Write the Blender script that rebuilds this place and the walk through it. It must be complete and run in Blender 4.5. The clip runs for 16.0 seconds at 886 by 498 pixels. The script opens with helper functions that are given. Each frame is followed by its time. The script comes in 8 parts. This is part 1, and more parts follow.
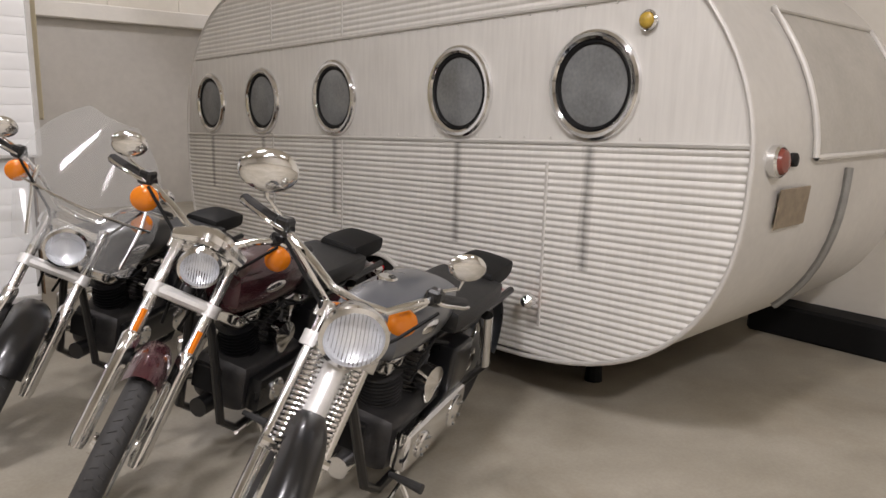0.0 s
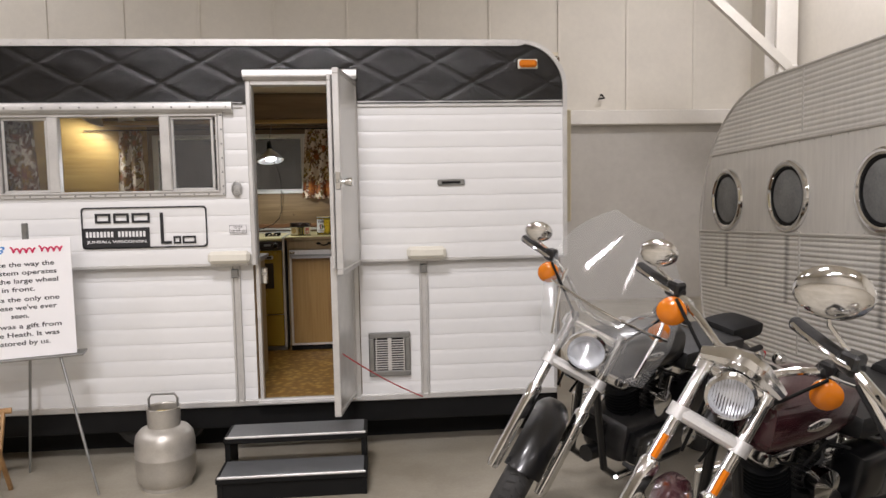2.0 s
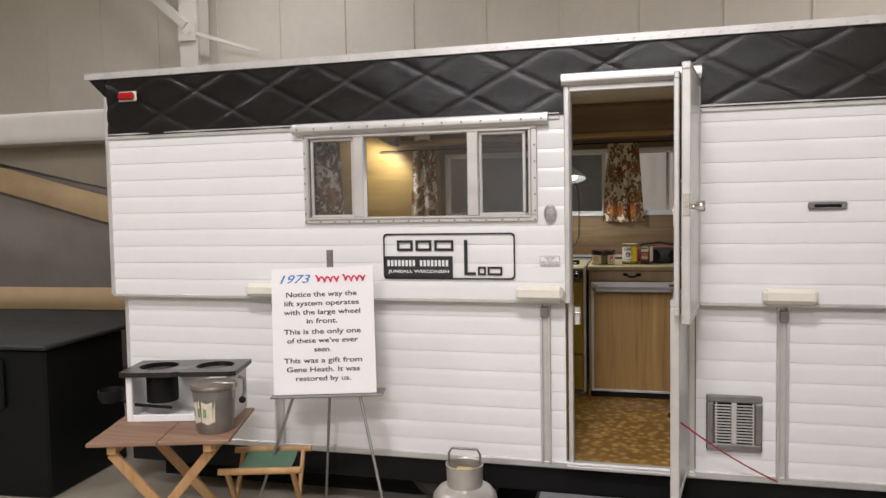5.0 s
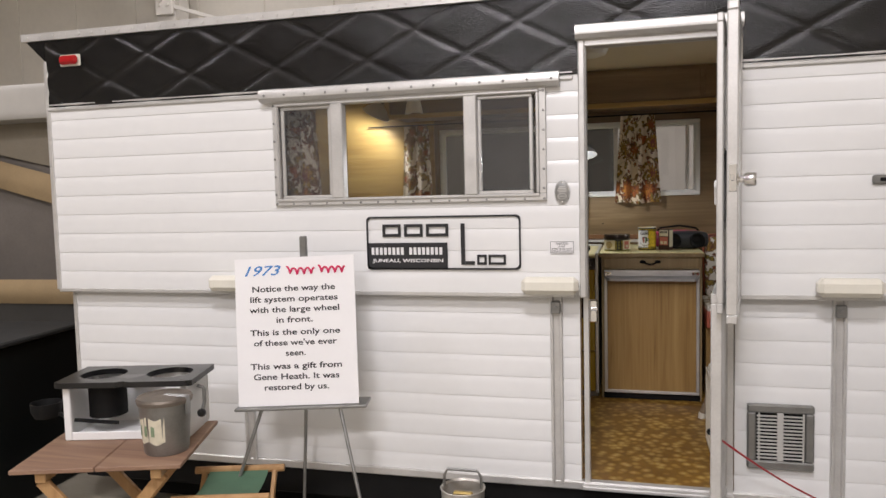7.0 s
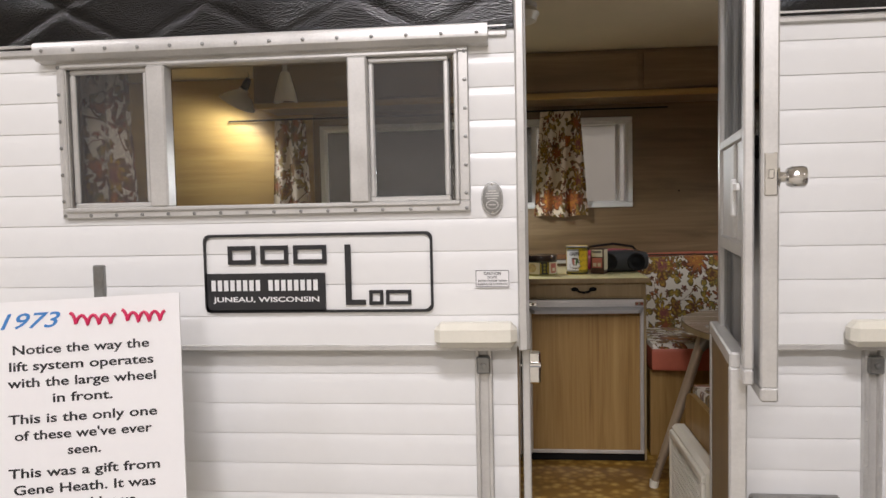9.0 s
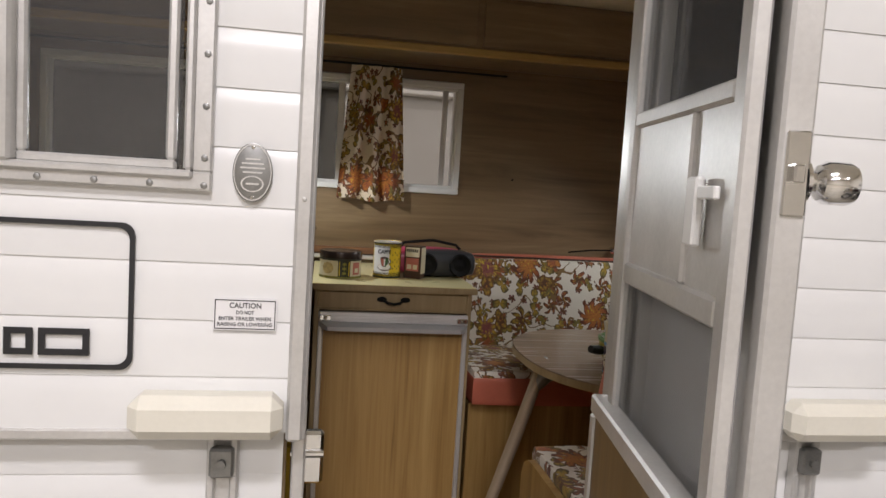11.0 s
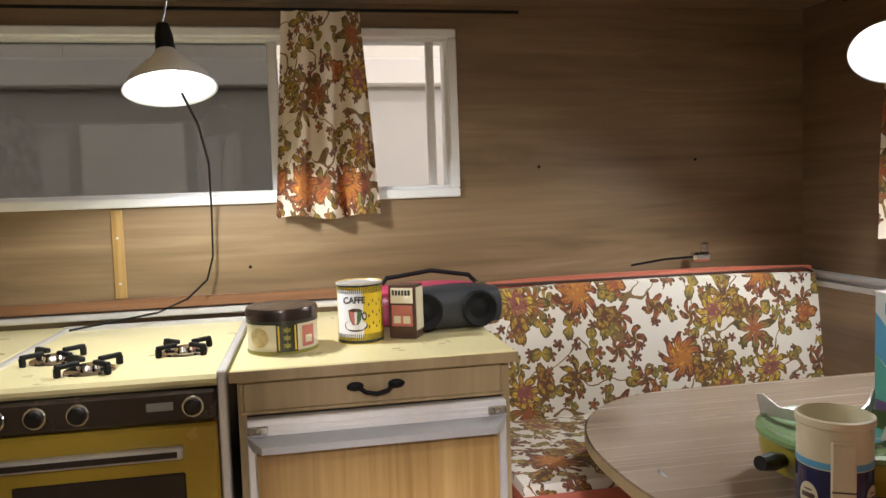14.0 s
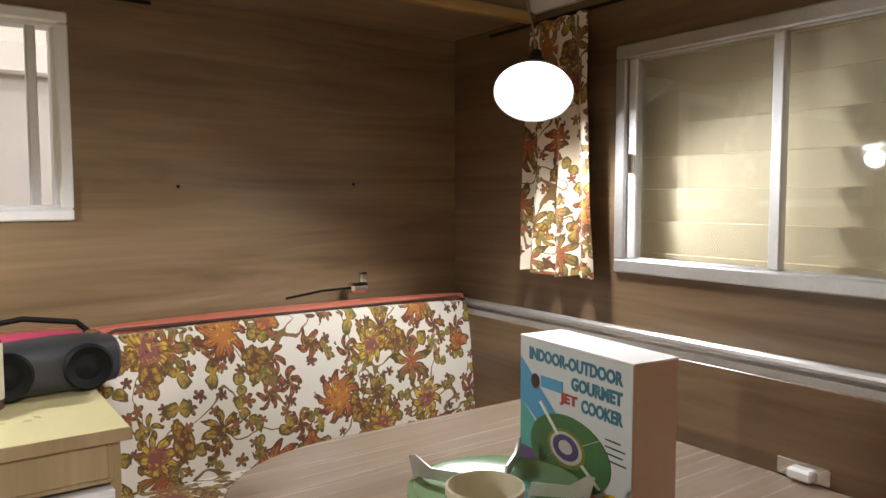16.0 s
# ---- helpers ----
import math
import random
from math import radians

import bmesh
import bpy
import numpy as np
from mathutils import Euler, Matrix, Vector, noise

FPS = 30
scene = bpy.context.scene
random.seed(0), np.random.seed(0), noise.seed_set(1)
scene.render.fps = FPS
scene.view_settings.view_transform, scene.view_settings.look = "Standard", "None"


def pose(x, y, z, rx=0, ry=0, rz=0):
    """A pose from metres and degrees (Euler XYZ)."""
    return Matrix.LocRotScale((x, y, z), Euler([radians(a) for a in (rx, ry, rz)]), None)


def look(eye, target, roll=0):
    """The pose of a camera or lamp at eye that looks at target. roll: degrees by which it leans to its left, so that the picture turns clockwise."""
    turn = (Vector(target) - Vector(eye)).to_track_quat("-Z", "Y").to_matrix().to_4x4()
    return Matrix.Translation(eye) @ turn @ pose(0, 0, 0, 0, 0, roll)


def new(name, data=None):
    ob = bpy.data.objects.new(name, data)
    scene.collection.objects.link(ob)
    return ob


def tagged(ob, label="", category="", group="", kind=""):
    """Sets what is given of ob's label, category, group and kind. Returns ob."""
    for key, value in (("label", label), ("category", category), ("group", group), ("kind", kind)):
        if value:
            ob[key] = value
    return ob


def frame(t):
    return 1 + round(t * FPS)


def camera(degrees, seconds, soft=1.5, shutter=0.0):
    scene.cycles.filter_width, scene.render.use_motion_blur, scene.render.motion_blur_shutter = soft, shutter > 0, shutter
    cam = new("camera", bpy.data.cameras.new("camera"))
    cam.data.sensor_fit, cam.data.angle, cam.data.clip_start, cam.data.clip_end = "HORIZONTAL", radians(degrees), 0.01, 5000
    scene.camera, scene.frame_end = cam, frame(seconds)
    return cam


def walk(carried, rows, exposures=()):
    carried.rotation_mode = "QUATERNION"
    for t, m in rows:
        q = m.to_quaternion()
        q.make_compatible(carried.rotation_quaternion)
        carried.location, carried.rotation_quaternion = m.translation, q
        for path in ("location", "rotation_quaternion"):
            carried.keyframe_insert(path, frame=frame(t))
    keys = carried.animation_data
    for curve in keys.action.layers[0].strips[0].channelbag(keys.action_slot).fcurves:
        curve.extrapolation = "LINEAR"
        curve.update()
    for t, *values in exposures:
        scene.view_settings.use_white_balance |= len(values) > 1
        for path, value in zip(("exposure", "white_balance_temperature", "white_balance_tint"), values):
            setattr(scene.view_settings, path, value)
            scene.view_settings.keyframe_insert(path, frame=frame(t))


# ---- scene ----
cam = camera(62.4, 16.0)
PATH = [
    (0, (0.066, 0.734, 1.538), (1.398, 2.169, 1.132), 1.5),
    (0.5, (0.092, 0.835, 1.536), (1.128, 2.506, 1.174), -0.0),
    (1, (0.103, 0.936, 1.555), (0.824, 2.779, 1.265), -0.9),
    (1.2, (0.097, 0.957, 1.554), (0.708, 2.845, 1.304), -0.4),
    (1.5, (0.09, 0.997, 1.572), (0.517, 2.939, 1.358), -0.6),
    (2, (0.078, 1.055, 1.581), (0.26, 3.039, 1.411), -1.0),
    (2.5, (-0.007, 1.084, 1.6), (0.023, 3.079, 1.46), -1.2),
    (3, (-0.126, 1.198, 1.608), (-0.216, 3.192, 1.483), -0.6),
    (3.5, (-0.161, 1.301, 1.582), (-0.376, 3.286, 1.466), -0.2),
    (4, (-0.234, 1.478, 1.608), (-0.601, 3.441, 1.497), -0.3),
    (4.5, (-0.226, 1.642, 1.619), (-0.705, 3.581, 1.51), -1.1),
    (5, (-0.312, 1.746, 1.623), (-0.816, 3.678, 1.512), -1.0),
    (7.5, (-0.488, 2.458, 1.584), (-0.982, 4.39, 1.429), -1.6),
    (8, (-0.585, 2.675, 1.586), (-0.954, 4.635, 1.437), -1.1),
    (8.5, (-0.609, 2.953, 1.565), (-0.889, 4.929, 1.431), -0.6),
    (9, (-0.638, 3.237, 1.565), (-0.838, 5.223, 1.451), -1.2),
    (9.5, (-0.713, 3.483, 1.571), (-0.752, 5.48, 1.453), -1.1),
    (10, (-0.741, 3.7, 1.557), (-0.542, 5.685, 1.42), 0.7),
    (10.2, (-0.714, 3.824, 1.589), (-0.513, 5.806, 1.407), 2.5),
    (12.3, (-0.525, 4.665, 1.525), (-0.042, 6.605, 1.394), 2.2),
    (12.5, (-0.522, 4.82, 1.484), (-0.055, 6.763, 1.367), 1.8),
    (13, (-0.442, 4.939, 1.513), (-0.147, 6.912, 1.371), -1.7),
    (13.5, (-0.437, 5.046, 1.525), (-0.152, 7.02, 1.374), -2.6),
    (14, (-0.444, 5.242, 1.556), (-0.088, 7.204, 1.405), -1.9),
    (14.5, (-0.386, 5.342, 1.622), (0.257, 7.224, 1.408), -0.2),
    (15, (-0.321, 5.403, 1.609), (0.744, 7.088, 1.44), 0.5),
    (15.5, (-0.305, 5.42, 1.606), (0.932, 6.987, 1.474), 0.8),
    (16, (-0.292, 5.437, 1.602), (0.865, 7.063, 1.459), -0.1),
]
walk(cam, [(t, look(eye, target, roll)) for t, eye, target, roll in PATH],
     exposures=((0.0, 0.0), (9.0, 0.0), (10.2, 0.05), (12.3, 0.45), (12.6, 0.75), (13.2, 1.3), (14.0, 1.35), (16.0, 1.45)))

# ---------------- world and large lights ----------------
world = bpy.data.worlds.new("world")
scene.world = world
world.use_nodes = True
world.node_tree.nodes["Background"].inputs[0].default_value = (0.9, 0.92, 1.0, 1)
world.node_tree.nodes["Background"].inputs[1].default_value = 0.01


def area_lamp(name, place, target, sx, sy, watts, colour):
    d = bpy.data.lights.new(name, "AREA")
    d.shape, d.size, d.size_y, d.energy, d.color = "RECTANGLE", sx, sy, watts, colour
    ob = new(name, d)
    ob.matrix_world = look(place, target)
    return ob


def spot_lamp(name, place, target, watts, colour, angle=130, blend=0.5, radius=0.04):
    d = bpy.data.lights.new(name, "SPOT")
    d.energy, d.color, d.spot_size, d.spot_blend, d.shadow_soft_size = watts, colour, radians(angle), blend, radius
    ob = new(name, d)
    ob.matrix_world = look(place, target)
    return ob


HALL_WARM = (1.0, 0.955, 1.0)
for lx, ly, watts in ((-5.4, 2.4, 95), (-0.7, 1.5, 195), (-1.0, -2.5, 340), (2.6, -2.2, 40), (-3.6, -4.5, 80), (4.0, 7.9, 110), (-6.8, 5.4, 75), (-4.6, 9.0, 35)):
    area_lamp("hall_light", (lx, ly, 5.35), (lx, ly, 0), 1.2, 0.5, watts, HALL_WARM)

# ---------------- materials ----------------


class Nodes:
    """A small wrapper to write node trees briefly."""

    def __init__(self, name):
        self.m = bpy.data.materials.new(name)
        self.m.use_nodes = True
        self.t = self.m.node_tree
        self.p = self.t.nodes["Principled BSDF"]

    def n(self, kind, **values):
        node = self.t.nodes.new(kind)
        for key, value in values.items():
            if key in node.inputs:
                self.put(node.inputs[key], value)
            else:
                self.prop(node, key, value)
        return node

    def prop(self, node, key, value):
        if key == "op":
            node.operation = value
        elif key == "blend":
            node.blend_type = value
        elif key == "kind":
            node.data_type = value
        elif key == "feature":
            node.feature = value
        elif key == "wave":
            node.wave_type = value
        elif key == "bands":
            node.bands_direction = value
        elif key == "dims":
            node.voronoi_dimensions = value
        else:
            raise KeyError(key)

    def put(self, socket, value):
        if isinstance(value, bpy.types.NodeSocket):
            self.t.links.new(value, socket)
        else:
            socket.default_value = value

    def coords(self, scale=(1, 1, 1), rot=(0, 0, 0)):
        c = self.t.nodes.new("ShaderNodeTexCoord")
        mp = self.t.nodes.new("ShaderNodeMapping")
        self.t.links.new(c.outputs["Object"], mp.inputs["Vector"])
        mp.inputs["Scale"].default_value = scale
        mp.inputs["Rotation"].default_value = rot
        return mp.outputs[0]

    def noise(self, vector, scale, detail=4.0, rough=0.55, distort=0.0):
        node = self.t.nodes.new("ShaderNodeTexNoise")
        self.t.links.new(vector, node.inputs["Vector"])
        node.inputs["Scale"].default_value, node.inputs["Detail"].default_value = scale, detail
        node.inputs["Roughness"].default_value, node.inputs["Distortion"].default_value = rough, distort
        return node.outputs["Fac"]

    def math(self, op, a, b=0.0, c=0.0):
        node = self.t.nodes.new("ShaderNodeMath")
        node.operation = op
        for s, v in zip(node.inputs, (a, b, c)):
            self.put(s, v)
        return node.outputs[0]

    def ramp(self, fac, *stops):
        node = self.t.nodes.new("ShaderNodeValToRGB")
        self.put(node.inputs[0], fac)
        e = node.color_ramp.elements
        while len(e) < len(stops):
            e.new(0.5)
        for el, (pos, col) in zip(e, stops):
            el.position, el.color = pos, (*col, 1) if len(col) == 3 else col
        return node.outputs[0]

    def mix(self, fac, a, b, blend="MIX"):
        node = self.t.nodes.new("ShaderNodeMix")
        node.data_type, node.blend_type = "RGBA", blend
        self.put(node.inputs[0], fac)
        for s, v in ((node.inputs[6], a), (node.inputs[7], b)):
            self.put(s, (*v, 1) if isinstance(v, tuple) and len(v) == 3 else v)
        return node.outputs[2]

    def bump(self, height, strength=0.2, distance=0.01):
        node = self.t.nodes.new("ShaderNodeBump")
        self.put(node.inputs["Height"], height)
        node.inputs["Strength"].default_value, node.inputs["Distance"].default_value = strength, distance
        self.t.links.new(node.outputs[0], self.p.inputs["Normal"])

    def set(self, **values):
        names = {"color": "Base Color", "rough": "Roughness", "metal": "Metallic", "trans": "Transmission Weight", "ior": "IOR", "coat": "Coat Weight", "coat_rough": "Coat Roughness", "spec": "Specular IOR Level", "sheen": "Sheen Weight", "alpha": "Alpha", "emit": "Emission Color", "power": "Emission Strength"}
        for key, value in values.items():
            self.put(self.p.inputs[names[key]], (*value, 1) if isinstance(value, tuple) and len(value) == 3 else value)
        return self.m


def plain(name, color, rough=0.5, metal=0.0, vary=0.12, scale=6.0, bump=0.0, bump_scale=120.0, coat=0.0, spec=0.5, rough_vary=0.08):
    """A surface with stains at one scale and grain at another."""
    k = Nodes(name)
    v = k.coords()
    big, small = k.noise(v, scale, 5), k.noise(v, scale * 14, 3)
    fac = k.math("ADD", k.math("MULTIPLY", big, 0.7), k.math("MULTIPLY", small, 0.3))
    dark, light = tuple(max(0.0, c * (1 - vary)) for c in color), tuple(min(1.0, c * (1 + vary)) for c in color)
    k.set(color=k.ramp(fac, (0.3, dark), (0.7, light)), metal=metal, coat=coat, spec=spec)
    k.set(rough=k.math("ADD", rough - rough_vary, k.math("MULTIPLY", big, 2 * rough_vary)))
    if bump:
        k.bump(k.noise(v, bump_scale, 3), bump, 0.004)
    return k.m


def concrete():
    k = Nodes("concrete_floor")
    v = k.coords()
    big, mid, fine = k.noise(v, 0.7, 6, 0.6, 0.4), k.noise(v, 3.5, 6, 0.65), k.noise(v, 60, 4)
    fac = k.math("ADD", k.math("MULTIPLY", big, 0.5), k.math("ADD", k.math("MULTIPLY", mid, 0.35), k.math("MULTIPLY", fine, 0.15)))
    col = k.ramp(fac, (0.28, (0.20, 0.175, 0.135)), (0.5, (0.33, 0.30, 0.24)), (0.72, (0.46, 0.42, 0.35)))
    stain = k.ramp(k.noise(v, 1.1, 6, 0.62, 0.3), (0.30, (0.78, 0.75, 0.70)), (0.52, (1, 1, 1)))
    k.set(color=k.mix(1.0, col, stain, "MULTIPLY"), rough=k.ramp(mid, (0.3, (0.38,) * 3), (0.7, (0.62,) * 3)))
    k.bump(k.math("ADD", mid, k.math("MULTIPLY", fine, 0.4)), 0.12, 0.004)
    return k.m


def wood(name, tones, along="x", rough=0.38, coat=0.15, size=1.0, streak=14.0):
    """Veneer or print of wood whose grain runs along one axis."""
    k = Nodes(name)
    s = {"x": (0.9, streak, streak), "y": (streak, 0.9, streak), "z": (streak, streak, 0.9)}[along]
    v = k.coords(tuple(c * size for c in s))
    swirl = k.noise(v, 0.55, 2, 0.5, 1.2)
    w = k.noise(v, 1.3, 6, 0.62, 1.6)
    lines = k.noise(k.coords(tuple(c * size * (1.0 if c < 2 else 5.0) for c in s)), 1.1, 3, 0.6, 0.3)
    fac = k.math("ADD", k.math("MULTIPLY", swirl, 0.42), k.math("ADD", k.math("MULTIPLY", w, 0.40), k.math("MULTIPLY", lines, 0.18)))
    col = k.ramp(fac, (0.30, tones[0]), (0.45, tones[1]), (0.56, tones[2]), (0.70, tones[3]))
    k.set(color=col, rough=k.math("ADD", rough - 0.06, k.math("MULTIPLY", lines, 0.12)), coat=coat, coat_rough=0.3)
    k.bump(lines, 0.05, 0.002)
    return k.m


def floral(name, uv=False):
    """Cream cotton printed with gold, rust and brown flowers, fruit and olive leaves."""
    k = Nodes(name)
    c = k.t.nodes.new("ShaderNodeTexCoord")
    sep = k.t.nodes.new("ShaderNodeSeparateXYZ")
    k.t.links.new(c.outputs["Object"], sep.inputs[0])
    flat = k.t.nodes.new("ShaderNodeCombineXYZ")
    if uv:
        k.t.links.new(c.outputs["UV"], sep.inputs[0])
        k.t.links.new(sep.outputs[0], flat.inputs[0])
        k.t.links.new(sep.outputs[1], flat.inputs[1])
    else:
        k.t.links.new(k.math("ADD", sep.outputs[0], k.math("MULTIPLY", sep.outputs[1], 0.25)), flat.inputs[0])
        k.t.links.new(k.math("SUBTRACT", sep.outputs[2], k.math("MULTIPLY", sep.outputs[1], 1.0)), flat.inputs[1])
    grown = k.t.nodes.new("ShaderNodeVectorMath")
    grown.operation = "SCALE"
    k.t.links.new(flat.outputs[0], grown.inputs[0])
    grown.inputs["Scale"].default_value = 0.66
    warp = k.t.nodes.new("ShaderNodeTexNoise")
    k.t.links.new(grown.outputs[0], warp.inputs["Vector"])
    warp.inputs["Scale"].default_value, warp.inputs["Detail"].default_value = 26.0, 2.0
    add = k.t.nodes.new("ShaderNodeVectorMath")
    add.operation = "MULTIPLY_ADD"
    k.t.links.new(warp.outputs["Color"], add.inputs[0])
    add.inputs[1].default_value = (0.018, 0.018, 0)
    k.t.links.new(grown.outputs[0], add.inputs[2])
    vec = add.outputs[0]
    fine = k.noise(vec, 95.0, 3)
    weave = k.noise(vec, 700.0, 1)
    col = k.ramp(weave, (0.3, (0.68, 0.63, 0.55)), (0.7, (0.77, 0.73, 0.65)))

    def layer(col, scale, rand, shift, size, petals, depth, inner, outer, edge, keep=1.0, stretch=1.0, twist=0.0):
        """Scattered motifs: petals run from the inner to the outer colour, with dark veins and rim."""
        mp = k.t.nodes.new("ShaderNodeMapping")
        k.t.links.new(vec, mp.inputs["Vector"])
        mp.inputs["Location"].default_value = (shift, shift * 0.7, 0)
        vo = k.t.nodes.new("ShaderNodeTexVoronoi")
        vo.voronoi_dimensions = "2D"
        k.t.links.new(mp.outputs[0], vo.inputs["Vector"])
        vo.inputs["Scale"].default_value, vo.inputs["Randomness"].default_value = scale, rand
        sub = k.t.nodes.new("ShaderNodeVectorMath")
        sub.operation = "SUBTRACT"
        k.t.links.new(mp.outputs[0], sub.inputs[0])
        k.t.links.new(vo.outputs["Position"], sub.inputs[1])
        cs = k.t.nodes.new("ShaderNodeSeparateColor")
        k.t.links.new(vo.outputs["Color"], cs.inputs[0])
        rot = k.t.nodes.new("ShaderNodeVectorRotate")
        rot.rotation_type = "Z_AXIS"
        k.t.links.new(sub.outputs[0], rot.inputs["Vector"])
        k.t.links.new(k.math("MULTIPLY", cs.outputs[0], 6.28), rot.inputs["Angle"])
        xy = k.t.nodes.new("ShaderNodeSeparateXYZ")
        k.t.links.new(rot.outputs[0], xy.inputs[0])
        px, py = xy.outputs[0], k.math("MULTIPLY", xy.outputs[1], stretch)
        r = k.math("SQRT", k.math("ADD", k.math("MULTIPLY", px, px), k.math("MULTIPLY", py, py)))
        ang = k.math("ADD", k.math("ARCTAN2", py, px), k.math("MULTIPLY", r, twist))
        lobes = k.math("ADD", 1 - depth, k.math("MULTIPLY", k.math("ABSOLUTE", k.math("COSINE", k.math("MULTIPLY", ang, petals / 2))), depth))
        reach = k.math("MULTIPLY", size, k.math("ADD", 0.75, k.math("MULTIPLY", cs.outputs[1], 0.4)))
        ratio = k.math("DIVIDE", r, k.math("MULTIPLY", lobes, reach))
        ratio = k.math("ADD", ratio, k.math("MULTIPLY", k.math("SUBTRACT", fine, 0.5), 0.7))
        inside = k.math("MULTIPLY", k.math("LESS_THAN", ratio, 1.0), k.math("LESS_THAN", cs.outputs[2], keep))
        pick = k.math("GREATER_THAN", cs.outputs[1], 0.5)
        tone_in, tone_out = k.mix(pick, inner[0], inner[1]), k.mix(pick, outer[0], outer[1])
        tone = k.mix(k.ramp(k.math("ADD", k.math("DIVIDE", r, reach), k.math("MULTIPLY", k.math("SUBTRACT", blot, 0.5), 1.5)), (0.30, (0, 0, 0)), (0.72, (1, 1, 1))), tone_in, tone_out)
        veins = k.math("GREATER_THAN", k.math("COSINE", k.math("MULTIPLY", ang, petals * 3.0)), 0.55)
        tone = k.mix(k.math("MULTIPLY", veins, 0.5), tone, edge)
        tone = k.mix(k.math("MULTIPLY", k.math("GREATER_THAN", blot, 0.62), 0.8), tone, outer[0])
        tone = k.mix(k.math("MULTIPLY", k.math("LESS_THAN", blot, 0.36), 0.7), tone, edge)
        tone = k.mix(k.math("MULTIPLY", k.math("GREATER_THAN", ratio, 0.78), 0.8), tone, edge)
        return k.mix(inside, col, tone)

    blot = k.noise(vec, 120.0, 2)
    BROWN, RUST, ORANGE, YELLOW, OCHRE, OLIVE, PLUM = (0.13, 0.055, 0.022), (0.34, 0.10, 0.035), (0.50, 0.19, 0.035), (0.60, 0.42, 0.04), (0.42, 0.27, 0.04), (0.20, 0.17, 0.045), (0.26, 0.085, 0.07)
    stems = k.math("LESS_THAN", k.math("ABSOLUTE", k.math("SUBTRACT", k.noise(vec, 9.0, 1, 0.5, 0.8), 0.5)), 0.009)
    col = k.mix(stems, col, (0.20, 0.12, 0.045))
    col = layer(col, 34, 1.0, 1.7, 0.0105, 5, 0.6, (BROWN, RUST), (PLUM, OLIVE), (0.07, 0.03, 0.015), 0.68)
    col = layer(col, 21, 1.0, 0.3, 0.021, 2, 0.9, (OLIVE, OCHRE), (OCHRE, OLIVE), (0.09, 0.06, 0.02), 0.70)
    col = layer(col, 17, 1.0, 5.2, 0.024, 5, 0.88, (OLIVE, BROWN), (OCHRE, RUST), (0.08, 0.04, 0.015), 0.58, 1.0, 40.0)
    col = layer(col, 10.5, 0.8, 2.9, 0.042, 7, 0.80, (BROWN, RUST), (OCHRE, OLIVE), (0.07, 0.04, 0.015), 0.56)
    col = layer(col, 7.8, 0.7, 4.1, 0.050, 9, 0.55, (PLUM, ORANGE), (YELLOW, RUST), (0.09, 0.03, 0.015), 0.56, 1.15, 12.0)
    col = layer(col, 9.1, 0.8, 6.3, 0.030, 3, 0.35, (RUST, BROWN), (ORANGE, OCHRE), (0.10, 0.04, 0.015), 0.5, 1.5)
    if uv:
        col = k.mix(1.0, col, (0.98, 0.90, 0.80), "MULTIPLY")
    k.set(color=col, rough=0.8, sheen=0.15)
    k.bump(weave, 0.08, 0.001)
    return k.m


def quilt():
    """Black textured vinyl-coated metal; the diamonds are in the mesh."""
    k = Nodes("black_quilted_metal")
    v = k.coords()
    grain = k.t.nodes.new("ShaderNodeTexVoronoi")
    k.t.links.new(v, grain.inputs["Vector"])
    grain.inputs["Scale"].default_value = 210.0
    big = k.noise(v, 2.2, 4, 0.6, 0.6)
    k.set(color=k.ramp(big, (0.35, (0.003, 0.003, 0.0035)), (0.65, (0.009, 0.009, 0.0095))), rough=0.16, spec=0.5)
    k.bump(k.math("ADD", grain.outputs["Distance"], k.math("MULTIPLY", big, 1.5)), 0.36, 0.003)
    return k.m


def lino():
    k = Nodes("gold_linoleum")
    v = k.coords()
    vo = k.t.nodes.new("ShaderNodeTexVoronoi")
    k.t.links.new(v, vo.inputs["Vector"])
    vo.inputs["Scale"].default_value = 24.0
    spots = k.ramp(vo.outputs["Distance"], (0.12, (0.52, 0.38, 0.13)), (0.42, (0.36, 0.22, 0.05)), (0.62, (0.24, 0.13, 0.02)))
    patch = k.ramp(k.noise(v, 5.0, 3), (0.3, (0.8, 0.72, 0.6)), (0.65, (1.15, 1.08, 0.9)))
    k.set(color=k.mix(1.0, spots, patch, "MULTIPLY"), rough=0.36)
    k.bump(vo.outputs["Distance"], 0.1, 0.002)
    return k.m


def glass(name, tint=(1, 1, 1), rough=0.0):
    """A thin pane: mostly clear, with the gloss of glass."""
    k = Nodes(name)
    clear = k.t.nodes.new("ShaderNodeBsdfTransparent")
    clear.inputs[0].default_value = (*tint, 1)
    gloss = k.t.nodes.new("ShaderNodeBsdfGlossy")
    gloss.inputs["Roughness"].default_value = max(rough, 0.02)
    gloss.inputs["Color"].default_value = (0.9, 0.9, 0.9, 1)
    fr = k.t.nodes.new("ShaderNodeFresnel")
    fr.inputs[0].default_value = 1.5
    mix = k.t.nodes.new("ShaderNodeMixShader")
    k.t.links.new(fr.outputs[0], mix.inputs[0])
    k.t.links.new(clear.outputs[0], mix.inputs[1])
    k.t.links.new(gloss.outputs[0], mix.inputs[2])
    k.t.links.new(mix.outputs[0], k.t.nodes["Material Output"].inputs[0])
    return k.m


def glow(name, color, power):
    k = Nodes(name)
    return k.set(color=(0.9, 0.9, 0.9), emit=color, power=power)


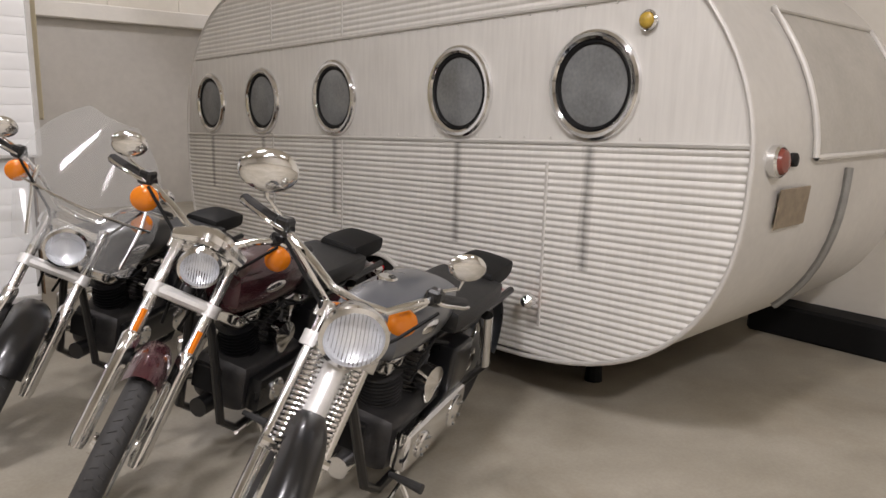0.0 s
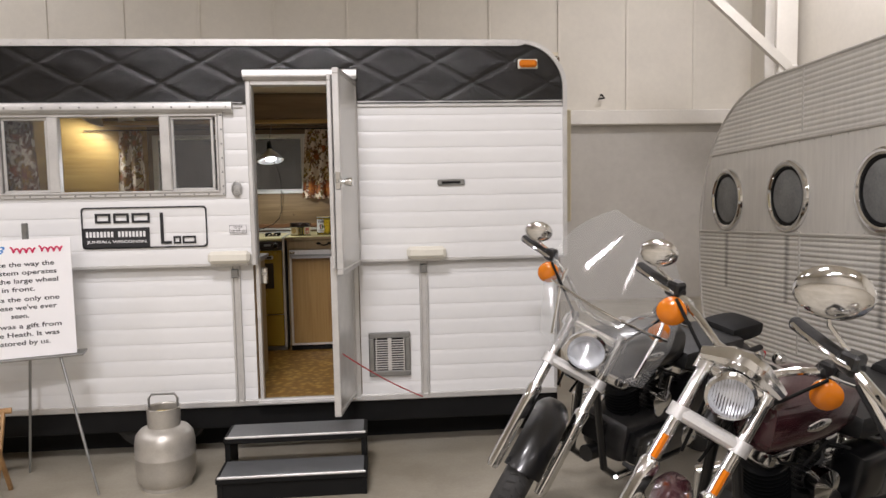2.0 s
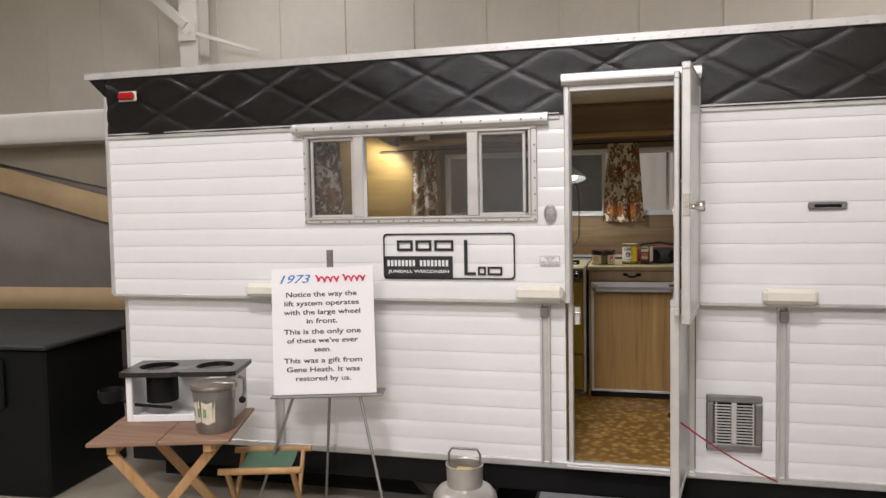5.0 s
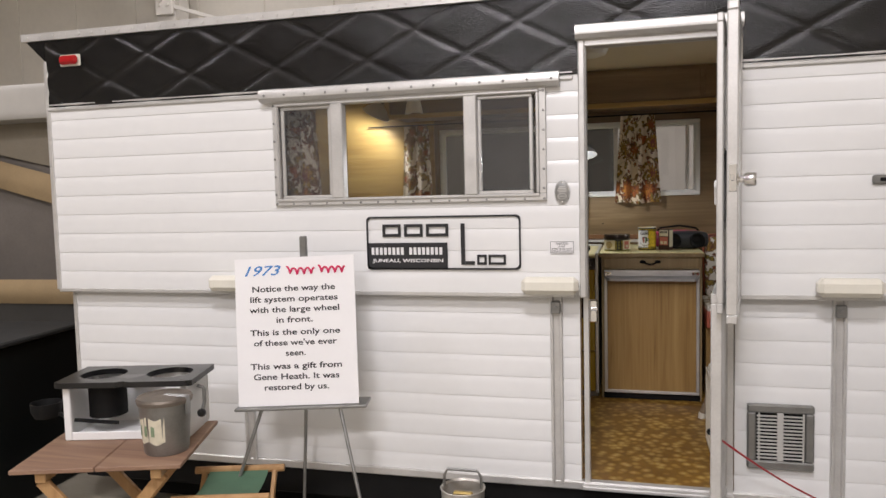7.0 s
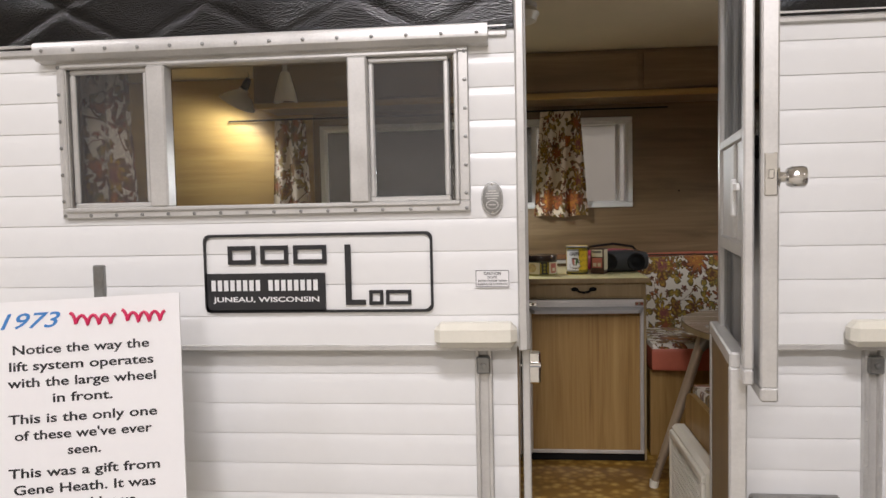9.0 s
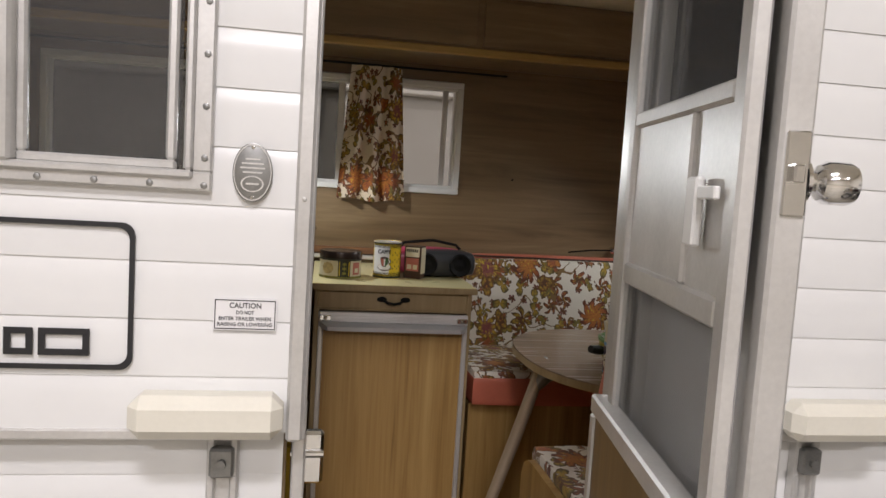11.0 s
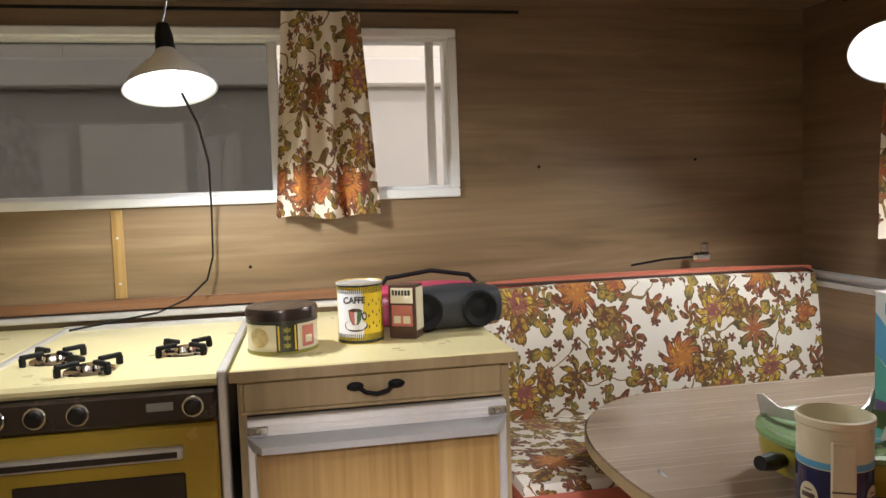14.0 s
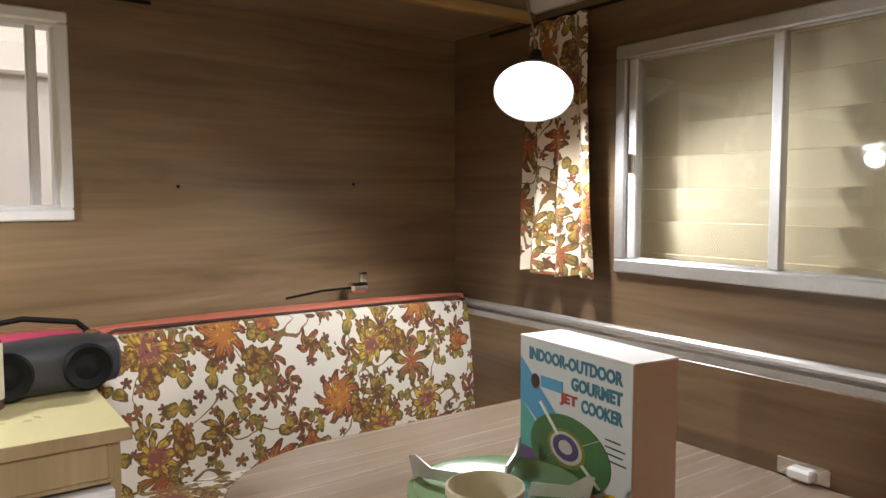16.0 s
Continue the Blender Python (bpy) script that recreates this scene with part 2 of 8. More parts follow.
def mesh_screen():
    """Fine dark insect screen: a dense weave that dims what lies behind it."""
    k = Nodes("insect_screen")
    clear = k.t.nodes.new("ShaderNodeBsdfTransparent")
    mix = k.t.nodes.new("ShaderNodeMixShader")
    v = k.noise(k.coords(), 4.0, 3)
    k.set(color=(0.10, 0.10, 0.10), rough=0.6, spec=0.3)
    k.t.links.new(k.math("ADD", 0.20, k.math("MULTIPLY", v, 0.14)), mix.inputs[0])
    k.t.links.new(clear.outputs[0], mix.inputs[1])
    k.t.links.new(k.p.outputs[0], mix.inputs[2])
    k.t.links.new(mix.outputs[0], k.t.nodes["Material Output"].inputs[0])
    return k.m


M_FLOOR = concrete()
M_WALL = plain("painted_hall_wall", (0.72, 0.68, 0.60), 0.6, vary=0.07, scale=1.2, bump=0.05, bump_scale=40)
M_STEEL = plain("painted_steel_frame", (0.76, 0.73, 0.67), 0.5, vary=0.06, scale=2)
M_WHITE = plain("white_painted_siding", (0.83, 0.83, 0.82), 0.24, vary=0.03, scale=1.5, spec=0.5, rough_vary=0.05)
M_QUILT = quilt()
M_ALU = plain("brushed_aluminium", (0.66, 0.65, 0.63), 0.38, 0.5, vary=0.12, scale=9, bump=0.05, bump_scale=200)
M_ALU_DARK = plain("darker_aluminium", (0.50, 0.49, 0.47), 0.36, 0.75, vary=0.14, scale=9, bump=0.05, bump_scale=200)
M_DULL = plain("weathered_aluminium", (0.60, 0.58, 0.54), 0.5, 0.3, vary=0.10, scale=1.6, bump=0.04, bump_scale=90)
M_CHROME = plain("chrome", (0.80, 0.80, 0.80), 0.10, 1.0, vary=0.05, scale=12, rough_vary=0.05)
M_BLACK = plain("black_paint", (0.006, 0.006, 0.0065), 0.3, vary=0.3, scale=8, coat=0.25)
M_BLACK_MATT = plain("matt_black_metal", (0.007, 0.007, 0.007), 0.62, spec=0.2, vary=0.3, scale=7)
M_RUBBER = plain("tyre_rubber", (0.035, 0.034, 0.033), 0.75, vary=0.3, scale=18, bump=0.3, bump_scale=90)
M_GREY = plain("grey_tank_paint", (0.075, 0.08, 0.09), 0.3, vary=0.12, scale=6, coat=0.5)
M_MAROON = plain("maroon_paint", (0.045, 0.012, 0.016), 0.25, vary=0.2, scale=8, coat=0.5)
M_RED = plain("red_paint", (0.42, 0.02, 0.03), 0.35, vary=0.15)
M_ENGINE = plain("cast_engine_metal", (0.045, 0.043, 0.042), 0.42, 0.5, vary=0.3, scale=20, bump=0.2, bump_scale=90)
M_AMBER = Nodes("amber_lens").set(color=(0.85, 0.24, 0.01), rough=0.15, trans=0.25, coat=0.4)
M_REDLENS = Nodes("red_lens").set(color=(0.55, 0.01, 0.015), rough=0.15, trans=0.25, coat=0.4)
M_GLASS = glass("clear_glass")
M_DARKGLASS = glass("grey_tinted_glass", (0.42, 0.42, 0.41))
M_SCREENGLASS = glass("windscreen_plastic", (0.86, 0.87, 0.87), 0.05)


def hazy(m, amount):
    """Mixes a faint pale diffuse haze into a clear pane to make it show."""
    t = m.node_tree
    outp = t.nodes["Material Output"]
    was = outp.inputs[0].links[0].from_socket
    d = t.nodes.new("ShaderNodeBsdfDiffuse")
    d.inputs[0].default_value = (0.75, 0.75, 0.74, 1)
    mix = t.nodes.new("ShaderNodeMixShader")
    mix.inputs[0].default_value = amount
    t.links.new(was, mix.inputs[1])
    t.links.new(d.outputs[0], mix.inputs[2])
    t.links.new(mix.outputs[0], outp.inputs[0])


hazy(M_SCREENGLASS, 0.16)
M_LENS = Nodes("headlight_lens").set(color=(0.9, 0.9, 0.88), rough=0.06, trans=0.85, ior=1.35)
M_SCREEN = mesh_screen()
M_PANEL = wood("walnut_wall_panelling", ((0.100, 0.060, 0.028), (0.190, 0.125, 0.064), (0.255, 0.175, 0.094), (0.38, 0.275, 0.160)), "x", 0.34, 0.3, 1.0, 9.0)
# end and tail linings: walnut tones darker and slightly redder than M_PANEL
M_PANEL_Y = wood("darker_walnut_end_panelling", ((0.085, 0.048, 0.024), (0.140, 0.085, 0.044), (0.185, 0.118, 0.064), (0.25, 0.165, 0.095)), "y")
M_PANEL_Z = wood("brown_door_lining", ((0.10, 0.062, 0.028), (0.16, 0.105, 0.05), (0.20, 0.135, 0.066), (0.26, 0.18, 0.09)), "z")
# golden wood of the locker rim; on the rear wall it carries painted lamp glow
M_GOLDEN_WOOD = wood("golden_wood_with_lamp_glow", ((0.30, 0.17, 0.05), (0.42, 0.26, 0.08), (0.50, 0.33, 0.11), (0.58, 0.40, 0.15)), "x")
M_OAK = wood("oak_print_door", ((0.17, 0.088, 0.024), (0.33, 0.195, 0.062), (0.40, 0.25, 0.088), (0.47, 0.32, 0.125)), "z", 0.42, 0.08, 1.0, 22.0)
M_CAB = wood("limed_cabinet_veneer", ((0.20, 0.135, 0.06), (0.30, 0.215, 0.105), (0.37, 0.275, 0.145), (0.44, 0.34, 0.19)), "z", 0.45, 0.0, 1.0, 9.0)
M_TRIMWOOD = wood("reddish_wood_trim", ((0.12, 0.05, 0.022), (0.18, 0.08, 0.035), (0.23, 0.11, 0.05), (0.28, 0.14, 0.07)), "x")
M_TABLE = wood("pale_walnut_laminate", ((0.20, 0.145, 0.10), (0.27, 0.20, 0.145), (0.32, 0.245, 0.18), (0.38, 0.30, 0.23)), "x", 0.26, 0.2)
M_PINE = wood("raw_pine_legs", ((0.32, 0.17, 0.07), (0.42, 0.24, 0.10), (0.48, 0.29, 0.13), (0.55, 0.35, 0.17)), "z", 0.55, 0.0)
M_PLYTOP = wood("worn_plywood_top", ((0.17, 0.095, 0.06), (0.24, 0.14, 0.09), (0.29, 0.18, 0.115), (0.36, 0.24, 0.16)), "x", 0.6, 0.0)
M_FLORAL = floral("floral_upholstery")
M_FLORAL_UV = floral("floral_curtain_cotton", True)
M_CORAL = plain("coral_vinyl", (0.50, 0.14, 0.085), 0.42, vary=0.10, scale=9, bump=0.12, bump_scale=260)
M_LINO = lino()
M_COUNTER = plain("pale_yellow_laminate", (0.74, 0.66, 0.36), 0.3, vary=0.05, scale=8)
M_GOLD = plain("harvest_gold_enamel", (0.40, 0.27, 0.03), 0.25, vary=0.08, scale=5, coat=0.3)
M_OVENBLACK = plain("brown_black_enamel", (0.030, 0.021, 0.017), 0.25, vary=0.2, scale=6, coat=0.3)
M_CREAM = plain("cream_ceiling_panel", (0.70, 0.62, 0.46), 0.6, vary=0.05, scale=3)
M_PLASTIC = plain("cream_plastic", (0.80, 0.77, 0.67), 0.4, vary=0.05, scale=10)
M_SIGN = plain("white_sign_card", (0.86, 0.85, 0.85), 0.5, vary=0.02, scale=4)
M_INK = plain("black_ink", (0.02, 0.02, 0.022), 0.5, vary=0.1)
M_BLUEINK = plain("blue_ink", (0.05, 0.22, 0.55), 0.5, vary=0.1)
M_REDINK = plain("red_ink", (0.62, 0.02, 0.10), 0.5, vary=0.1)
M_WHITEINK = plain("white_ink", (0.82, 0.82, 0.82), 0.5, vary=0.03)
M_GREENCLOTH = plain("green_canvas", (0.10, 0.19, 0.12), 0.8, vary=0.12, scale=14, bump=0.3, bump_scale=500)
M_TAN = plain("tan_canvas", (0.36, 0.26, 0.14), 0.85, vary=0.12, scale=5, bump=0.3, bump_scale=300)
M_GREYCANVAS = plain("grey_brown_canvas", (0.17, 0.15, 0.13), 0.85, vary=0.14, scale=3, bump=0.3, bump_scale=300)
M_SHUTTER = plain("cream_metal_slats", (0.62, 0.55, 0.38), 0.35, vary=0.04, scale=5)
M_WHITEPLASTIC = plain("white_plastic", (0.80, 0.80, 0.78), 0.35, vary=0.03)
M_DARKBOX = plain("dark_green_black_paint", (0.005, 0.006, 0.006), 0.45, spec=0.2, vary=0.2, scale=4)
M_GALV = plain("galvanised_steel", (0.30, 0.30, 0.29), 0.42, 0.8, vary=0.2, scale=14)
M_PAPER = plain("aged_paper_label", (0.62, 0.57, 0.44), 0.7, vary=0.15, scale=30)
M_TANKPAINT = plain("silver_tank_paint", (0.50, 0.475, 0.43), 0.38, 0.55, vary=0.14, scale=9, bump=0.06, bump_scale=80)
M_BULB = glow("lit_lamp_bulb", (0.95, 0.97, 1.0), 6.0)
M_REFLECTOR = plain("lamp_reflector", (0.80, 0.81, 0.83), 0.32, 0.35, vary=0.03)

# ---------------- mesh helpers ----------------


class Geo:
    """Collects vertices and faces of one mesh."""

    def __init__(self):
        self.v, self.f = [], []

    def add(self, verts, faces):
        o = len(self.v)
        self.v += [tuple(p) for p in verts]
        self.f += [tuple(i + o for i in f) for f in faces]
        return self

    def box(self, a, b, r=0.0, m=None):
        """A box from corner a to corner b, its edges chamfered by r."""
        lo, hi = [min(p, q) for p, q in zip(a, b)], [max(p, q) for p, q in zip(a, b)]
        r = min(r, min(h - l for l, h in zip(lo, hi)) * 0.45)
        verts, faces = [], []
        if r <= 0:
            verts = [(x, y, z) for x in (lo[0], hi[0]) for y in (lo[1], hi[1]) for z in (lo[2], hi[2])]
            faces = [(0, 1, 3, 2), (4, 6, 7, 5), (0, 4, 5, 1), (2, 3, 7, 6), (0, 2, 6, 4), (1, 5, 7, 3)]
        else:
            ids = {}
            for i in range(8):
                s = (i >> 2 & 1, i >> 1 & 1, i & 1)
                for ax in range(3):
                    p = [(hi[k] if s[k] else lo[k]) if k == ax else (hi[k] - r if s[k] else lo[k] + r) for k in range(3)]
                    ids[i, ax] = len(verts)
                    verts.append(tuple(p))
            bit = (4, 2, 1)
            for ax in range(3):
                u, w = [k for k in range(3) if k != ax]
                for side in (0, 1):
                    base = bit[ax] * side
                    loop = [base, base | bit[u], base | bit[u] | bit[w], base | bit[w]]
                    if (ax == 1) == bool(side):
                        loop.reverse()
                    if side == 0:
                        loop.reverse()
                    faces.append(tuple(ids[i, ax] for i in loop))
                for su in (0, 1):
                    for sw in (0, 1):
                        e0 = bit[u] * su | bit[w] * sw
                        e1 = e0 | bit[ax]
                        faces.append((ids[e0, u], ids[e1, u], ids[e1, w], ids[e0, w]))
            for i in range(8):
                faces.append((ids[i, 0], ids[i, 1], ids[i, 2]))
        if m is not None:
            verts = [m @ Vector(p) for p in verts]
        return self.add(verts, faces)

    def rings(self, rings, closed=True, caps=True):
        """Skin over rings of equal length."""
        n, verts, faces = len(rings[0]), [p for ring in rings for p in ring], []
        for i in range(len(rings) - 1):
            for j in range(n if closed else n - 1):
                a, b = i * n + j, i * n + (j + 1) % n
                faces.append((a, b, b + n, a + n))
        if caps and closed:
            faces.append(tuple(range(n))[::-1])
            faces.append(tuple(range((len(rings) - 1) * n, len(rings) * n)))
        return self.add(verts, faces)

    def tube(self, path, radius, seg=10, caps=True):
        """A round bar along a path; radius may be one number or one for each point."""
        path = [Vector(p) for p in path]
        radii = radius if isinstance(radius, (list, tuple)) else [radius] * len(path)
        rings, up = [], None
        for i, p in enumerate(path):
            d = (path[min(i + 1, len(path) - 1)] - path[max(i - 1, 0)]).normalized()
            if up is None:
                up = d.orthogonal().normalized()
            up = (up - d * up.dot(d)).normalized()
            side = d.cross(up)
            rings.append([p + (up * math.cos(a) + side * math.sin(a)) * radii[i] for a in (2 * math.pi * j / seg for j in range(seg))])
        return self.rings(rings, True, caps)

    def cyl(self, a, b, r0, r1=None, seg=20):
        return self.tube([a, b], [r0, r0 if r1 is None else r1], seg)

    def lathe(self, base, axis, profile, seg=24, start=None):
        """Turns (radius, height) pairs about an axis."""
        axis = Vector(axis).normalized()
        u = axis.orthogonal().normalized()
        w, base = axis.cross(u), Vector(base)
        rings = [[base + axis * h + (u * math.cos(a) + w * math.sin(a)) * max(r, 1e-4) for a in (2 * math.pi * j / seg for j in range(seg))] for r, h in profile]
        return self.rings(rings, True, False)

    def torus(self, centre, axis, big, small, seg=32, sub=10, flat=1.0):
        axis = Vector(axis).normalized()
        u = axis.orthogonal().normalized()
        w, c = axis.cross(u), Vector(centre)
        rings = []
        for i in range(seg + 1):
            a = 2 * math.pi * i / seg
            d = u * math.cos(a) + w * math.sin(a)
            rings.append([c + d * (big + small * math.cos(b)) + axis * small * flat * math.sin(b) for b in (2 * math.pi * j / sub for j in range(sub))])
        return self.rings(rings, True, False)

    def ball(self, c, rx, ry=None, rz=None, seg=18, rows=10, m=None):
        ry, rz = ry or rx, rz or rx
        rings = []
        for i in range(rows + 1):
            p = math.pi * (i / rows - 0.5)
            rr = max(math.cos(p), 1e-3)
            ring = [Vector((rr * rx * math.cos(a), rr * ry * math.sin(a), rz * math.sin(p))) for a in (2 * math.pi * j / seg for j in range(seg))]
            rings.append([Vector(c) + (m @ q if m else q) for q in ring])
        return self.rings(rings, True, True)

    def extrude(self, outline, vec):
        """A prism over a planar outline of 3D points."""
        vec = Vector(vec)
        a = [Vector(p) for p in outline]
        return self.rings([a, [p + vec for p in a]], True, True)

    def grid(self, fn, nu, nv):
        verts = [fn(i / nu, j / nv) for j in range(nv + 1) for i in range(nu + 1)]
        w = nu + 1
        return self.add(verts, [(j * w + i, j * w + i + 1, (j + 1) * w + i + 1, (j + 1) * w + i) for j in range(nv) for i in range(nu)])

    def mesh(self, name, smooth=35):
        me = bpy.data.meshes.new(name)
        me.from_pydata(self.v, [], self.f)
        bm = bmesh.new()
        bm.from_mesh(me)
        bmesh.ops.remove_doubles(bm, verts=bm.verts, dist=1e-6)
        bmesh.ops.recalc_face_normals(bm, faces=bm.faces)
        bm.to_mesh(me)
        bm.free()
        if smooth:
            me.shade_smooth()
            me.set_sharp_from_angle(angle=radians(smooth))
        return me


def thing(name, label, category, at=(0, 0, 0), group="", rz=0.0, kind=""):
    ob = new(name)
    ob.empty_display_size = 0.1
    ob.matrix_basis = pose(*at, 0, 0, rz)
    return tagged(ob, label, category, group, kind)


def part(name, geo, material, parent, label="", smooth=35):
    """One mesh object under a thing or a part, in the thing's own space."""
    me = geo.mesh(name, smooth)
    me.materials.append(material)
    ob = new(name, me)
    ob.parent = parent
    return tagged(ob, label) if label else ob


def solo(name, geo, material, label, category, group="", kind="", smooth=35):
    me = geo.mesh(name, smooth)
    me.materials.append(material)
    return tagged(new(name, me), label, category, group, kind)


def words(name, body, width, height, material, parent, m, align="CENTER", bold=0.0, shear=0.0, label="", em=0.0):
    """Lettering as a thin mesh on its baseline, fitted into a width and a height (or to a type size em), laid by the pose m."""
    cu = bpy.data.curves.new(name, "FONT")
    cu.body, cu.size, cu.align_x, cu.align_y, cu.extrude, cu.offset, cu.shear = body, 1.0, "LEFT", "BOTTOM_BASELINE", 0.02, bold, shear
    cu.resolution_u = 3
    tmp = new(name, cu)
    bpy.context.view_layer.update()
    me = bpy.data.meshes.new_from_object(tmp.evaluated_get(bpy.context.evaluated_depsgraph_get()))
    bpy.data.objects.remove(tmp)
    bpy.data.curves.remove(cu)
    xs, ys = [v.co.x for v in me.vertices], [v.co.y for v in me.vertices]
    sx, sy = width / max(max(xs) - min(xs), 1e-6), height / max(max(ys) - min(ys), 1e-6)
    sy, foot = (em, 0.0) if em else (sy, min(ys))
    x0 = (min(xs) + max(xs)) / 2 if align == "CENTER" else min(xs)
    for v in me.vertices:
        v.co = m @ Vector(((v.co.x - x0) * sx, (v.co.y - foot) * sy, v.co.z * 0.02 + 0.0004))
    me.name = name
    me.materials.clear()
    me.materials.append(material)
    ob = new(name, me)
    ob.parent = parent
    return tagged(ob, label) if label else ob


def wall_boxes(geo, u0, u1, z0, z1, d0, d1, holes=(), along="x"):
    """A wall with rectangular holes (u0, u1, z0, z1) cut through, built of butted blocks."""
    us = sorted({u0, u1, *[min(max(h[i], u0), u1) for h in holes for i in (0, 1)]})
    zs = sorted({z0, z1, *[min(max(h[i], z0), z1) for h in holes for i in (2, 3)]})
    for a, b in zip(us, us[1:]):
        for c, d in zip(zs, zs[1:]):
            um, zm = (a + b) / 2, (c + d) / 2
            if any(h[0] < um < h[1] and h[2] < zm < h[3] for h in holes):
                continue
            geo.box((a, d0, c), (b, d1, d)) if along == "x" else geo.box((d0, a, c), (d1, b, d))
    return geo


def ribs(geo, u0, u1, z0, z1, plane, out, pitch, phase, depth=0.0055, along="x", back=0.006):
    """Ribbed siding: bowed strips with a crease between them. out: the way the outside faces."""
    zs = [z0]
    k = math.ceil((z0 - phase) / pitch + 1e-6)
    while phase + k * pitch < z1 - 1e-6:
        zs.append(phase + k * pitch)
        k += 1
    zs.append(z1)
    for a, b in zip(zs, zs[1:]):
        fa, fb = (a - phase) / pitch, (b - phase) / pitch
        cell = math.floor((fa + fb) / 2)
        row = []
        for s in range(7):
            z = a + (b - a) * s / 6
            q = (z - phase) / pitch - cell
            bow = depth * (1 - (2 * abs(q - 0.42) / 1.16) ** 4) if q < 0.94 else depth * 0.15
            row.append((z, plane + out * bow))
        ends = []
        for u in (u0, u1):
            ring = [(u, d, z) if along == "x" else (d, u, z) for z, d in row]
            ring += [(u, plane - out * back, b) if along == "x" else (plane - out * back, u, b), (u, plane - out * back, a) if along == "x" else (plane - out * back, u, a)]
            ends.append(ring)
        geo.rings(ends, True, True)
    return geo

# ---------------- the hall ----------------
g = Geo()
g.box((-12, -8, -0.2), (5.35, 10.9, 0.0))
solo("floor", g, M_FLOOR, "worn grey-brown concrete hall floor", "floor", kind="structure")


def hall_wall(name, a, b, along):
    g = Geo()
    if along == "x":
        g.box((a[0], a[1], 0), (b[0], a[1] + 0.12, 5.6))
    else:
        g.box((a[0], a[1], 0), (a[0] + 0.12, b[1], 5.6))
    return solo(name, g, M_WALL, "off-white painted metal hall wall", "wall", kind="structure")


BACK, RIGHT = 10.8, 5.25
hall_wall("wall_north", (-12, BACK), (5.37, BACK), "x")
hall_wall("wall_east", (RIGHT, -8), (RIGHT, BACK), "y")
hall_wall("wall_south", (-12, -8), (5.37, -8), "x")
hall_wall("wall_west", (-12, -7.88), (-12, BACK), "y")
solo("ceiling", Geo().box((-12, -8, 5.6), (5.37, 10.92, 5.75)), M_WALL, "pale hall ceiling", "ceiling", kind="structure")
# raised seams of the wall sheets
g = Geo()
for i in range(18):
    x = -11.4 + 0.93 * i
    g.box((x, BACK - 0.018, 0), (x + 0.03, BACK, 5.6), 0.004)
solo("trim", g, M_WALL, "thin raised seams of the hall wall sheets", "wall seam", kind="structure")
g = Geo()
g.box((-11.9, BACK - 0.16, 2.36), (RIGHT, BACK - 0.02, 2.56), 0.015)
solo("girt", g, M_STEEL, "off-white painted steel girt along the hall wall", "girt", kind="structure")
g = Geo()
g.box((-11.9, BACK - 0.05, 0.0), (RIGHT, BACK - 0.022, 2.36))
solo("wall_liner", g, plain("grey_liner_panel", (0.50, 0.475, 0.43), 0.6, vary=0.12, scale=0.9), "greyer scuffed liner panel under the girt", "wall panel", kind="structure")
# steel columns with knee braces
for cx, cy, zc in ((-5.93, BACK - 0.5, 3.85), (5.0, 9.5, 2.72)):
    col = thing("steel_column", "off-white painted steel column with a knee brace", "column", (cx, cy, 0), "hall columns", kind="structure")
    g = Geo().box((-0.13, 0, 0), (0.13, 0.02, 5.6)).box((-0.13, 0.26, 0), (0.13, 0.28, 5.6)).box((-0.01, 0.02, 0), (0.01, 0.26, 5.6))
    part("post", g, M_STEEL, col)
    g = Geo().box((-0.12, -0.05, zc), (0.12, -0.005, zc + 0.23), 0.01)
    for bx in (-0.06, 0.06):
        g.cyl((bx, -0.07, zc + 0.12), (bx, -0.05, zc + 0.12), 0.02, seg=6)
    part("base_clip", g, M_STEEL, col)
    part("knee_brace", Geo().tube([(0, -0.03, zc + 0.2), (-1.1, -0.03, zc + 1.15)], 0.07, 4).tube([(0.05, -0.03, zc + 0.12), (0.85, 0.3, zc - 0.12)], 0.03, 4), M_STEEL, col)
# a bent wire hook on the far wall
hook = thing("wall_hook", "small dark bent wire hook on the hall wall", "hook", (3.13, BACK - 0.02, 2.74))
part("hook_wire", Geo().tube([(0, 0, 0.02), (0, -0.05, 0.03), (0.03, -0.07, -0.02), (-0.05, -0.07, -0.03)], 0.012, 6), M_BLACK_MATT, hook)

# ---------------- the white travel trailer ----------------
XL, XR, YF, YB = -3.225, 1.205, 5.35, 7.50
ZS, ZT, ZR = 1.158, 2.065, 2.40          # bottom of the upper shell, bottom of the black band, roof edge
FLOOR = 0.33
DX0, DX1, DZ1 = -0.606, -0.060, 2.17     # door opening
WX0, WX1, WZ0, WZ1 = -1.985, -0.805, 1.575, 2.005   # side window opening
RX0, RX1, RZ0, RZ1 = -1.75, -0.005, 1.565, 2.03     # rear wall window
EY0, EY1, EZ0, EZ1 = 5.58, 6.715, 1.425, 1.965      # window in the end wall
PITCH = 0.0935
trailer = thing("travel_trailer", "white ribbed travel trailer, black quilted band, door standing open", "travel trailer", (0, 0, 0))

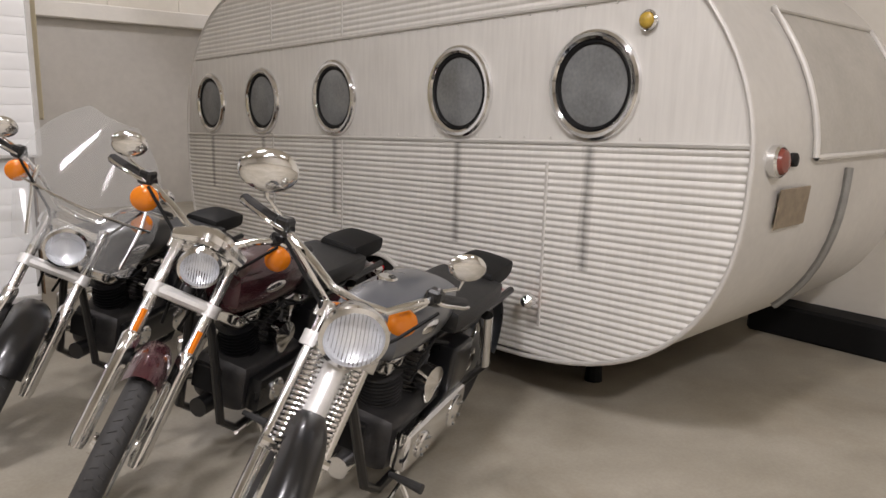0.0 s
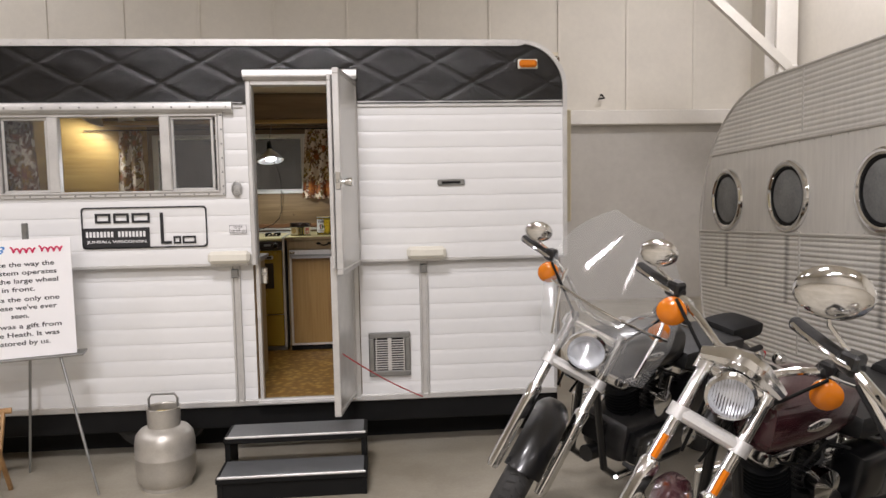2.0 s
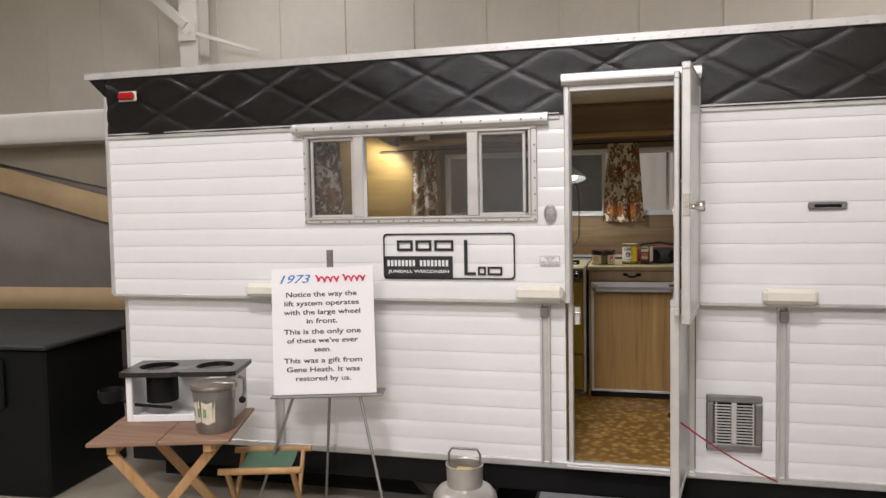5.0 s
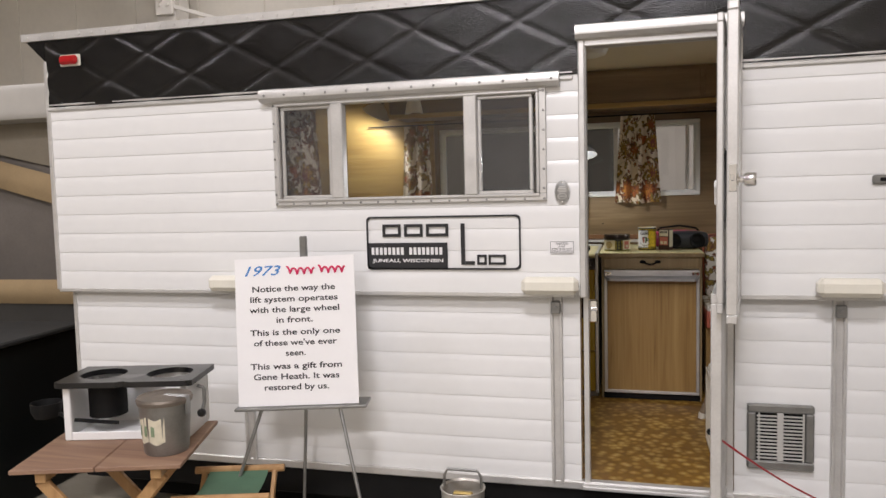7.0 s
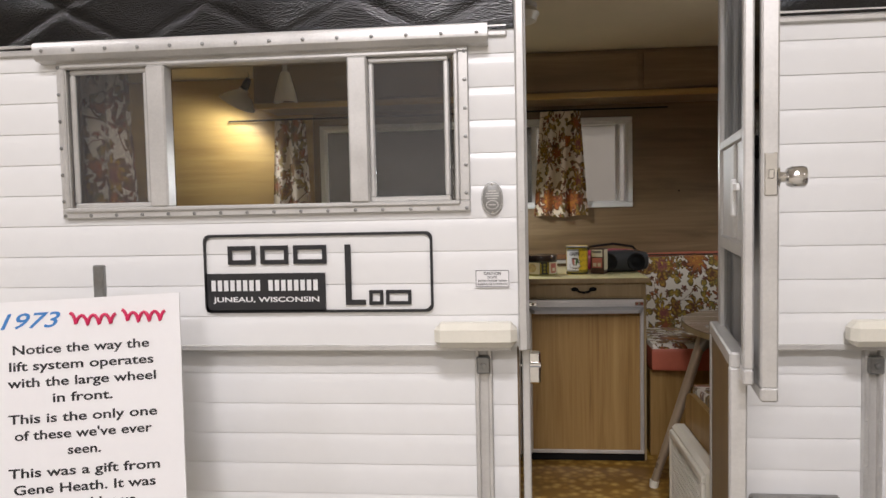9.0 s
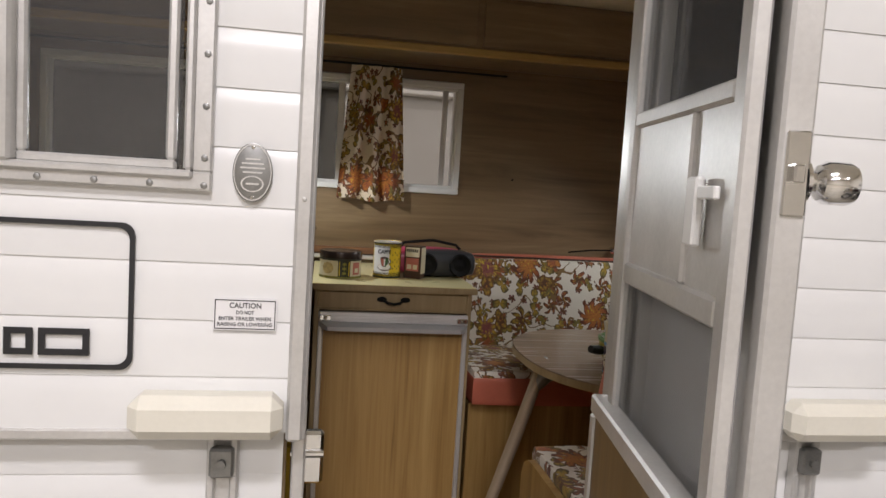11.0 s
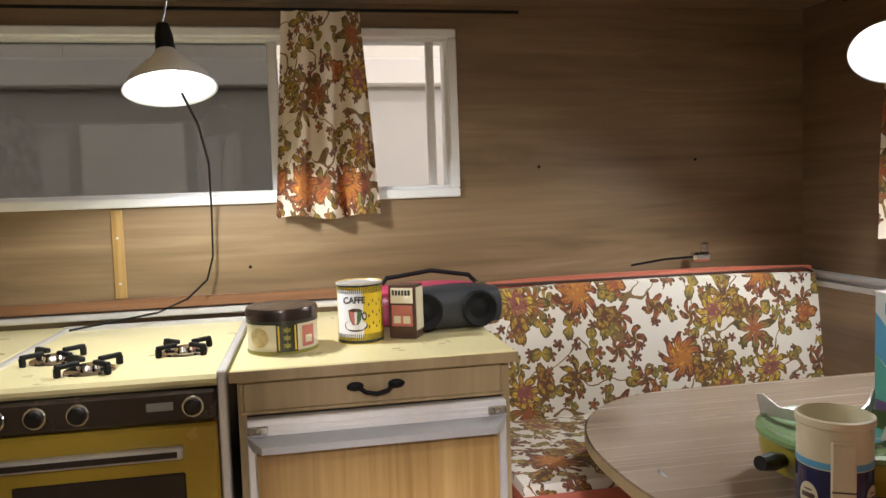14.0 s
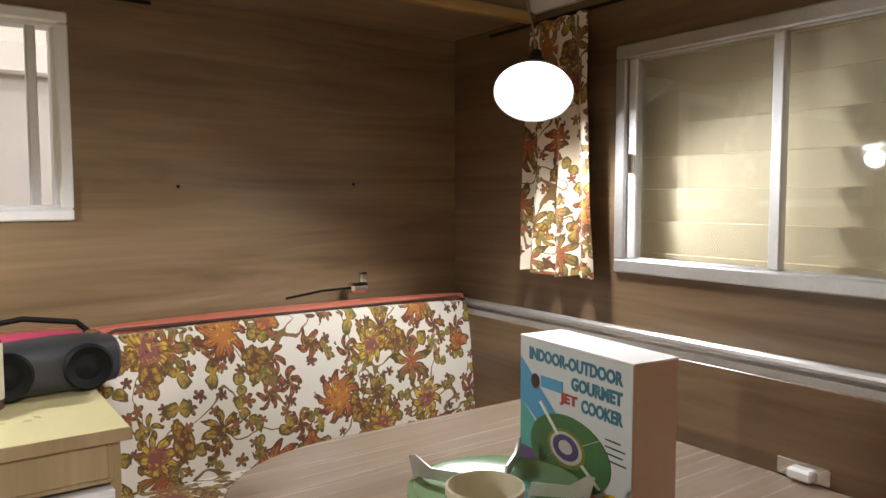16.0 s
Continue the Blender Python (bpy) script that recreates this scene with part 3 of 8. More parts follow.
side_holes = ((DX0 - 0.03, DX1 + 0.03, 0.2, DZ1 + 0.03), (WX0, WX1, WZ0, WZ1))
g = Geo()
for a, b, c, d in ((XL, WX0, ZS, ZT), (WX0, WX1, ZS, WZ0), (WX0, WX1, WZ1, ZT), (WX1, DX0 - 0.03, ZS, ZT), (DX1 + 0.03, XR, ZS, ZT)):
    ribs(g, a, b, c, d, YF, -1, PITCH, ZS)
part("upper_siding", g, M_WHITE, trailer, "glossy white ribbed metal siding")
g = Geo()
for a, b in ((XL + 0.05, DX0 - 0.035), (DX1 + 0.035, XR - 0.05)):
    ribs(g, a, b, 0.34, ZS + 0.02, YF + 0.05, -1, PITCH, 0.34 - 0.02)
part("lower_siding", g, M_WHITE, trailer, "white ribbed siding of the lower half")
# end and rear siding
g = Geo()
ribs(g, YF, YB, ZS, ZT, XL, -1, PITCH, ZS, along="y")
ribs(g, YF + 0.05, YB - 0.05, 0.34, ZS, XL + 0.05, -1, PITCH, 0.32, along="y")
part("tail_siding", g, M_WHITE, trailer)
g = Geo()
for a, b, c, d in ((YF, EY0, ZS, ZR - 0.2), (EY0, EY1, ZS, EZ0), (EY0, EY1, EZ1, ZR - 0.2), (EY1, YB, ZS, ZR - 0.2)):
    ribs(g, a, b, c, d, XR, 1, PITCH, ZS, along="y")
ribs(g, YF + 0.05, YB - 0.05, 0.34, ZS, XR - 0.05, 1, PITCH, 0.32, along="y")
part("end_siding", g, M_WHITE, trailer)
g = Geo()
for a, b, c, d in ((XL, RX0, ZS, ZR - 0.03), (RX0, RX1, ZS, RZ0), (RX0, RX1, RZ1, ZR - 0.03), (RX1, XR, ZS, ZR - 0.03)):
    ribs(g, a, b, c, d, YB, 1, PITCH, ZS)
ribs(g, XL + 0.05, XR - 0.05, 0.34, ZS, YB - 0.05, 1, PITCH, 0.32)
part("rear_siding", g, M_WHITE, trailer)

# black band, its pressed diamonds in the mesh; the front top corner is rounded
CR = 0.27


def band_top(x):
    if x > XR - CR:
        q = (x - (XR - CR)) / CR
        return ZR - CR + CR * math.sqrt(max(0.0, 1 - q * q))
    return ZR


def band_point(u, v, x0, x1, foot):
    x = x0 + (x1 - x0) * u
    top = band_top(x)
    z = foot + (top - foot) * v
    a, b = (x + 1.9 * (z - ZT)) / 0.44, (x - 1.9 * (z - ZT)) / 0.44
    da, db = abs(a - round(a)) * 2, abs(b - round(b)) * 2
    puff = min(1.0, min(da, db) * 4.5)
    wob = 0.003 * noise.noise(Vector((x * 5, z * 9, 0)))
    return (x, YF - 0.005 - 0.0056 * math.sqrt(puff) + wob, z)


g = Geo()
for x0, x1, foot, nx in ((XL, DX0 - 0.03, ZT, 250), (DX0 - 0.03, DX1 + 0.03, DZ1 + 0.02, 60), (DX1 + 0.03, XR, ZT, 130)):
    g.grid(lambda u, v, x0=x0, x1=x1, foot=foot: band_point(u, v, x0, x1, foot), nx, 32)
part("black_band", g, M_QUILT, trailer, "glossy black quilted metal band", smooth=60)
g = Geo()
wall_boxes(g, XL, XR - CR, ZT, ZR, YF + 0.008, YF + 0.02, ((DX0 - 0.03, DX1 + 0.03, 1, DZ1),))
part("band_backing", g, M_BLACK_MATT, trailer)
# slanted black end of the band under the roof overhang
g = Geo()
g.extrude([(XL, YF - 0.012, 2.29), (XL - 0.115, YF - 0.012, ZR), (XL, YF - 0.012, ZR)], (0, 0.02, 0))
part("band_end", g, M_QUILT, trailer)

# trim line under the band
g = Geo()
for a, b in ((XL, DX0 - 0.05), (DX1 + 0.05, XR - 0.005)):
    g.box((a, YF - 0.016, ZT - 0.022), (b, YF + 0.002, ZT - 0.004), 0.004)
    g.box((a, YF - 0.012, ZT + 0.004), (b, YF + 0.002, ZT + 0.014), 0.003)
part("band_trim", g, M_ALU, trailer, "thin aluminium trim with a dark groove")
# roof edge rail with screws, following the round corner
g = Geo()
path = [(XL - 0.12 + (XR - CR - XL + 0.12) * i / 40, ZR + 0.012) for i in range(41)]
path += [(XR - CR + CR * math.sin(a), ZR - CR + CR * math.cos(a) + 0.012) for a in (math.pi / 2 * j / 12 for j in range(1, 13))]
path += [(XR, ZS + 0.0)]
rings = []
for i, (x, z) in enumerate(path):
    x0, z0 = path[max(i - 1, 0)]
    x1, z1 = path[min(i + 1, len(path) - 1)]
    n = Vector((-(z1 - z0), 0, x1 - x0)).normalized()
    w = 0.024 if i < 41 else 0.012
    p = Vector((x, 0, z))
    rings.append([p + Vector((0, YF - 0.026, 0)) - n * w, p + Vector((0, YF - 0.026, 0)) + n * 0.012, p + Vector((0, YF + 0.03, 0)) + n * 0.016, p + Vector((0, YF + 0.03, 0)) - n * w])
g.rings(rings)
rail = part("roof_rail", g, M_ALU, trailer, "aluminium roof edge rail")
g = Geo()
for i in range(58):
    x = XL - 0.08 + i * 0.075
    g.lathe((x, YF - 0.027, ZR + 0.004), (0, -1, 0), [(0.007, 0), (0.006, 0.003), (0, 0.004)], 6)
tagged(part("screw_line", g, M_ALU, rail), kind="stuff")
g = Geo().box((XL - 0.11, YF + 0.02, ZR - 0.02), (XR - CR, YB - 0.01, ZR + 0.012))
rings = []
for y in (YF + 0.02, YB - 0.01):
    rings.append([(XR - CR + CR * math.sin(a), y, ZR - CR + CR * math.cos(a)) for a in (math.pi / 2 * j / 10 for j in range(11))] + [(XR - CR + (CR - 0.03) * math.sin(a), y, ZR - CR + (CR - 0.03) * math.cos(a)) for a in (math.pi / 2 * j / 10 for j in range(10, -1, -1))])
g.rings(rings)
part("roof", g, M_WHITE, trailer)
# corner posts
g = Geo()
g.box((XL - 0.012, YF - 0.012, ZS), (XL + 0.012, YF + 0.02, 2.29), 0.004)
part("corner_trim", g, M_ALU, trailer)
g = Geo()
g.box((XL + 0.036, YF + 0.036, 0.33), (XL + 0.056, YF + 0.06, ZS), 0.004)
part("corner_trim", g, M_ALU, trailer)
g = Geo()
g.box((XR - 0.056, YF + 0.036, 0.33), (XR - 0.036, YF + 0.06, ZS), 0.004)
part("corner_trim", g, M_ALU, trailer)
# lip of the upper shell, and sill
g = Geo()
for a, b in ((XL, DX0 - 0.05), (DX1 + 0.05, XR)):
    g.box((a, YF - 0.010, ZS - 0.012), (b, YF + 0.012, ZS + 0.006), 0.003)
part("shell_lip", g, M_ALU, trailer)
g = Geo().box((XL + 0.04, YF + 0.032, 0.305), (XR - 0.04, YF + 0.075, 0.342), 0.005)
g.box((DX0 - 0.03, YF + 0.0, 0.318), (DX1 + 0.03, YF + 0.06, 0.334), 0.003)
part("sill_rail", g, M_ALU, trailer, "aluminium sill rail")
# chassis
g = Geo().box((XL + 0.03, YF + 0.06, 0.17), (XR - 0.03, YF + 0.11, 0.304), 0.008).box((XL + 0.03, YB - 0.11, 0.17), (XR - 0.03, YB - 0.06, 0.304), 0.008)
for i in range(7):
    x = XL + 0.2 + i * 0.68
    g.box((x, YF + 0.11, 0.19), (x + 0.05, YB - 0.11, 0.29))
part("chassis_frame", g, M_BLACK_MATT, trailer, "black steel chassis rail")
# matt black sheets from the floor up into the chassis, set in from both sides
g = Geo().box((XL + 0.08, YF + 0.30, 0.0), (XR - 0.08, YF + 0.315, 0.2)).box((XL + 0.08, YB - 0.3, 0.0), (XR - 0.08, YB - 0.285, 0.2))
part("black_under_sheets", g, M_BLACK_MATT, trailer)
for wy in (YF + 0.2, YB - 0.2):
    g = Geo().torus((-1.25, wy, 0.31), (0, 1, 0), 0.22, 0.09, 28, 10)
    wheel = part("tyre", g, M_RUBBER, trailer)
    part("rim", Geo().lathe((-1.25, wy - 0.07, 0.31), (0, 1, 0), [(0, 0.02), (0.08, 0.0), (0.17, 0.03), (0.18, 0.14), (0, 0.14)], 20), M_WHITE, wheel)
# guide rails with white plastic covers
for x in (-2.21, -0.74, 0.355):
    g = Geo().box((x - 0.026, YF + 0.022, 0.33), (x - 0.012, YF + 0.046, ZS - 0.01), 0.003)
    g.box((x + 0.012, YF + 0.022, 0.33), (x + 0.026, YF + 0.046, ZS - 0.01), 0.003)
    g.box((x - 0.012, YF + 0.036, 0.33), (x + 0.012, YF + 0.046, ZS - 0.01))
    for j in range(6):
        for s in (-0.019, 0.019):
            g.lathe((x + s, YF + 0.0225, 0.42 + j * 0.13), (0, -1, 0), [(0.004, 0), (0.003, 0.002), (0, 0.003)], 6)
    guide = part("guide_rail", g, M_ALU, trailer, "aluminium lift guide rail")
    g = Geo().box((x - 0.02, YF + 0.005, 1.075), (x + 0.02, YF + 0.03, 1.125), 0.004)
    g.lathe((x, YF + 0.004, 1.10), (0, -1, 0), [(0.009, 0), (0.008, 0.006), (0, 0.007)], 8)
    part("guide_block", g, M_GALV, guide)
    cw0, cw1 = (x - 0.135, x + 0.10) if x < 0 else (x - 0.10, x + 0.13)
    g = Geo().box((cw0, YF - 0.075, 1.165), (cw1, YF - 0.008, 1.235), 0.018)
    part("rail_cover", g, M_PLASTIC, trailer, "cream plastic cover over the lift cable")

# side window with three panes
def frame_bars(g, u0, u1, z0, z1, w, d0, d1, r=0.004, along="x"):
    for a, b, c, d in ((u0, u1, z0, z0 + w), (u0, u1, z1 - w, z1), (u0, u0 + w, z0 + w, z1 - w), (u1 - w, u1, z0 + w, z1 - w)):
        g.box((a, d0, c), (b, d1, d), r) if along == "x" else g.box((d0, a, c), (d1, b, d), r)
    return g


g = frame_bars(Geo(), WX0 - 0.018, WX1 + 0.038, WZ0 - 0.022, WZ1 + 0.030, 0.030, YF - 0.022, YF - 0.008, 0.003)
frame_bars(g, WX0 - 0.004, WX1 + 0.010, WZ0 - 0.004, WZ1 + 0.008, 0.014, YF - 0.030, YF + 0.03, 0.004)
win = part("window_frame", g, M_ALU, trailer, "aluminium frame of the side window")
g = Geo()
for i in range(16):
    g.lathe((WX0 - 0.008 + i * 0.081, YF - 0.022, WZ0 - 0.013), (0, -1, 0), [(0.006, 0), (0.005, 0.003), (0, 0.004)], 6)
for i in range(6):
    for x in (WX0 - 0.011, WX1 + 0.027):
        g.lathe((x, YF - 0.022, WZ0 + 0.03 + i * 0.08), (0, -1, 0), [(0.006, 0), (0.005, 0.003), (0, 0.004)], 6)
tagged(part("screw_line", g, M_GALV, win), kind="stuff")
for x in (-1.69, -1.085):
    part("mullion", Geo().box((x - 0.029, YF - 0.034, WZ0 + 0.008), (x + 0.029, YF + 0.02, WZ1 - 0.005), 0.005), M_ALU, win)
for a, b, sash in ((WX0, -1.72, True), (-1.66, -1.115, False), (-1.055, WX1, True)):
    if sash:
        part("sash", frame_bars(Geo(), a + (0.018 if b < -1.5 else -0.002), b - (0.002 if b < -1.5 else 0.018), WZ0 + 0.008, WZ1 - 0.006, 0.016, YF - 0.012, YF + 0.004), M_ALU, win)
        sc = part("screen_panel", Geo().box((a + 0.012, YF - 0.006, WZ0 + 0.018), (b - 0.012, YF - 0.005, WZ1 - 0.016)), M_SCREEN, win, "dark insect screen")
    p = part("pane", Geo().box((a + 0.002, YF + 0.010, WZ0 + 0.008), (b - 0.004, YF + 0.014, WZ1 - 0.005)), M_GLASS, win)
    p.visible_shadow = False
# awning rail above the window and over the door
g = Geo()
prof = [(0, 0), (-0.035, 0.004), (-0.05, 0.018), (-0.052, 0.04), (-0.045, 0.055), (-0.02, 0.062), (0, 0.064)]
for a, b, z in ((-2.05, -0.71, 2.018),):
    g.rings([[(x, YF - 0.008 + d, z + h) for d, h in prof] for x in (a, b)])
hood = part("window_hood", g, M_ALU, trailer, "aluminium drip hood over the window")
g = Geo()
for i in range(14):
    g.lathe((-2.02 + i * 0.0985, YF - 0.0595, 2.048), (0, -1, 0), [(0.006, 0), (0.005, 0.003), (0, 0.004)], 6)
tagged(part("screw_line", g, M_GALV, hood), kind="stuff")
g = Geo().rings([[(x, YF - 0.008 + d, DZ1 + 0.025 + h) for d, h in prof] for x in (DX0 - 0.038, DX1 + 0.05)])
part("door_hood", g, M_ALU, trailer, "aluminium drip hood over the door")
# door frame
g = Geo()
g.box((DX0 - 0.030, YF - 0.024, ZS - 0.01), (DX0 - 0.002, YF + 0.01, DZ1 + 0.03), 0.005)
g.box((DX0 - 0.008, YF - 0.014, ZS - 0.01), (DX0 + 0.002, YF + 0.05, DZ1 + 0.01), 0.003)
g.box((DX1 - 0.004, YF - 0.014, ZS - 0.01), (DX1 + 0.030, YF + 0.05, DZ1 + 0.03), 0.005)
g.box((DX0 - 0.004, YF - 0.020, DZ1), (DX1, YF + 0.05, DZ1 + 0.03), 0.004)
g.box((DX0 - 0.02, YF + 0.034, 0.33), (DX0 + 0.003, YF + 0.09, ZS + 0.03), 0.003)
g.box((DX1 - 0.003, YF + 0.034, 0.33), (DX1 + 0.03, YF + 0.09, ZS), 0.003)
g.lathe((DX0 - 0.016, YF - 0.025, 1.55), (0, -1, 0), [(0.004, 0), (0.0035, 0.0015), (0, 0.002)], 8)
g.box((DX0 - 0.030, YF + 0.051, ZS + 0.035), (DX0 + 0.001, YF + 0.082, DZ1), 0.003)
part("door_frame", g, M_ALU, trailer, "aluminium door frame")

# marker lights, handle, badges
def marker(x, z, w, lens, name):
    g = Geo().box((x - w / 2 - 0.006, YF - 0.022, z - 0.028), (x + w / 2 + 0.006, YF - 0.012, z + 0.028), 0.008)
    base = part(name, g, M_PLASTIC, trailer)
    g = Geo().box((x - w / 2, YF - 0.045, z - 0.022), (x + w / 2, YF - 0.018, z + 0.022), 0.014)
    part("lens", g, lens, base, "amber plastic lens" if lens is M_AMBER else "red plastic lens")


marker(0.985, 2.285, 0.105, M_AMBER, "front_marker_light")
marker(-3.07, 2.283, 0.105, M_REDLENS, "rear_marker_light")
g = Geo().box((XL - 0.022, YF + 0.02, 1.52), (XL - 0.004, YF + 0.09, 1.66), 0.006)
part("tail_light", g, M_REDLENS, trailer)
g = Geo().box((0.445, YF - 0.022, 1.588), (0.605, YF - 0.006, 1.622), 0.006)
h = part("side_vent_plate", g, M_GALV, trailer, "small dark grey metal slot plate")
part("slot", Geo().box((0.47, YF - 0.025, 1.598), (0.58, YF - 0.021, 1.612), 0.002), M_BLACK_MATT, h)
ov = Vector((-0.705, YF - 0.012, 1.587))
m_face = Matrix.Translation(ov) @ pose(0, 0, 0, 90, 0, 0)
g = Geo()
g.rings([[m_face @ Vector((0.031 * s * math.cos(a), 0.047 * s * math.sin(a), d)) for a in (2 * math.pi * j / 32 for j in range(32))] for s, d in ((1.0, 0.0), (1.0, 0.003), (0.93, 0.004))])
badge = part("oval_badge", g, M_GALV, trailer, "dark grey oval metal inspection badge")
g = Geo()
g.rings([[m_face @ Vector((0.0295 * s * math.cos(a), 0.045 * s * math.sin(a), 0.0045)) for a in (2 * math.pi * j / 32 for j in range(32))] for s in (1.0, 0.95)], caps=False)
for i, wdt in enumerate((0.022, 0.034, 0.038, 0.03)):
    g.box((-wdt / 2, 0.020 - i * 0.007, 0.004), (wdt / 2, 0.0225 - i * 0.007, 0.0048), 0, m_face)
g.rings([[m_face @ Vector((0.018 * s * math.cos(a), -0.018 + 0.013 * s * math.sin(a), 0.0045)) for a in (2 * math.pi * j / 24 for j in range(24))] for s in (1.0, 0.85)], caps=False)
g.box((-0.010, -0.0195, 0.004), (0.010, -0.0165, 0.0048), 0, m_face)
part("badge_relief", g, M_ALU, badge)
for z in (0.040, -0.040):
    part("rivet", Geo().lathe(m_face @ Vector((0, z, 0.003)), (0, -1, 0), [(0.004, 0), (0.003, 0.002), (0, 0.003)], 8), M_CHROME, badge)
# caution plate
cx, cz = -0.7085, 1.357
g = Geo().box((cx - 0.050, YF - 0.011, cz - 0.026), (cx + 0.050, YF - 0.009, cz + 0.026))
cp = part("caution_plate", g, M_SIGN, trailer, "small white caution plate with black lettering")
part("plate_border", frame_bars(Geo(), cx - 0.048, cx + 0.048, cz - 0.024, cz + 0.024, 0.0015, YF - 0.0117, YF - 0.011, 0), M_INK, cp)
for body, w, hh, dz in (("CAUTION", 0.050, 0.009, 0.0105), ("DO NOT", 0.028, 0.006, 0.0005), ("ENTER TRAILER WHEN", 0.082, 0.006, -0.0095), ("RAISING OR LOWERING", 0.086, 0.006, -0.0190)):
    words("lettering", body, w, hh, M_INK, cp, Matrix.Translation((cx, YF - 0.0112, cz + dz)) @ pose(0, 0, 0, 90), bold=0.01)
# the maker's plate: plain shapes only
lx0, lx1, lz0, lz1, ly = -1.57, -0.88, 1.262, 1.497, YF - 0.0105
g = Geo()
rr = 0.02
outer = [(x + sx * rr * math.cos(a) , z + sz * rr * math.sin(a)) for x, z, sx, sz, rev in ((lx1 - rr, lz1 - rr, 1, 1, 0), (lx0 + rr, lz1 - rr, -1, 1, 1), (lx0 + rr, lz0 + rr, -1, -1, 0), (lx1 - rr, lz0 + rr, 1, -1, 1)) for a in ([math.pi / 2 * j / 5 for j in range(6)][:: -1 if rev else 1])]
mx, mz = (lx0 + lx1) / 2, (lz0 + lz1) / 2
inner = [(mx + (x - mx) * (1 - 0.016 / (lx1 - lx0)), mz + (z - mz) * (1 - 0.016 / (lz1 - lz0))) for x, z in outer]
g.rings([[(x, ly, z) for x, z in outer], [(x, ly - 0.002, z) for x, z in outer], [(x, ly - 0.002, z) for x, z in inner], [(x, ly, z) for x, z in inner]], caps=False)
g.box((lx0 + 0.004, ly - 0.002, lz0 + 0.004), (lx0 + 0.37, ly, lz0 + 0.118))
g.box((lx0 + 0.430, ly - 0.002, lz0 + 0.022), (lx0 + 0.448, ly, lz0 + 0.20)).box((lx0 + 0.448, ly - 0.002, lz0 + 0.022), (lx0 + 0.49, ly, lz0 + 0.037))
emblem = part("maker_emblem", g, M_INK, trailer, "black line emblem of bars and frames on white")
g = Geo()
for x, w in ((lx0 + 0.075, 0.085), (lx0 + 0.175, 0.085), (lx0 + 0.275, 0.10)):
    frame_bars(g, x, x + w, lz0 + 0.145, lz0 + 0.20, 0.013, ly - 0.002, ly, 0)
for x, w in ((lx0 + 0.50, 0.042), (lx0 + 0.55, 0.075)):
    frame_bars(g, x, x + w, lz0 + 0.022, lz0 + 0.065, 0.010, ly - 0.002, ly, 0)
tagged(part("emblem_lettering", g, M_INK, emblem), kind="stuff")
g = Geo()
for i in range(17):
    if i not in (8,):
        g.box((lx0 + 0.022 + i * 0.0195, ly - 0.003, lz0 + 0.066), (lx0 + 0.035 + i * 0.0195, ly - 0.002, lz0 + 0.098))
tagged(part("emblem_print", g, M_WHITEINK, emblem, "white bars on the black field"), kind="stuff")
words("lettering", "JUNEAU, WISCONSIN", 0.325, 0.020, M_WHITEINK, emblem, Matrix.Translation((lx0 + 0.188, ly - 0.0022, lz0 + 0.028)) @ pose(0, 0, 0, 90), bold=0.02)
# furnace grille
gx0, gx1, gz0, gz1, gy = 0.02, 0.268, 0.455, 0.72, YF + 0.03
g = frame_bars(Geo(), gx0, gx1, gz0, gz1, 0.034, gy - 0.014, gy + 0.012, 0.006)
grille = part("vent_grille", g, M_GALV, trailer, "grey metal furnace vent grille")
for i in range(13):
    z = gz0 + 0.042 + i * 0.0143
    for a, b in ((gx0 + 0.036, (gx0 + gx1) / 2 - 0.012), ((gx0 + gx1) / 2 + 0.012, gx1 - 0.036)):
        part("louvre", Geo().box((a, gy - 0.008, z), (b, gy - 0.001, z + 0.006), 0.001), M_ALU, grille)
g = Geo().box(((gx0 + gx1) / 2 - 0.012, gy - 0.010, gz0 + 0.034), ((gx0 + gx1) / 2 + 0.012, gy - 0.002, gz1 - 0.034), 0.002)
for x in (0.062, 0.226):
    g.box((gx0 + x - 0.02, gy - 0.010, gz0 + 0.034), (gx0 + x - 0.014, gy - 0.003, gz1 - 0.034))
part("grille_bar", g, M_ALU, grille)
part("grille_backing", Geo().box((gx0 + 0.02, gy + 0.004, gz0 + 0.02), (gx1 - 0.02, gy + 0.01, gz1 - 0.02)), M_BLACK_MATT, grille)

# inner shell: linings, floor, ceiling
g = Geo()
wall_boxes(g, XL + 0.03, XR - 0.03, FLOOR, 2.34, YF + 0.06, YF + 0.075, side_holes)
wall_boxes(g, XL + 0.03, XR - 0.0145, FLOOR, 2.34, YB - 0.05, YB - 0.03, ((RX0, RX1, RZ0, RZ1),))
part("wall_lining", g, M_PANEL, trailer, "dark walnut-print wall panelling")
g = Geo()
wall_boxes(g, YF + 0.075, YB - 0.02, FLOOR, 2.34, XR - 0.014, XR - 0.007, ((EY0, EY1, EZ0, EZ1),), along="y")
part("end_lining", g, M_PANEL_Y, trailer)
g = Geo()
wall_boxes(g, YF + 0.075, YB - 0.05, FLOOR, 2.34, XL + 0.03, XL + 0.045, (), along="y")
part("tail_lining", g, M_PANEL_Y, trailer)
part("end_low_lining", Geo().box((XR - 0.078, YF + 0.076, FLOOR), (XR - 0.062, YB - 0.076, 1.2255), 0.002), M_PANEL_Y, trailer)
part("rear_low_lining", Geo().box((XL + 0.07, YB - 0.076, FLOOR), (XR - 0.08, YB - 0.062, 1.21)), M_PANEL, trailer)
part("inner_floor", Geo().box((XL + 0.06, YF + 0.055, 0.31), (XR - 0.055, YB - 0.055, FLOOR)), M_LINO, trailer, "gold patterned linoleum floor")
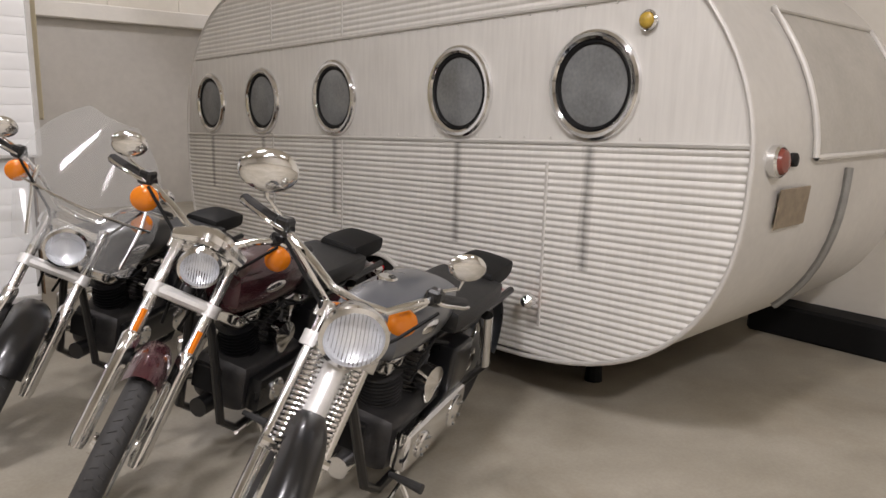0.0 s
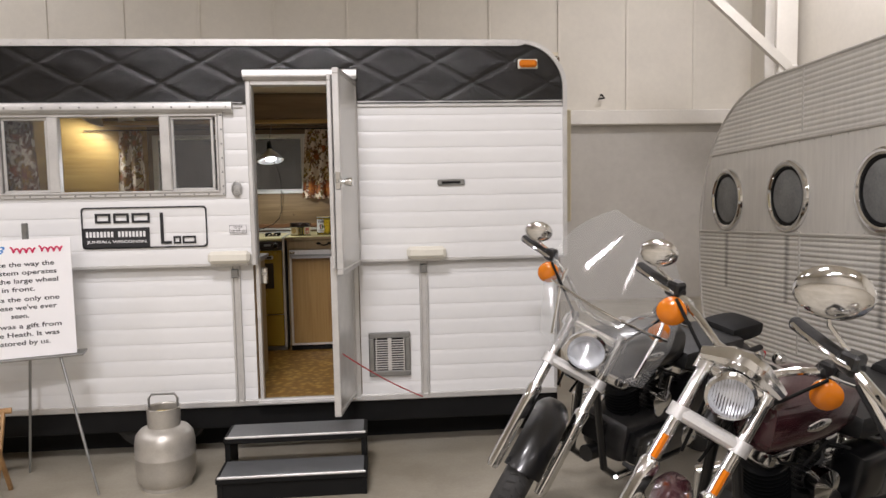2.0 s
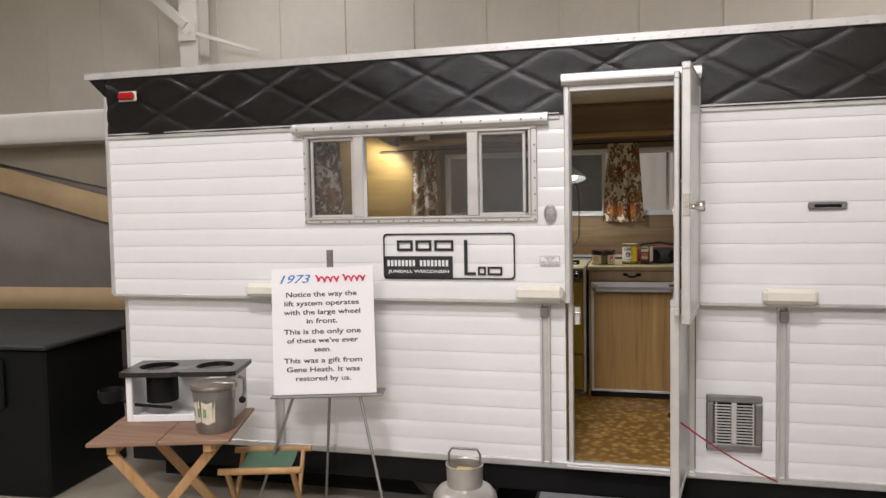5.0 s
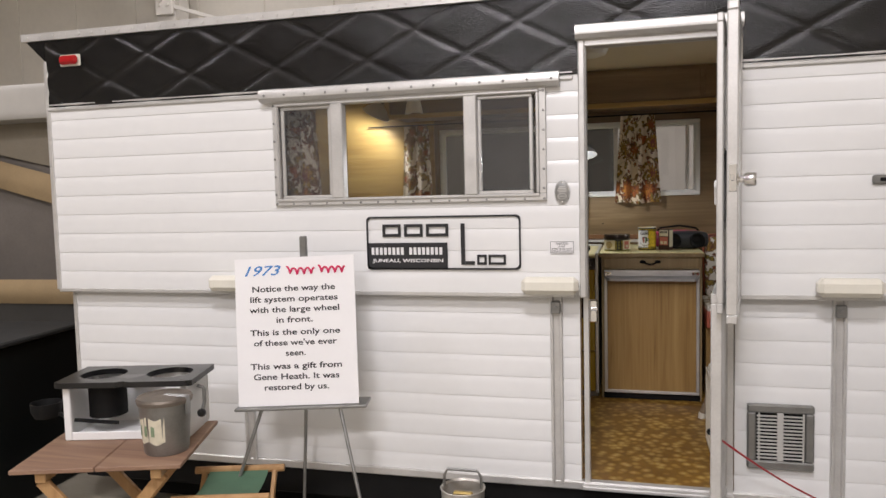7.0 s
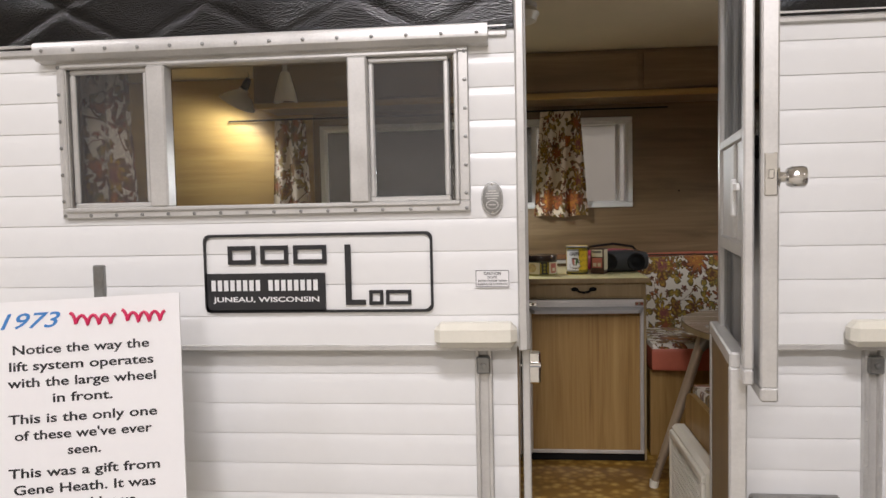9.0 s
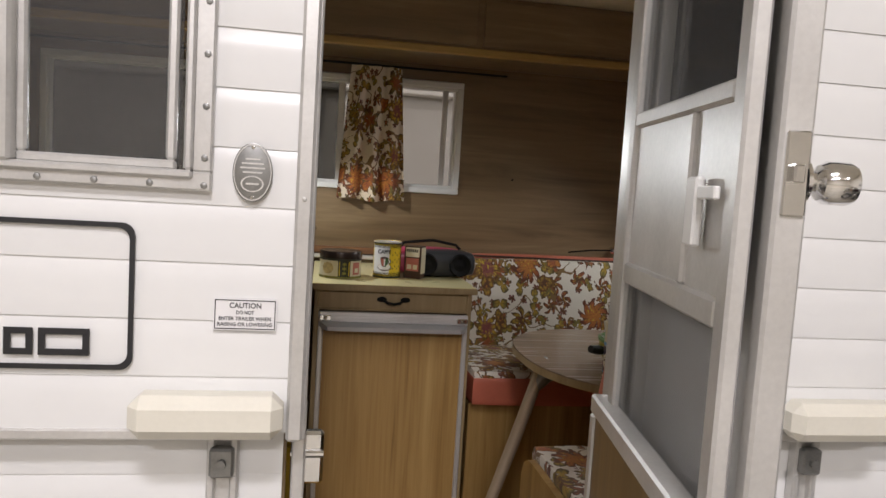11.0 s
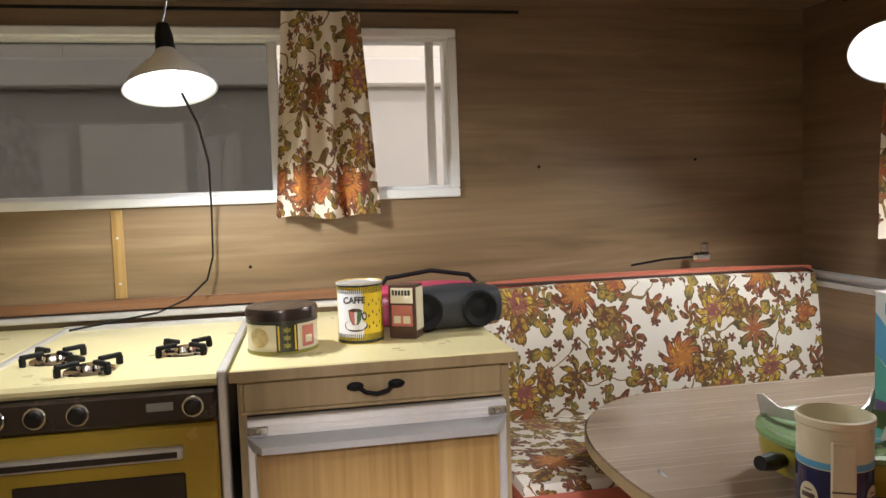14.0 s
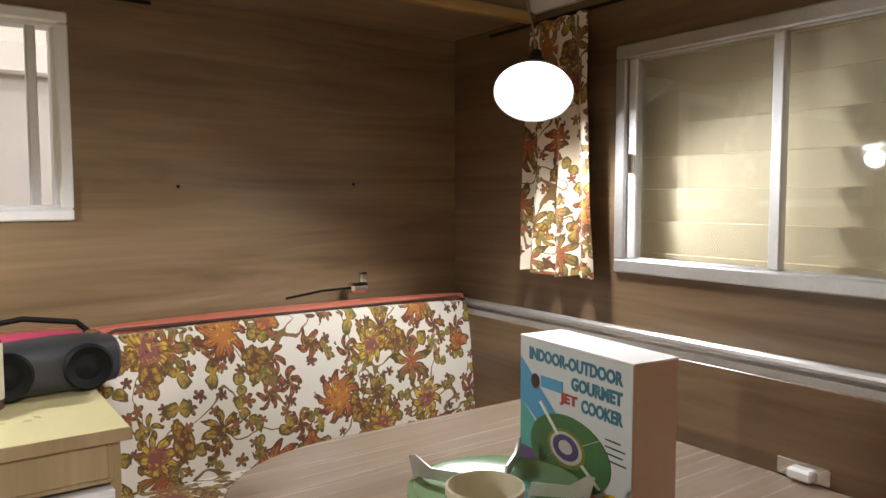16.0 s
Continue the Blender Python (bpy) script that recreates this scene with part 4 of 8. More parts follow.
part("inner_ceiling", Geo().box((XL + 0.03, YF + 0.06, 2.345), (XR - 0.02, YB - 0.03, 2.365)), M_CREAM, trailer, "cream ceiling panels")
# the same rear wall, its golden tone painting the glow of the clamp lamp
part("lamp_glow_panel", Geo().box((-3.0, YB - 0.062, 1.2), (RX0 - 0.06, YB - 0.051, 2.34)), M_GOLDEN_WOOD, trailer, "rear wall panel with the lamp's glow in its golden colour")

# ---------------- doors of the trailer ----------------
def leaf_pose(hinge, angle):
    return Matrix.Translation(hinge) @ pose(0, 0, 0, 0, 0, angle)


door = thing("trailer_door", "open aluminium-framed upper trailer door with a round knob", "door")
md = leaf_pose((-0.045, YF - 0.02, 0), -99)
UZ0, UZ1, LEN = 1.135, 2.19, 0.50


def slab(g, u0, u1, w0, w1, z0, z1, r=0.004):
    return g.box((u0, w0, z0), (u1, w1, z1), r, md)


g = Geo()
for a, b, c, d in ((0, LEN, UZ0, UZ0 + 0.03), (0, LEN, UZ1 - 0.03, UZ1), (0, 0.03, UZ0 + 0.03, UZ1 - 0.03), (LEN - 0.03, LEN, UZ0 + 0.03, UZ1 - 0.03)):
    slab(g, a, b, -0.002, 0.034, c, d)
part("door_leaf_frame", g, M_ALU, door)
part("door_skin", slab(Geo(), 0.02, LEN - 0.02, 0.022, 0.030, UZ0 + 0.02, UZ1 - 0.02, 0), M_WHITE, door, "white outer skin")
part("door_glass", slab(Geo(), 0.08, LEN - 0.08, 0.006, 0.010, 1.66, 2.1, 0), M_DARKGLASS, door)
g = Geo()
c = md @ Vector((LEN - 0.020, 0.030, 1.613))
ax = md.to_3x3() @ Vector((0, 1, 0))
g.lathe(c, ax, [(0.026, 0), (0.025, 0.005), (0.012, 0.008), (0.011, 0.018), (0.019, 0.022), (0.023, 0.030), (0.0235, 0.052), (0.021, 0.058), (0.012, 0.056), (0, 0.055)], 24)
part("door_knob", g, M_CHROME, door, "chrome round door knob")
g = slab(Geo(), LEN - 0.002, LEN + 0.004, 0.004, 0.030, 1.575, 1.665, 0.002)
slab(g, LEN + 0.002, LEN + 0.014, 0.010, 0.022, 1.61, 1.63, 0.002)
part("latch_plate", g, M_CHROME, door)
# the screen door that lies against it
screen = thing("screen_door", "aluminium screen door folded back beside the trailer door", "screen door")
g = Geo()
for a, b, c, d in ((0.0, LEN - 0.02, UZ0 + 0.03, UZ0 + 0.065), (0.0, LEN - 0.02, UZ1 - 0.06, UZ1 - 0.03), (0, 0.035, UZ0 + 0.065, UZ1 - 0.06), (LEN - 0.055, LEN - 0.02, UZ0 + 0.065, UZ1 - 0.06), (0.035, LEN - 0.055, 1.44, 1.475), (0.035, LEN - 0.055, 1.70, 1.725), (LEN - 0.20, LEN - 0.18, 1.475, 1.70)):
    slab(g, a, b, -0.034, -0.012, c, d)
part("screen_frame", g, M_ALU, screen)
for c, d in ((UZ0 + 0.06, 1.445), (1.72, UZ1 - 0.055)):
    part("screen_mesh", slab(Geo(), 0.03, LEN - 0.05, -0.024, -0.022, c, d, 0), M_SCREEN, screen, "grey insect mesh")
part("kick_panel", slab(Geo(), 0.03, LEN - 0.05, -0.026, -0.020, 1.47, 1.705, 0), M_ALU, screen)
g = slab(Geo(), LEN - 0.15, LEN - 0.115, -0.046, -0.034, 1.53, 1.615, 0.003)
slab(g, LEN - 0.115, LEN - 0.06, -0.044, -0.036, 1.588, 1.604, 0.002)
part("screen_latch", g, M_WHITEPLASTIC, screen, "small white plastic latch")
lower = thing("lower_door_leaf", "open lower half of the trailer door with a grey aluminium frame", "door")
md = leaf_pose((-0.085, YF + 0.025, 0), -99)
g = Geo()
for a, b, c, d in ((0, 0.46, 0.36, 0.385), (0, 0.46, 1.19, 1.225), (0, 0.03, 0.385, 1.19), (0.43, 0.46, 0.385, 1.19)):
    slab(g, a, b, -0.008, 0.030, c, d)
part("leaf_frame", g, M_ALU, lower)
part("leaf_skin", slab(Geo(), 0.02, 0.44, 0.002, 0.024, 0.37, 1.21, 0), M_ALU, lower, "plain grey aluminium panel")
part("leaf_lining", slab(Geo(), 0.028, 0.432, -0.004, 0.001, 0.383, 1.192, 0), M_PANEL_Z, lower, "brown wood-print inner lining")
# red cord that holds the door back
g = Geo()
a, b = md @ Vector((0.40, -0.012, 0.72)), Vector((0.36, YF + 0.055, 0.30))
g.tube([a.lerp(b, i / 8) - Vector((0, 0, 0.02 * math.sin(math.pi * i / 8))) for i in range(9)], 0.004, 6)
cord = thing("red_cord", "thin red cord tied from the door to the chassis", "cord")
part("cord", g, M_RED, cord)
part("knot", Geo().ball(a, 0.012), M_BLACK_MATT, cord)

# ---------------- inside the trailer ----------------
IY = YB - 0.05          # face of the rear lining
IX = XR - 0.014          # face of the end lining


def window_unit(name, label, g_frame, panes, mullions, material=M_ALU):
    w = thing(name, label, "window", kind="structure")
    part("window_frame", g_frame, material, w)
    for g in mullions:
        part("mullion", g, M_ALU, w)
    for g, m in panes:
        p = part("pane", g, m, w)
        p.visible_shadow = False
    return w


g = frame_bars(Geo(), RX0 - 0.02, RX1 + 0.02, RZ0 - 0.02, RZ1 + 0.02, 0.028, IY - 0.014, IY + 0.004, 0.004)
frame_bars(g, RX0, RX1, RZ0, RZ1, 0.018, IY + 0.004, YB + 0.01, 0.003)
window_unit("window_1", "white metal sliding window in the rear wall", g, [
    (Geo().box((RX0 + 0.015, IY + 0.03, RZ0 + 0.015), (-0.53, IY + 0.034, RZ1 - 0.015)), M_DARKGLASS),
    (Geo().box((-0.53, IY + 0.02, RZ0 + 0.015), (RX1 - 0.06, IY + 0.024, RZ1 - 0.015)), M_GLASS)],
    [Geo().box((-0.545, IY + 0.008, RZ0 + 0.016), (-0.515, IY + 0.04, RZ1 - 0.016), 0.003),
     Geo().box((-0.075, IY + 0.008, RZ0 + 0.016), (-0.052, IY + 0.036, RZ1 - 0.016), 0.003)], M_WHITEPLASTIC)
g = frame_bars(Geo(), EY0 - 0.02, EY1 + 0.02, EZ0 - 0.02, EZ1 + 0.02, 0.035, IX - 0.014, IX + 0.004, 0.004, along="y")
frame_bars(g, EY0, EY1, EZ0, EZ1, 0.02, IX + 0.002, XR + 0.01, 0.003, along="y")
w2 = window_unit("window_2", "aluminium sliding window in the end wall", g, [
    (Geo().box((IX + 0.010, 6.30, EZ0 + 0.02), (IX + 0.013, EY1 - 0.02, EZ1 - 0.02)), M_GLASS),
    (Geo().box((IX + 0.004, EY0 + 0.02, EZ0 + 0.02), (IX + 0.007, 6.30, EZ1 - 0.02)), M_GLASS)],
    [Geo().box((IX - 0.004, 6.285, EZ0 + 0.018), (IX + 0.02, 6.312, EZ1 - 0.018), 0.003),
     Geo().box((IX - 0.006, EY1 - 0.045, EZ0 + 0.018), (IX + 0.02, EY1 - 0.018, EZ1 - 0.018), 0.003)], M_ALU_DARK)
part("window_latch", Geo().box((IX - 0.016, EY1 - 0.04, 1.66), (IX - 0.004, EY1 - 0.025, 1.71), 0.003), M_CHROME, w2)
# louvred stone guard outside the end window
guard = thing("stone_guard", "cream metal louvred guard closed over the end window", "window guard")
for i in range(8):
    z = EZ0 - 0.06 + i * 0.083
    g = Geo().rings([[(XR + 0.075, y, z), (XR + 0.055, y, z + 0.088), (XR + 0.060, y, z + 0.090), (XR + 0.080, y, z + 0.002)] for y in (EY0 - 0.06, EY1 + 0.06)])
    part("slat", g, M_SHUTTER, guard)
g = Geo()
for y in (EY0 - 0.075, EY1 + 0.06):
    g.box((XR + 0.0, y, EZ0 - 0.07), (XR + 0.085, y + 0.015, EZ1 + 0.07), 0.003)
g.box((XR, EY0 - 0.06, EZ1 + 0.06), (XR + 0.085, EY1 + 0.06, EZ1 + 0.075), 0.003).box((XR, EY0 - 0.06, EZ0 - 0.075), (XR + 0.085, EY1 + 0.06, EZ0 - 0.062), 0.003)
part("guard_frame", g, M_SHUTTER, guard)

# rails, trims and the overhead locker
g = Geo()
for y0, y1, z, r in ((5.45, 7.42, 1.262, 0.012), (5.45, 7.42, 1.230, 0.007)):
    g.cyl((IX - 0.05, y0, z), (IX - 0.05, y1, z), r, seg=10)
g.box((IX - 0.062, 5.45, 1.226), (IX - 0.001, 7.43, 1.243))
solo("baseboard", g, M_ALU_DARK, "double aluminium rail along the end wall", "rail", kind="structure")
g = Geo().box((-2.6, IY - 0.02, 1.255), (0.02, IY - 0.001, 1.285), 0.003)
solo("trim.001", g, M_TRIMWOOD, "reddish wooden trim above the worktop", "trim", kind="structure")
g = Geo().box((-2.6, IY - 0.03, 1.232), (0.02, IY - 0.001, 1.250), 0.003)
solo("trim.002", g, M_ALU, "aluminium edge strip above the worktop", "trim", kind="structure")
for x in (-0.98, -1.72):
    g = Geo().box((x - 0.016, IY - 0.008, 1.286), (x + 0.016, IY - 0.001, 1.54), 0.002)
    s = solo("trim.003", g, M_OAK, "narrow wooden joint strip with screws", "trim", kind="structure")
    for z in (1.33, 1.46):
        part("screw", Geo().lathe((x, IY - 0.009, z), (0, -1, 0), [(0.004, 0), (0.003, 0.002), (0, 0.002)], 8), M_ALU, s)
locker = thing("overhead_locker", "dark walnut overhead locker along the rear wall", "locker")
part("locker_body", Geo().box((-2.02, 7.06, 2.12), (IX - 0.005, IY - 0.002, 2.343), 0.004), M_PANEL, locker)
part("locker_rim", Geo().box((-2.02, 7.045, 2.105), (IX - 0.005, 7.075, 2.135), 0.004), M_GOLDEN_WOOD, locker, "lighter wooden lower rim")
for x, half in ((-1.51, 0.49), (-0.505, 0.49), (0.335, 0.325), (0.92, 0.24)):
    part("locker_door", Geo().box((x - half, 7.048, 2.145), (x + half, 7.058, 2.325), 0.003), M_PANEL, locker)
for x, z in ((0.27, 1.63), (0.80, 1.64), (-0.62, 1.36)):
    part("nail", Geo().lathe((x, IY - 0.001, z), (0, -1, 0), [(0.005, 0), (0.004, 0.002), (0, 0.003)], 8), M_BLACK_MATT, solo("wall_nail", Geo().cyl((x, IY + 0.004, z), (x, IY - 0.002, z), 0.002, seg=6), M_BLACK_MATT, "dark nail head in the panelling", "nail", "wall nails"))


def curtain(name, label, width, height, folds, depth, m):
    """A short gathered curtain with a heading, hanging from z = 0 downwards in the x-z plane of m."""
    c = thing(name, label, "curtain", group="floral curtains")

    def cloth(u, v):
        spread = 0.82 + 0.30 * v
        x = (u - 0.5) * width * spread
        y = depth * (0.35 + 0.75 * v) * math.sin(u * folds * 2 * math.pi + 0.6 * math.sin(3 * v)) + 0.006 * noise.noise(Vector((u * 6, v * 5, 2)))
        z = -v * height + 0.006 * math.sin(u * 9) * v
        return m @ Vector((x, y, z))

    ob = part("cloth", Geo().grid(cloth, 70, 34), M_FLORAL_UV, c, smooth=80)
    layer = ob.data.uv_layers.new(name="UVMap")
    inv = m.inverted()
    for loop in ob.data.loops:
        q = inv @ ob.data.vertices[loop.vertex_index].co
        layer.data[loop.index].uv = (q.x * 1.5 + m.translation.x * 1.7 + m.translation.y, q.z + 5.0)
    return c


curtain("curtain", "short gathered curtain of brown and gold floral cotton", 0.27, 0.585, 3.3, 0.022, Matrix.Translation((-0.385, IY - 0.055, 2.085)))
curtain("curtain", "floral curtain brightly lit by a lamp in the corner", 0.26, 0.70, 3.0, 0.022, Matrix.Translation((IX - 0.055, 6.905, 2.085)) @ pose(0, 0, 0, 0, 0, 90))
curtain("curtain", "floral curtain hanging behind the side window", 0.22, 0.55, 2.6, 0.018, Matrix.Translation((-1.95, YF + 0.13, 2.06)))
curtain("curtain", "floral curtain at the far edge of the rear window", 0.22, 0.60, 2.6, 0.022, Matrix.Translation((-1.93, IY - 0.055, 2.085)))
g = Geo().cyl((-2.3, IY - 0.05, 2.09), (0.2, IY - 0.05, 2.09), 0.005, seg=8)
rod = solo("curtain_rod", g, M_BLACK_MATT, "thin dark curtain rod over the rear window", "curtain rod")
solo("curtain_rod", Geo().cyl((IX - 0.05, 5.5, 2.088), (IX - 0.05, 7.2, 2.088), 0.005, seg=8), M_BLACK_MATT, "thin dark curtain rod over the end window", "curtain rod")

# fridge cabinet with counter
CX0, CX1, CY0, CTOP = -0.605, -0.03, 6.755, 1.215
cab = thing("fridge_cabinet", "limed wood cabinet with a drawer above a built-in refrigerator", "cabinet")
g = Geo().box((CX0, CY0 + 0.012, FLOOR), (CX0 + 0.018, IY - 0.03, CTOP - 0.025)).box((CX1 - 0.018, CY0 + 0.012, FLOOR), (CX1, IY - 0.03, CTOP - 0.025))
g.box((CX0 + 0.018, CY0 + 0.02, 1.085), (CX1 - 0.018, IY - 0.03, 1.10)).box((CX0 + 0.018, CY0 + 0.02, FLOOR), (CX1 - 0.018, IY - 0.03, FLOOR + 0.03)).box((CX0 + 0.018, CY0 + 0.014, 1.175), (CX1 - 0.018, CY0 + 0.03, CTOP - 0.025))
part("cabinet_body", g, M_CAB, cab)
dr = part("drawer_front", Geo().box((CX0 + 0.012, CY0, 1.124), (CX1 - 0.022, CY0 + 0.014, 1.184), 0.003), M_CAB, cab)
frame_bars(g2 := Geo(), CX0 + 0.004, CX1 - 0.014, 1.116, 1.191, 0.008, CY0 + 0.002, CY0 + 0.012, 0.002)
part("drawer_surround", g2, M_CAB, cab)
g = Geo()
hx = (CX0 + CX1) / 2 - 0.005
g.tube([(hx - 0.038, CY0 - 0.004, 1.160), (hx - 0.022, CY0 - 0.018, 1.151), (hx, CY0 - 0.022, 1.147), (hx + 0.022, CY0 - 0.018, 1.151), (hx + 0.038, CY0 - 0.004, 1.160)], 0.005, 8)
for s in (-1, 1):
    g.ball((hx + s * 0.043, CY0 - 0.003, 1.161), 0.018, 0.005, 0.010)
part("drawer_pull", g, M_BLACK_MATT, dr, "dark iron drawer pull")
fr = part("fridge_door", Geo().box((CX0 + 0.03, CY0 - 0.012, 0.385), (CX1 - 0.028, CY0 + 0.01, 1.074), 0.003), M_OAK, cab, "oak-print refrigerator door")
part("fridge_trim", frame_bars(Geo(), CX0 + 0.016, CX1 - 0.016, 0.370, 1.112, 0.018, CY0 - 0.018, CY0 + 0.01, 0.003), M_ALU, fr)
# aluminium whitened to paint in the stove lamp's light on the plate
m_white = plain("lamp_whitened_aluminium", (0.78, 0.78, 0.78), 0.35, 0.35, vary=0.06, scale=20)
g = Geo().box((CX0 + 0.018, CY0 - 0.028, 1.078), (CX1 - 0.018, CY0 - 0.018, 1.1145), 0.003)
for z in (1.086, 1.097):
    g.box((CX0 + 0.045, CY0 - 0.031, z), (CX1 - 0.045, CY0 - 0.0275, z + 0.005), 0.001)
part("handle_plate", g, m_white, fr, "ribbed aluminium plate, whitened as if under the lamp")
g = Geo().rings([[(x, CY0 - 0.024, 1.080), (x + s_ * 0.004, CY0 - 0.034, 1.080), (x + s_ * 0.03, CY0 - 0.060, 1.066), (x + s_ * 0.03, CY0 - 0.060, 1.052), (x + s_ * 0.012, CY0 - 0.040, 1.054), (x, CY0 - 0.020, 1.066)] for x, s_ in ((CX0 + 0.018, 1), (CX1 - 0.018, -1))])
part("fridge_handle", g, plain("grey_anodised_metal", (0.44, 0.44, 0.44), 0.42, 0.35, vary=0.06, scale=20), fr, "full-width grey aluminium pull lip with slanted ends")
for x in (CX0 + 0.04, CX1 - 0.04):
    g = Geo().box((x - 0.02, CY0 - 0.036, 1.084), (x + 0.02, CY0 - 0.026, 1.103), 0.003)
    g.ball((x, CY0 - 0.038, 1.094), 0.007)
    part("handle_clip", g, M_CHROME, fr)
part("kick_plate", Geo().box((CX0 + 0.01, CY0 + 0.0, FLOOR), (CX1 - 0.01, CY0 + 0.02, 0.366), 0.003), M_BLACK_MATT, cab)
g = Geo().box((CX0 - 0.012, CY0 - 0.015, CTOP - 0.022), (CX1 + 0.012, IY - 0.003, CTOP), 0.004)
wt = solo("worktop", g, M_COUNTER, "pale yellow laminate worktop over the refrigerator", "worktop")
part("edge_band", Geo().box((CX0 - 0.012, CY0 - 0.018, CTOP - 0.024), (CX1 + 0.014, CY0 - 0.0155, CTOP - 0.002)), M_CAB, wt)

# stove
SX0, SX1 = -1.125, -0.625
stove = thing("gas_stove", "harvest gold gas stove with a black control panel", "stove")
part("stove_body", Geo().box((SX0, CY0 + 0.02, FLOOR), (SX1, IY - 0.04, 1.185), 0.004), M_GALV, stove)
part("cooktop", Geo().box((SX0 - 0.002, CY0 - 0.01, 1.186), (SX1 + 0.002, IY - 0.045, 1.210), 0.008), M_COUNTER, stove, "pale yellow enamel cooktop")
g = Geo()
for x in (SX0 - 0.002, SX1 - 0.016):
    g.box((x, CY0 - 0.014, 0.36), (x + 0.018, CY0 + 0.02, 1.212), 0.003)
    g.box((x, CY0 - 0.014, 1.205), (x + 0.018, IY - 0.05, 1.218), 0.003)
g.box((SX0, IY - 0.06, 1.205), (SX1, IY - 0.04, 1.222), 0.003)
part("side_trim", g, M_ALU, stove)
part("control_panel", Geo().box((SX0 + 0.018, CY0 - 0.022, 1.122), (SX1 - 0.018, CY0 + 0.02, 1.184), 0.006), M_OVENBLACK, stove, "black-brown control panel")
for x in (SX0 + 0.075, SX0 + 0.148, SX0 + 0.225, SX1 - 0.062):
    k = part("control_knob", Geo().lathe((x, CY0 - 0.023, 1.153), (0, -1, 0), [(0.017, 0), (0.016, 0.012), (0.011, 0.016), (0, 0.016)], 18), M_BLACK, stove)
    part("knob_ring", Geo().torus((x, CY0 - 0.025, 1.153), (0, 1, 0), 0.019, 0.003, 24, 6), M_CHROME, k)
part("panel_plate", Geo().box((SX1 - 0.15, CY0 - 0.024, 1.148), (SX1 - 0.10, CY0 - 0.021, 1.164)), M_GALV, stove)
od = part("oven_door", Geo().box((SX0 + 0.02, CY0 - 0.014, 0.62), (SX1 - 0.02, CY0 + 0.018, 1.114), 0.006), M_GOLD, stove, "harvest gold oven door")
part("oven_glass", Geo().box((SX0 + 0.095, CY0 - 0.019, 0.82), (SX1 - 0.085, CY0 - 0.013, 1.018), 0.008), M_OVENBLACK, od, "dark oven window")
g = Geo().box((SX0 + 0.06, CY0 - 0.036, 1.050), (SX1 - 0.085, CY0 - 0.014, 1.074), 0.004)
part("oven_handle", g, M_ALU, od, "aluminium bar handle with dark inlay")
part("handle_inlay", Geo().box((SX0 + 0.07, CY0 - 0.038, 1.056), (SX1 - 0.095, CY0 - 0.0355, 1.068)), M_OVENBLACK, od)
part("lower_drawer", Geo().box((SX0 + 0.02, CY0 - 0.010, 0.37), (SX1 - 0.02, CY0 + 0.018, 0.612), 0.006), M_GOLD, stove)
for bx, by in ((-1.02, 6.99), (-0.91, 6.86), (-0.74, 6.99)):
    br = part("burner_cap", Geo().lathe((bx, by, 1.211), (0, 0, 1), [(0.052, 0), (0.050, 0.004), (0.024, 0.007), (0.022, 0.014), (0, 0.015)], 20), M_CHROME, stove)
    for i in range(4):
        g = Geo()
        a = math.pi / 4 + i * math.pi / 2
        mm = Matrix.Translation((bx, by, 1.211)) @ pose(0, 0, 0, 0, 0, math.degrees(a))
        g.box((0.022, -0.006, 0.016), (0.072, 0.006, 0.026), 0.002, mm).box((0.062, -0.006, 0.0), (0.074, 0.006, 0.02), 0.002, mm)
        part("grate_arm", g, M_BLACK_MATT, br, "black iron pan support")
# worktop left of the stove with its cabinet
lc = thing("base_cabinet", "limed wood base cabinet beside the stove", "cabinet")
part("cabinet_body", Geo().box((-2.3, CY0 + 0.012, FLOOR), (SX0 - 0.012, IY - 0.03, CTOP - 0.024)), M_CAB, lc)
for x in (-2.28, -1.7):
    part("cabinet_door", Geo().box((x, CY0, 0.42), (x + 0.54, CY0 + 0.012, 1.17), 0.003), M_OAK, lc)
solo("worktop", Geo().box((-2.31, CY0 - 0.015, CTOP - 0.022), (SX0 - 0.006, IY - 0.003, CTOP), 0.004), M_COUNTER, "pale yellow laminate worktop beside the stove", "worktop")
# counter by the door
dc = thing("door_cabinet", "wooden cabinet standing inside by the door", "cabinet")
part("cabinet_body", Geo().box((-2.25, YF + 0.12, FLOOR), (-0.69, 6.17, 1.115), 0.004), M_CAB, dc)
g = Geo().box((-2.26, YF + 0.115, 1.117), (-0.665, 6.205, 1.143), 0.006)
solo("worktop", g, plain("grey_white_laminate", (0.30, 0.285, 0.295), 0.3, vary=0.06), "grey-white laminate top of the door cabinet", "worktop")
bracket = thing("strap_hinge", "small chrome strap hinge by the door frame", "hinge", (-0.60, 5.47, 1.10))
part("hinge_leaf", Geo().box((-0.03, -0.012, -0.08), (0.03, 0.012, 0.02), 0.006), M_CHROME, bracket)
part("hinge_pin", Geo().cyl((-0.03, -0.014, -0.02), (0.03, -0.014, -0.02), 0.008, seg=10), M_CHROME, bracket)

# dinette
bench = thing("rear_bench", "dinette bench with floral cushions edged in coral vinyl", "bench")
part("bench_base", Geo().box((0.0, 6.84, FLOOR), (IX - 0.064, IY - 0.03, 0.755), 0.004), M_OAK, bench, "wooden bench base")


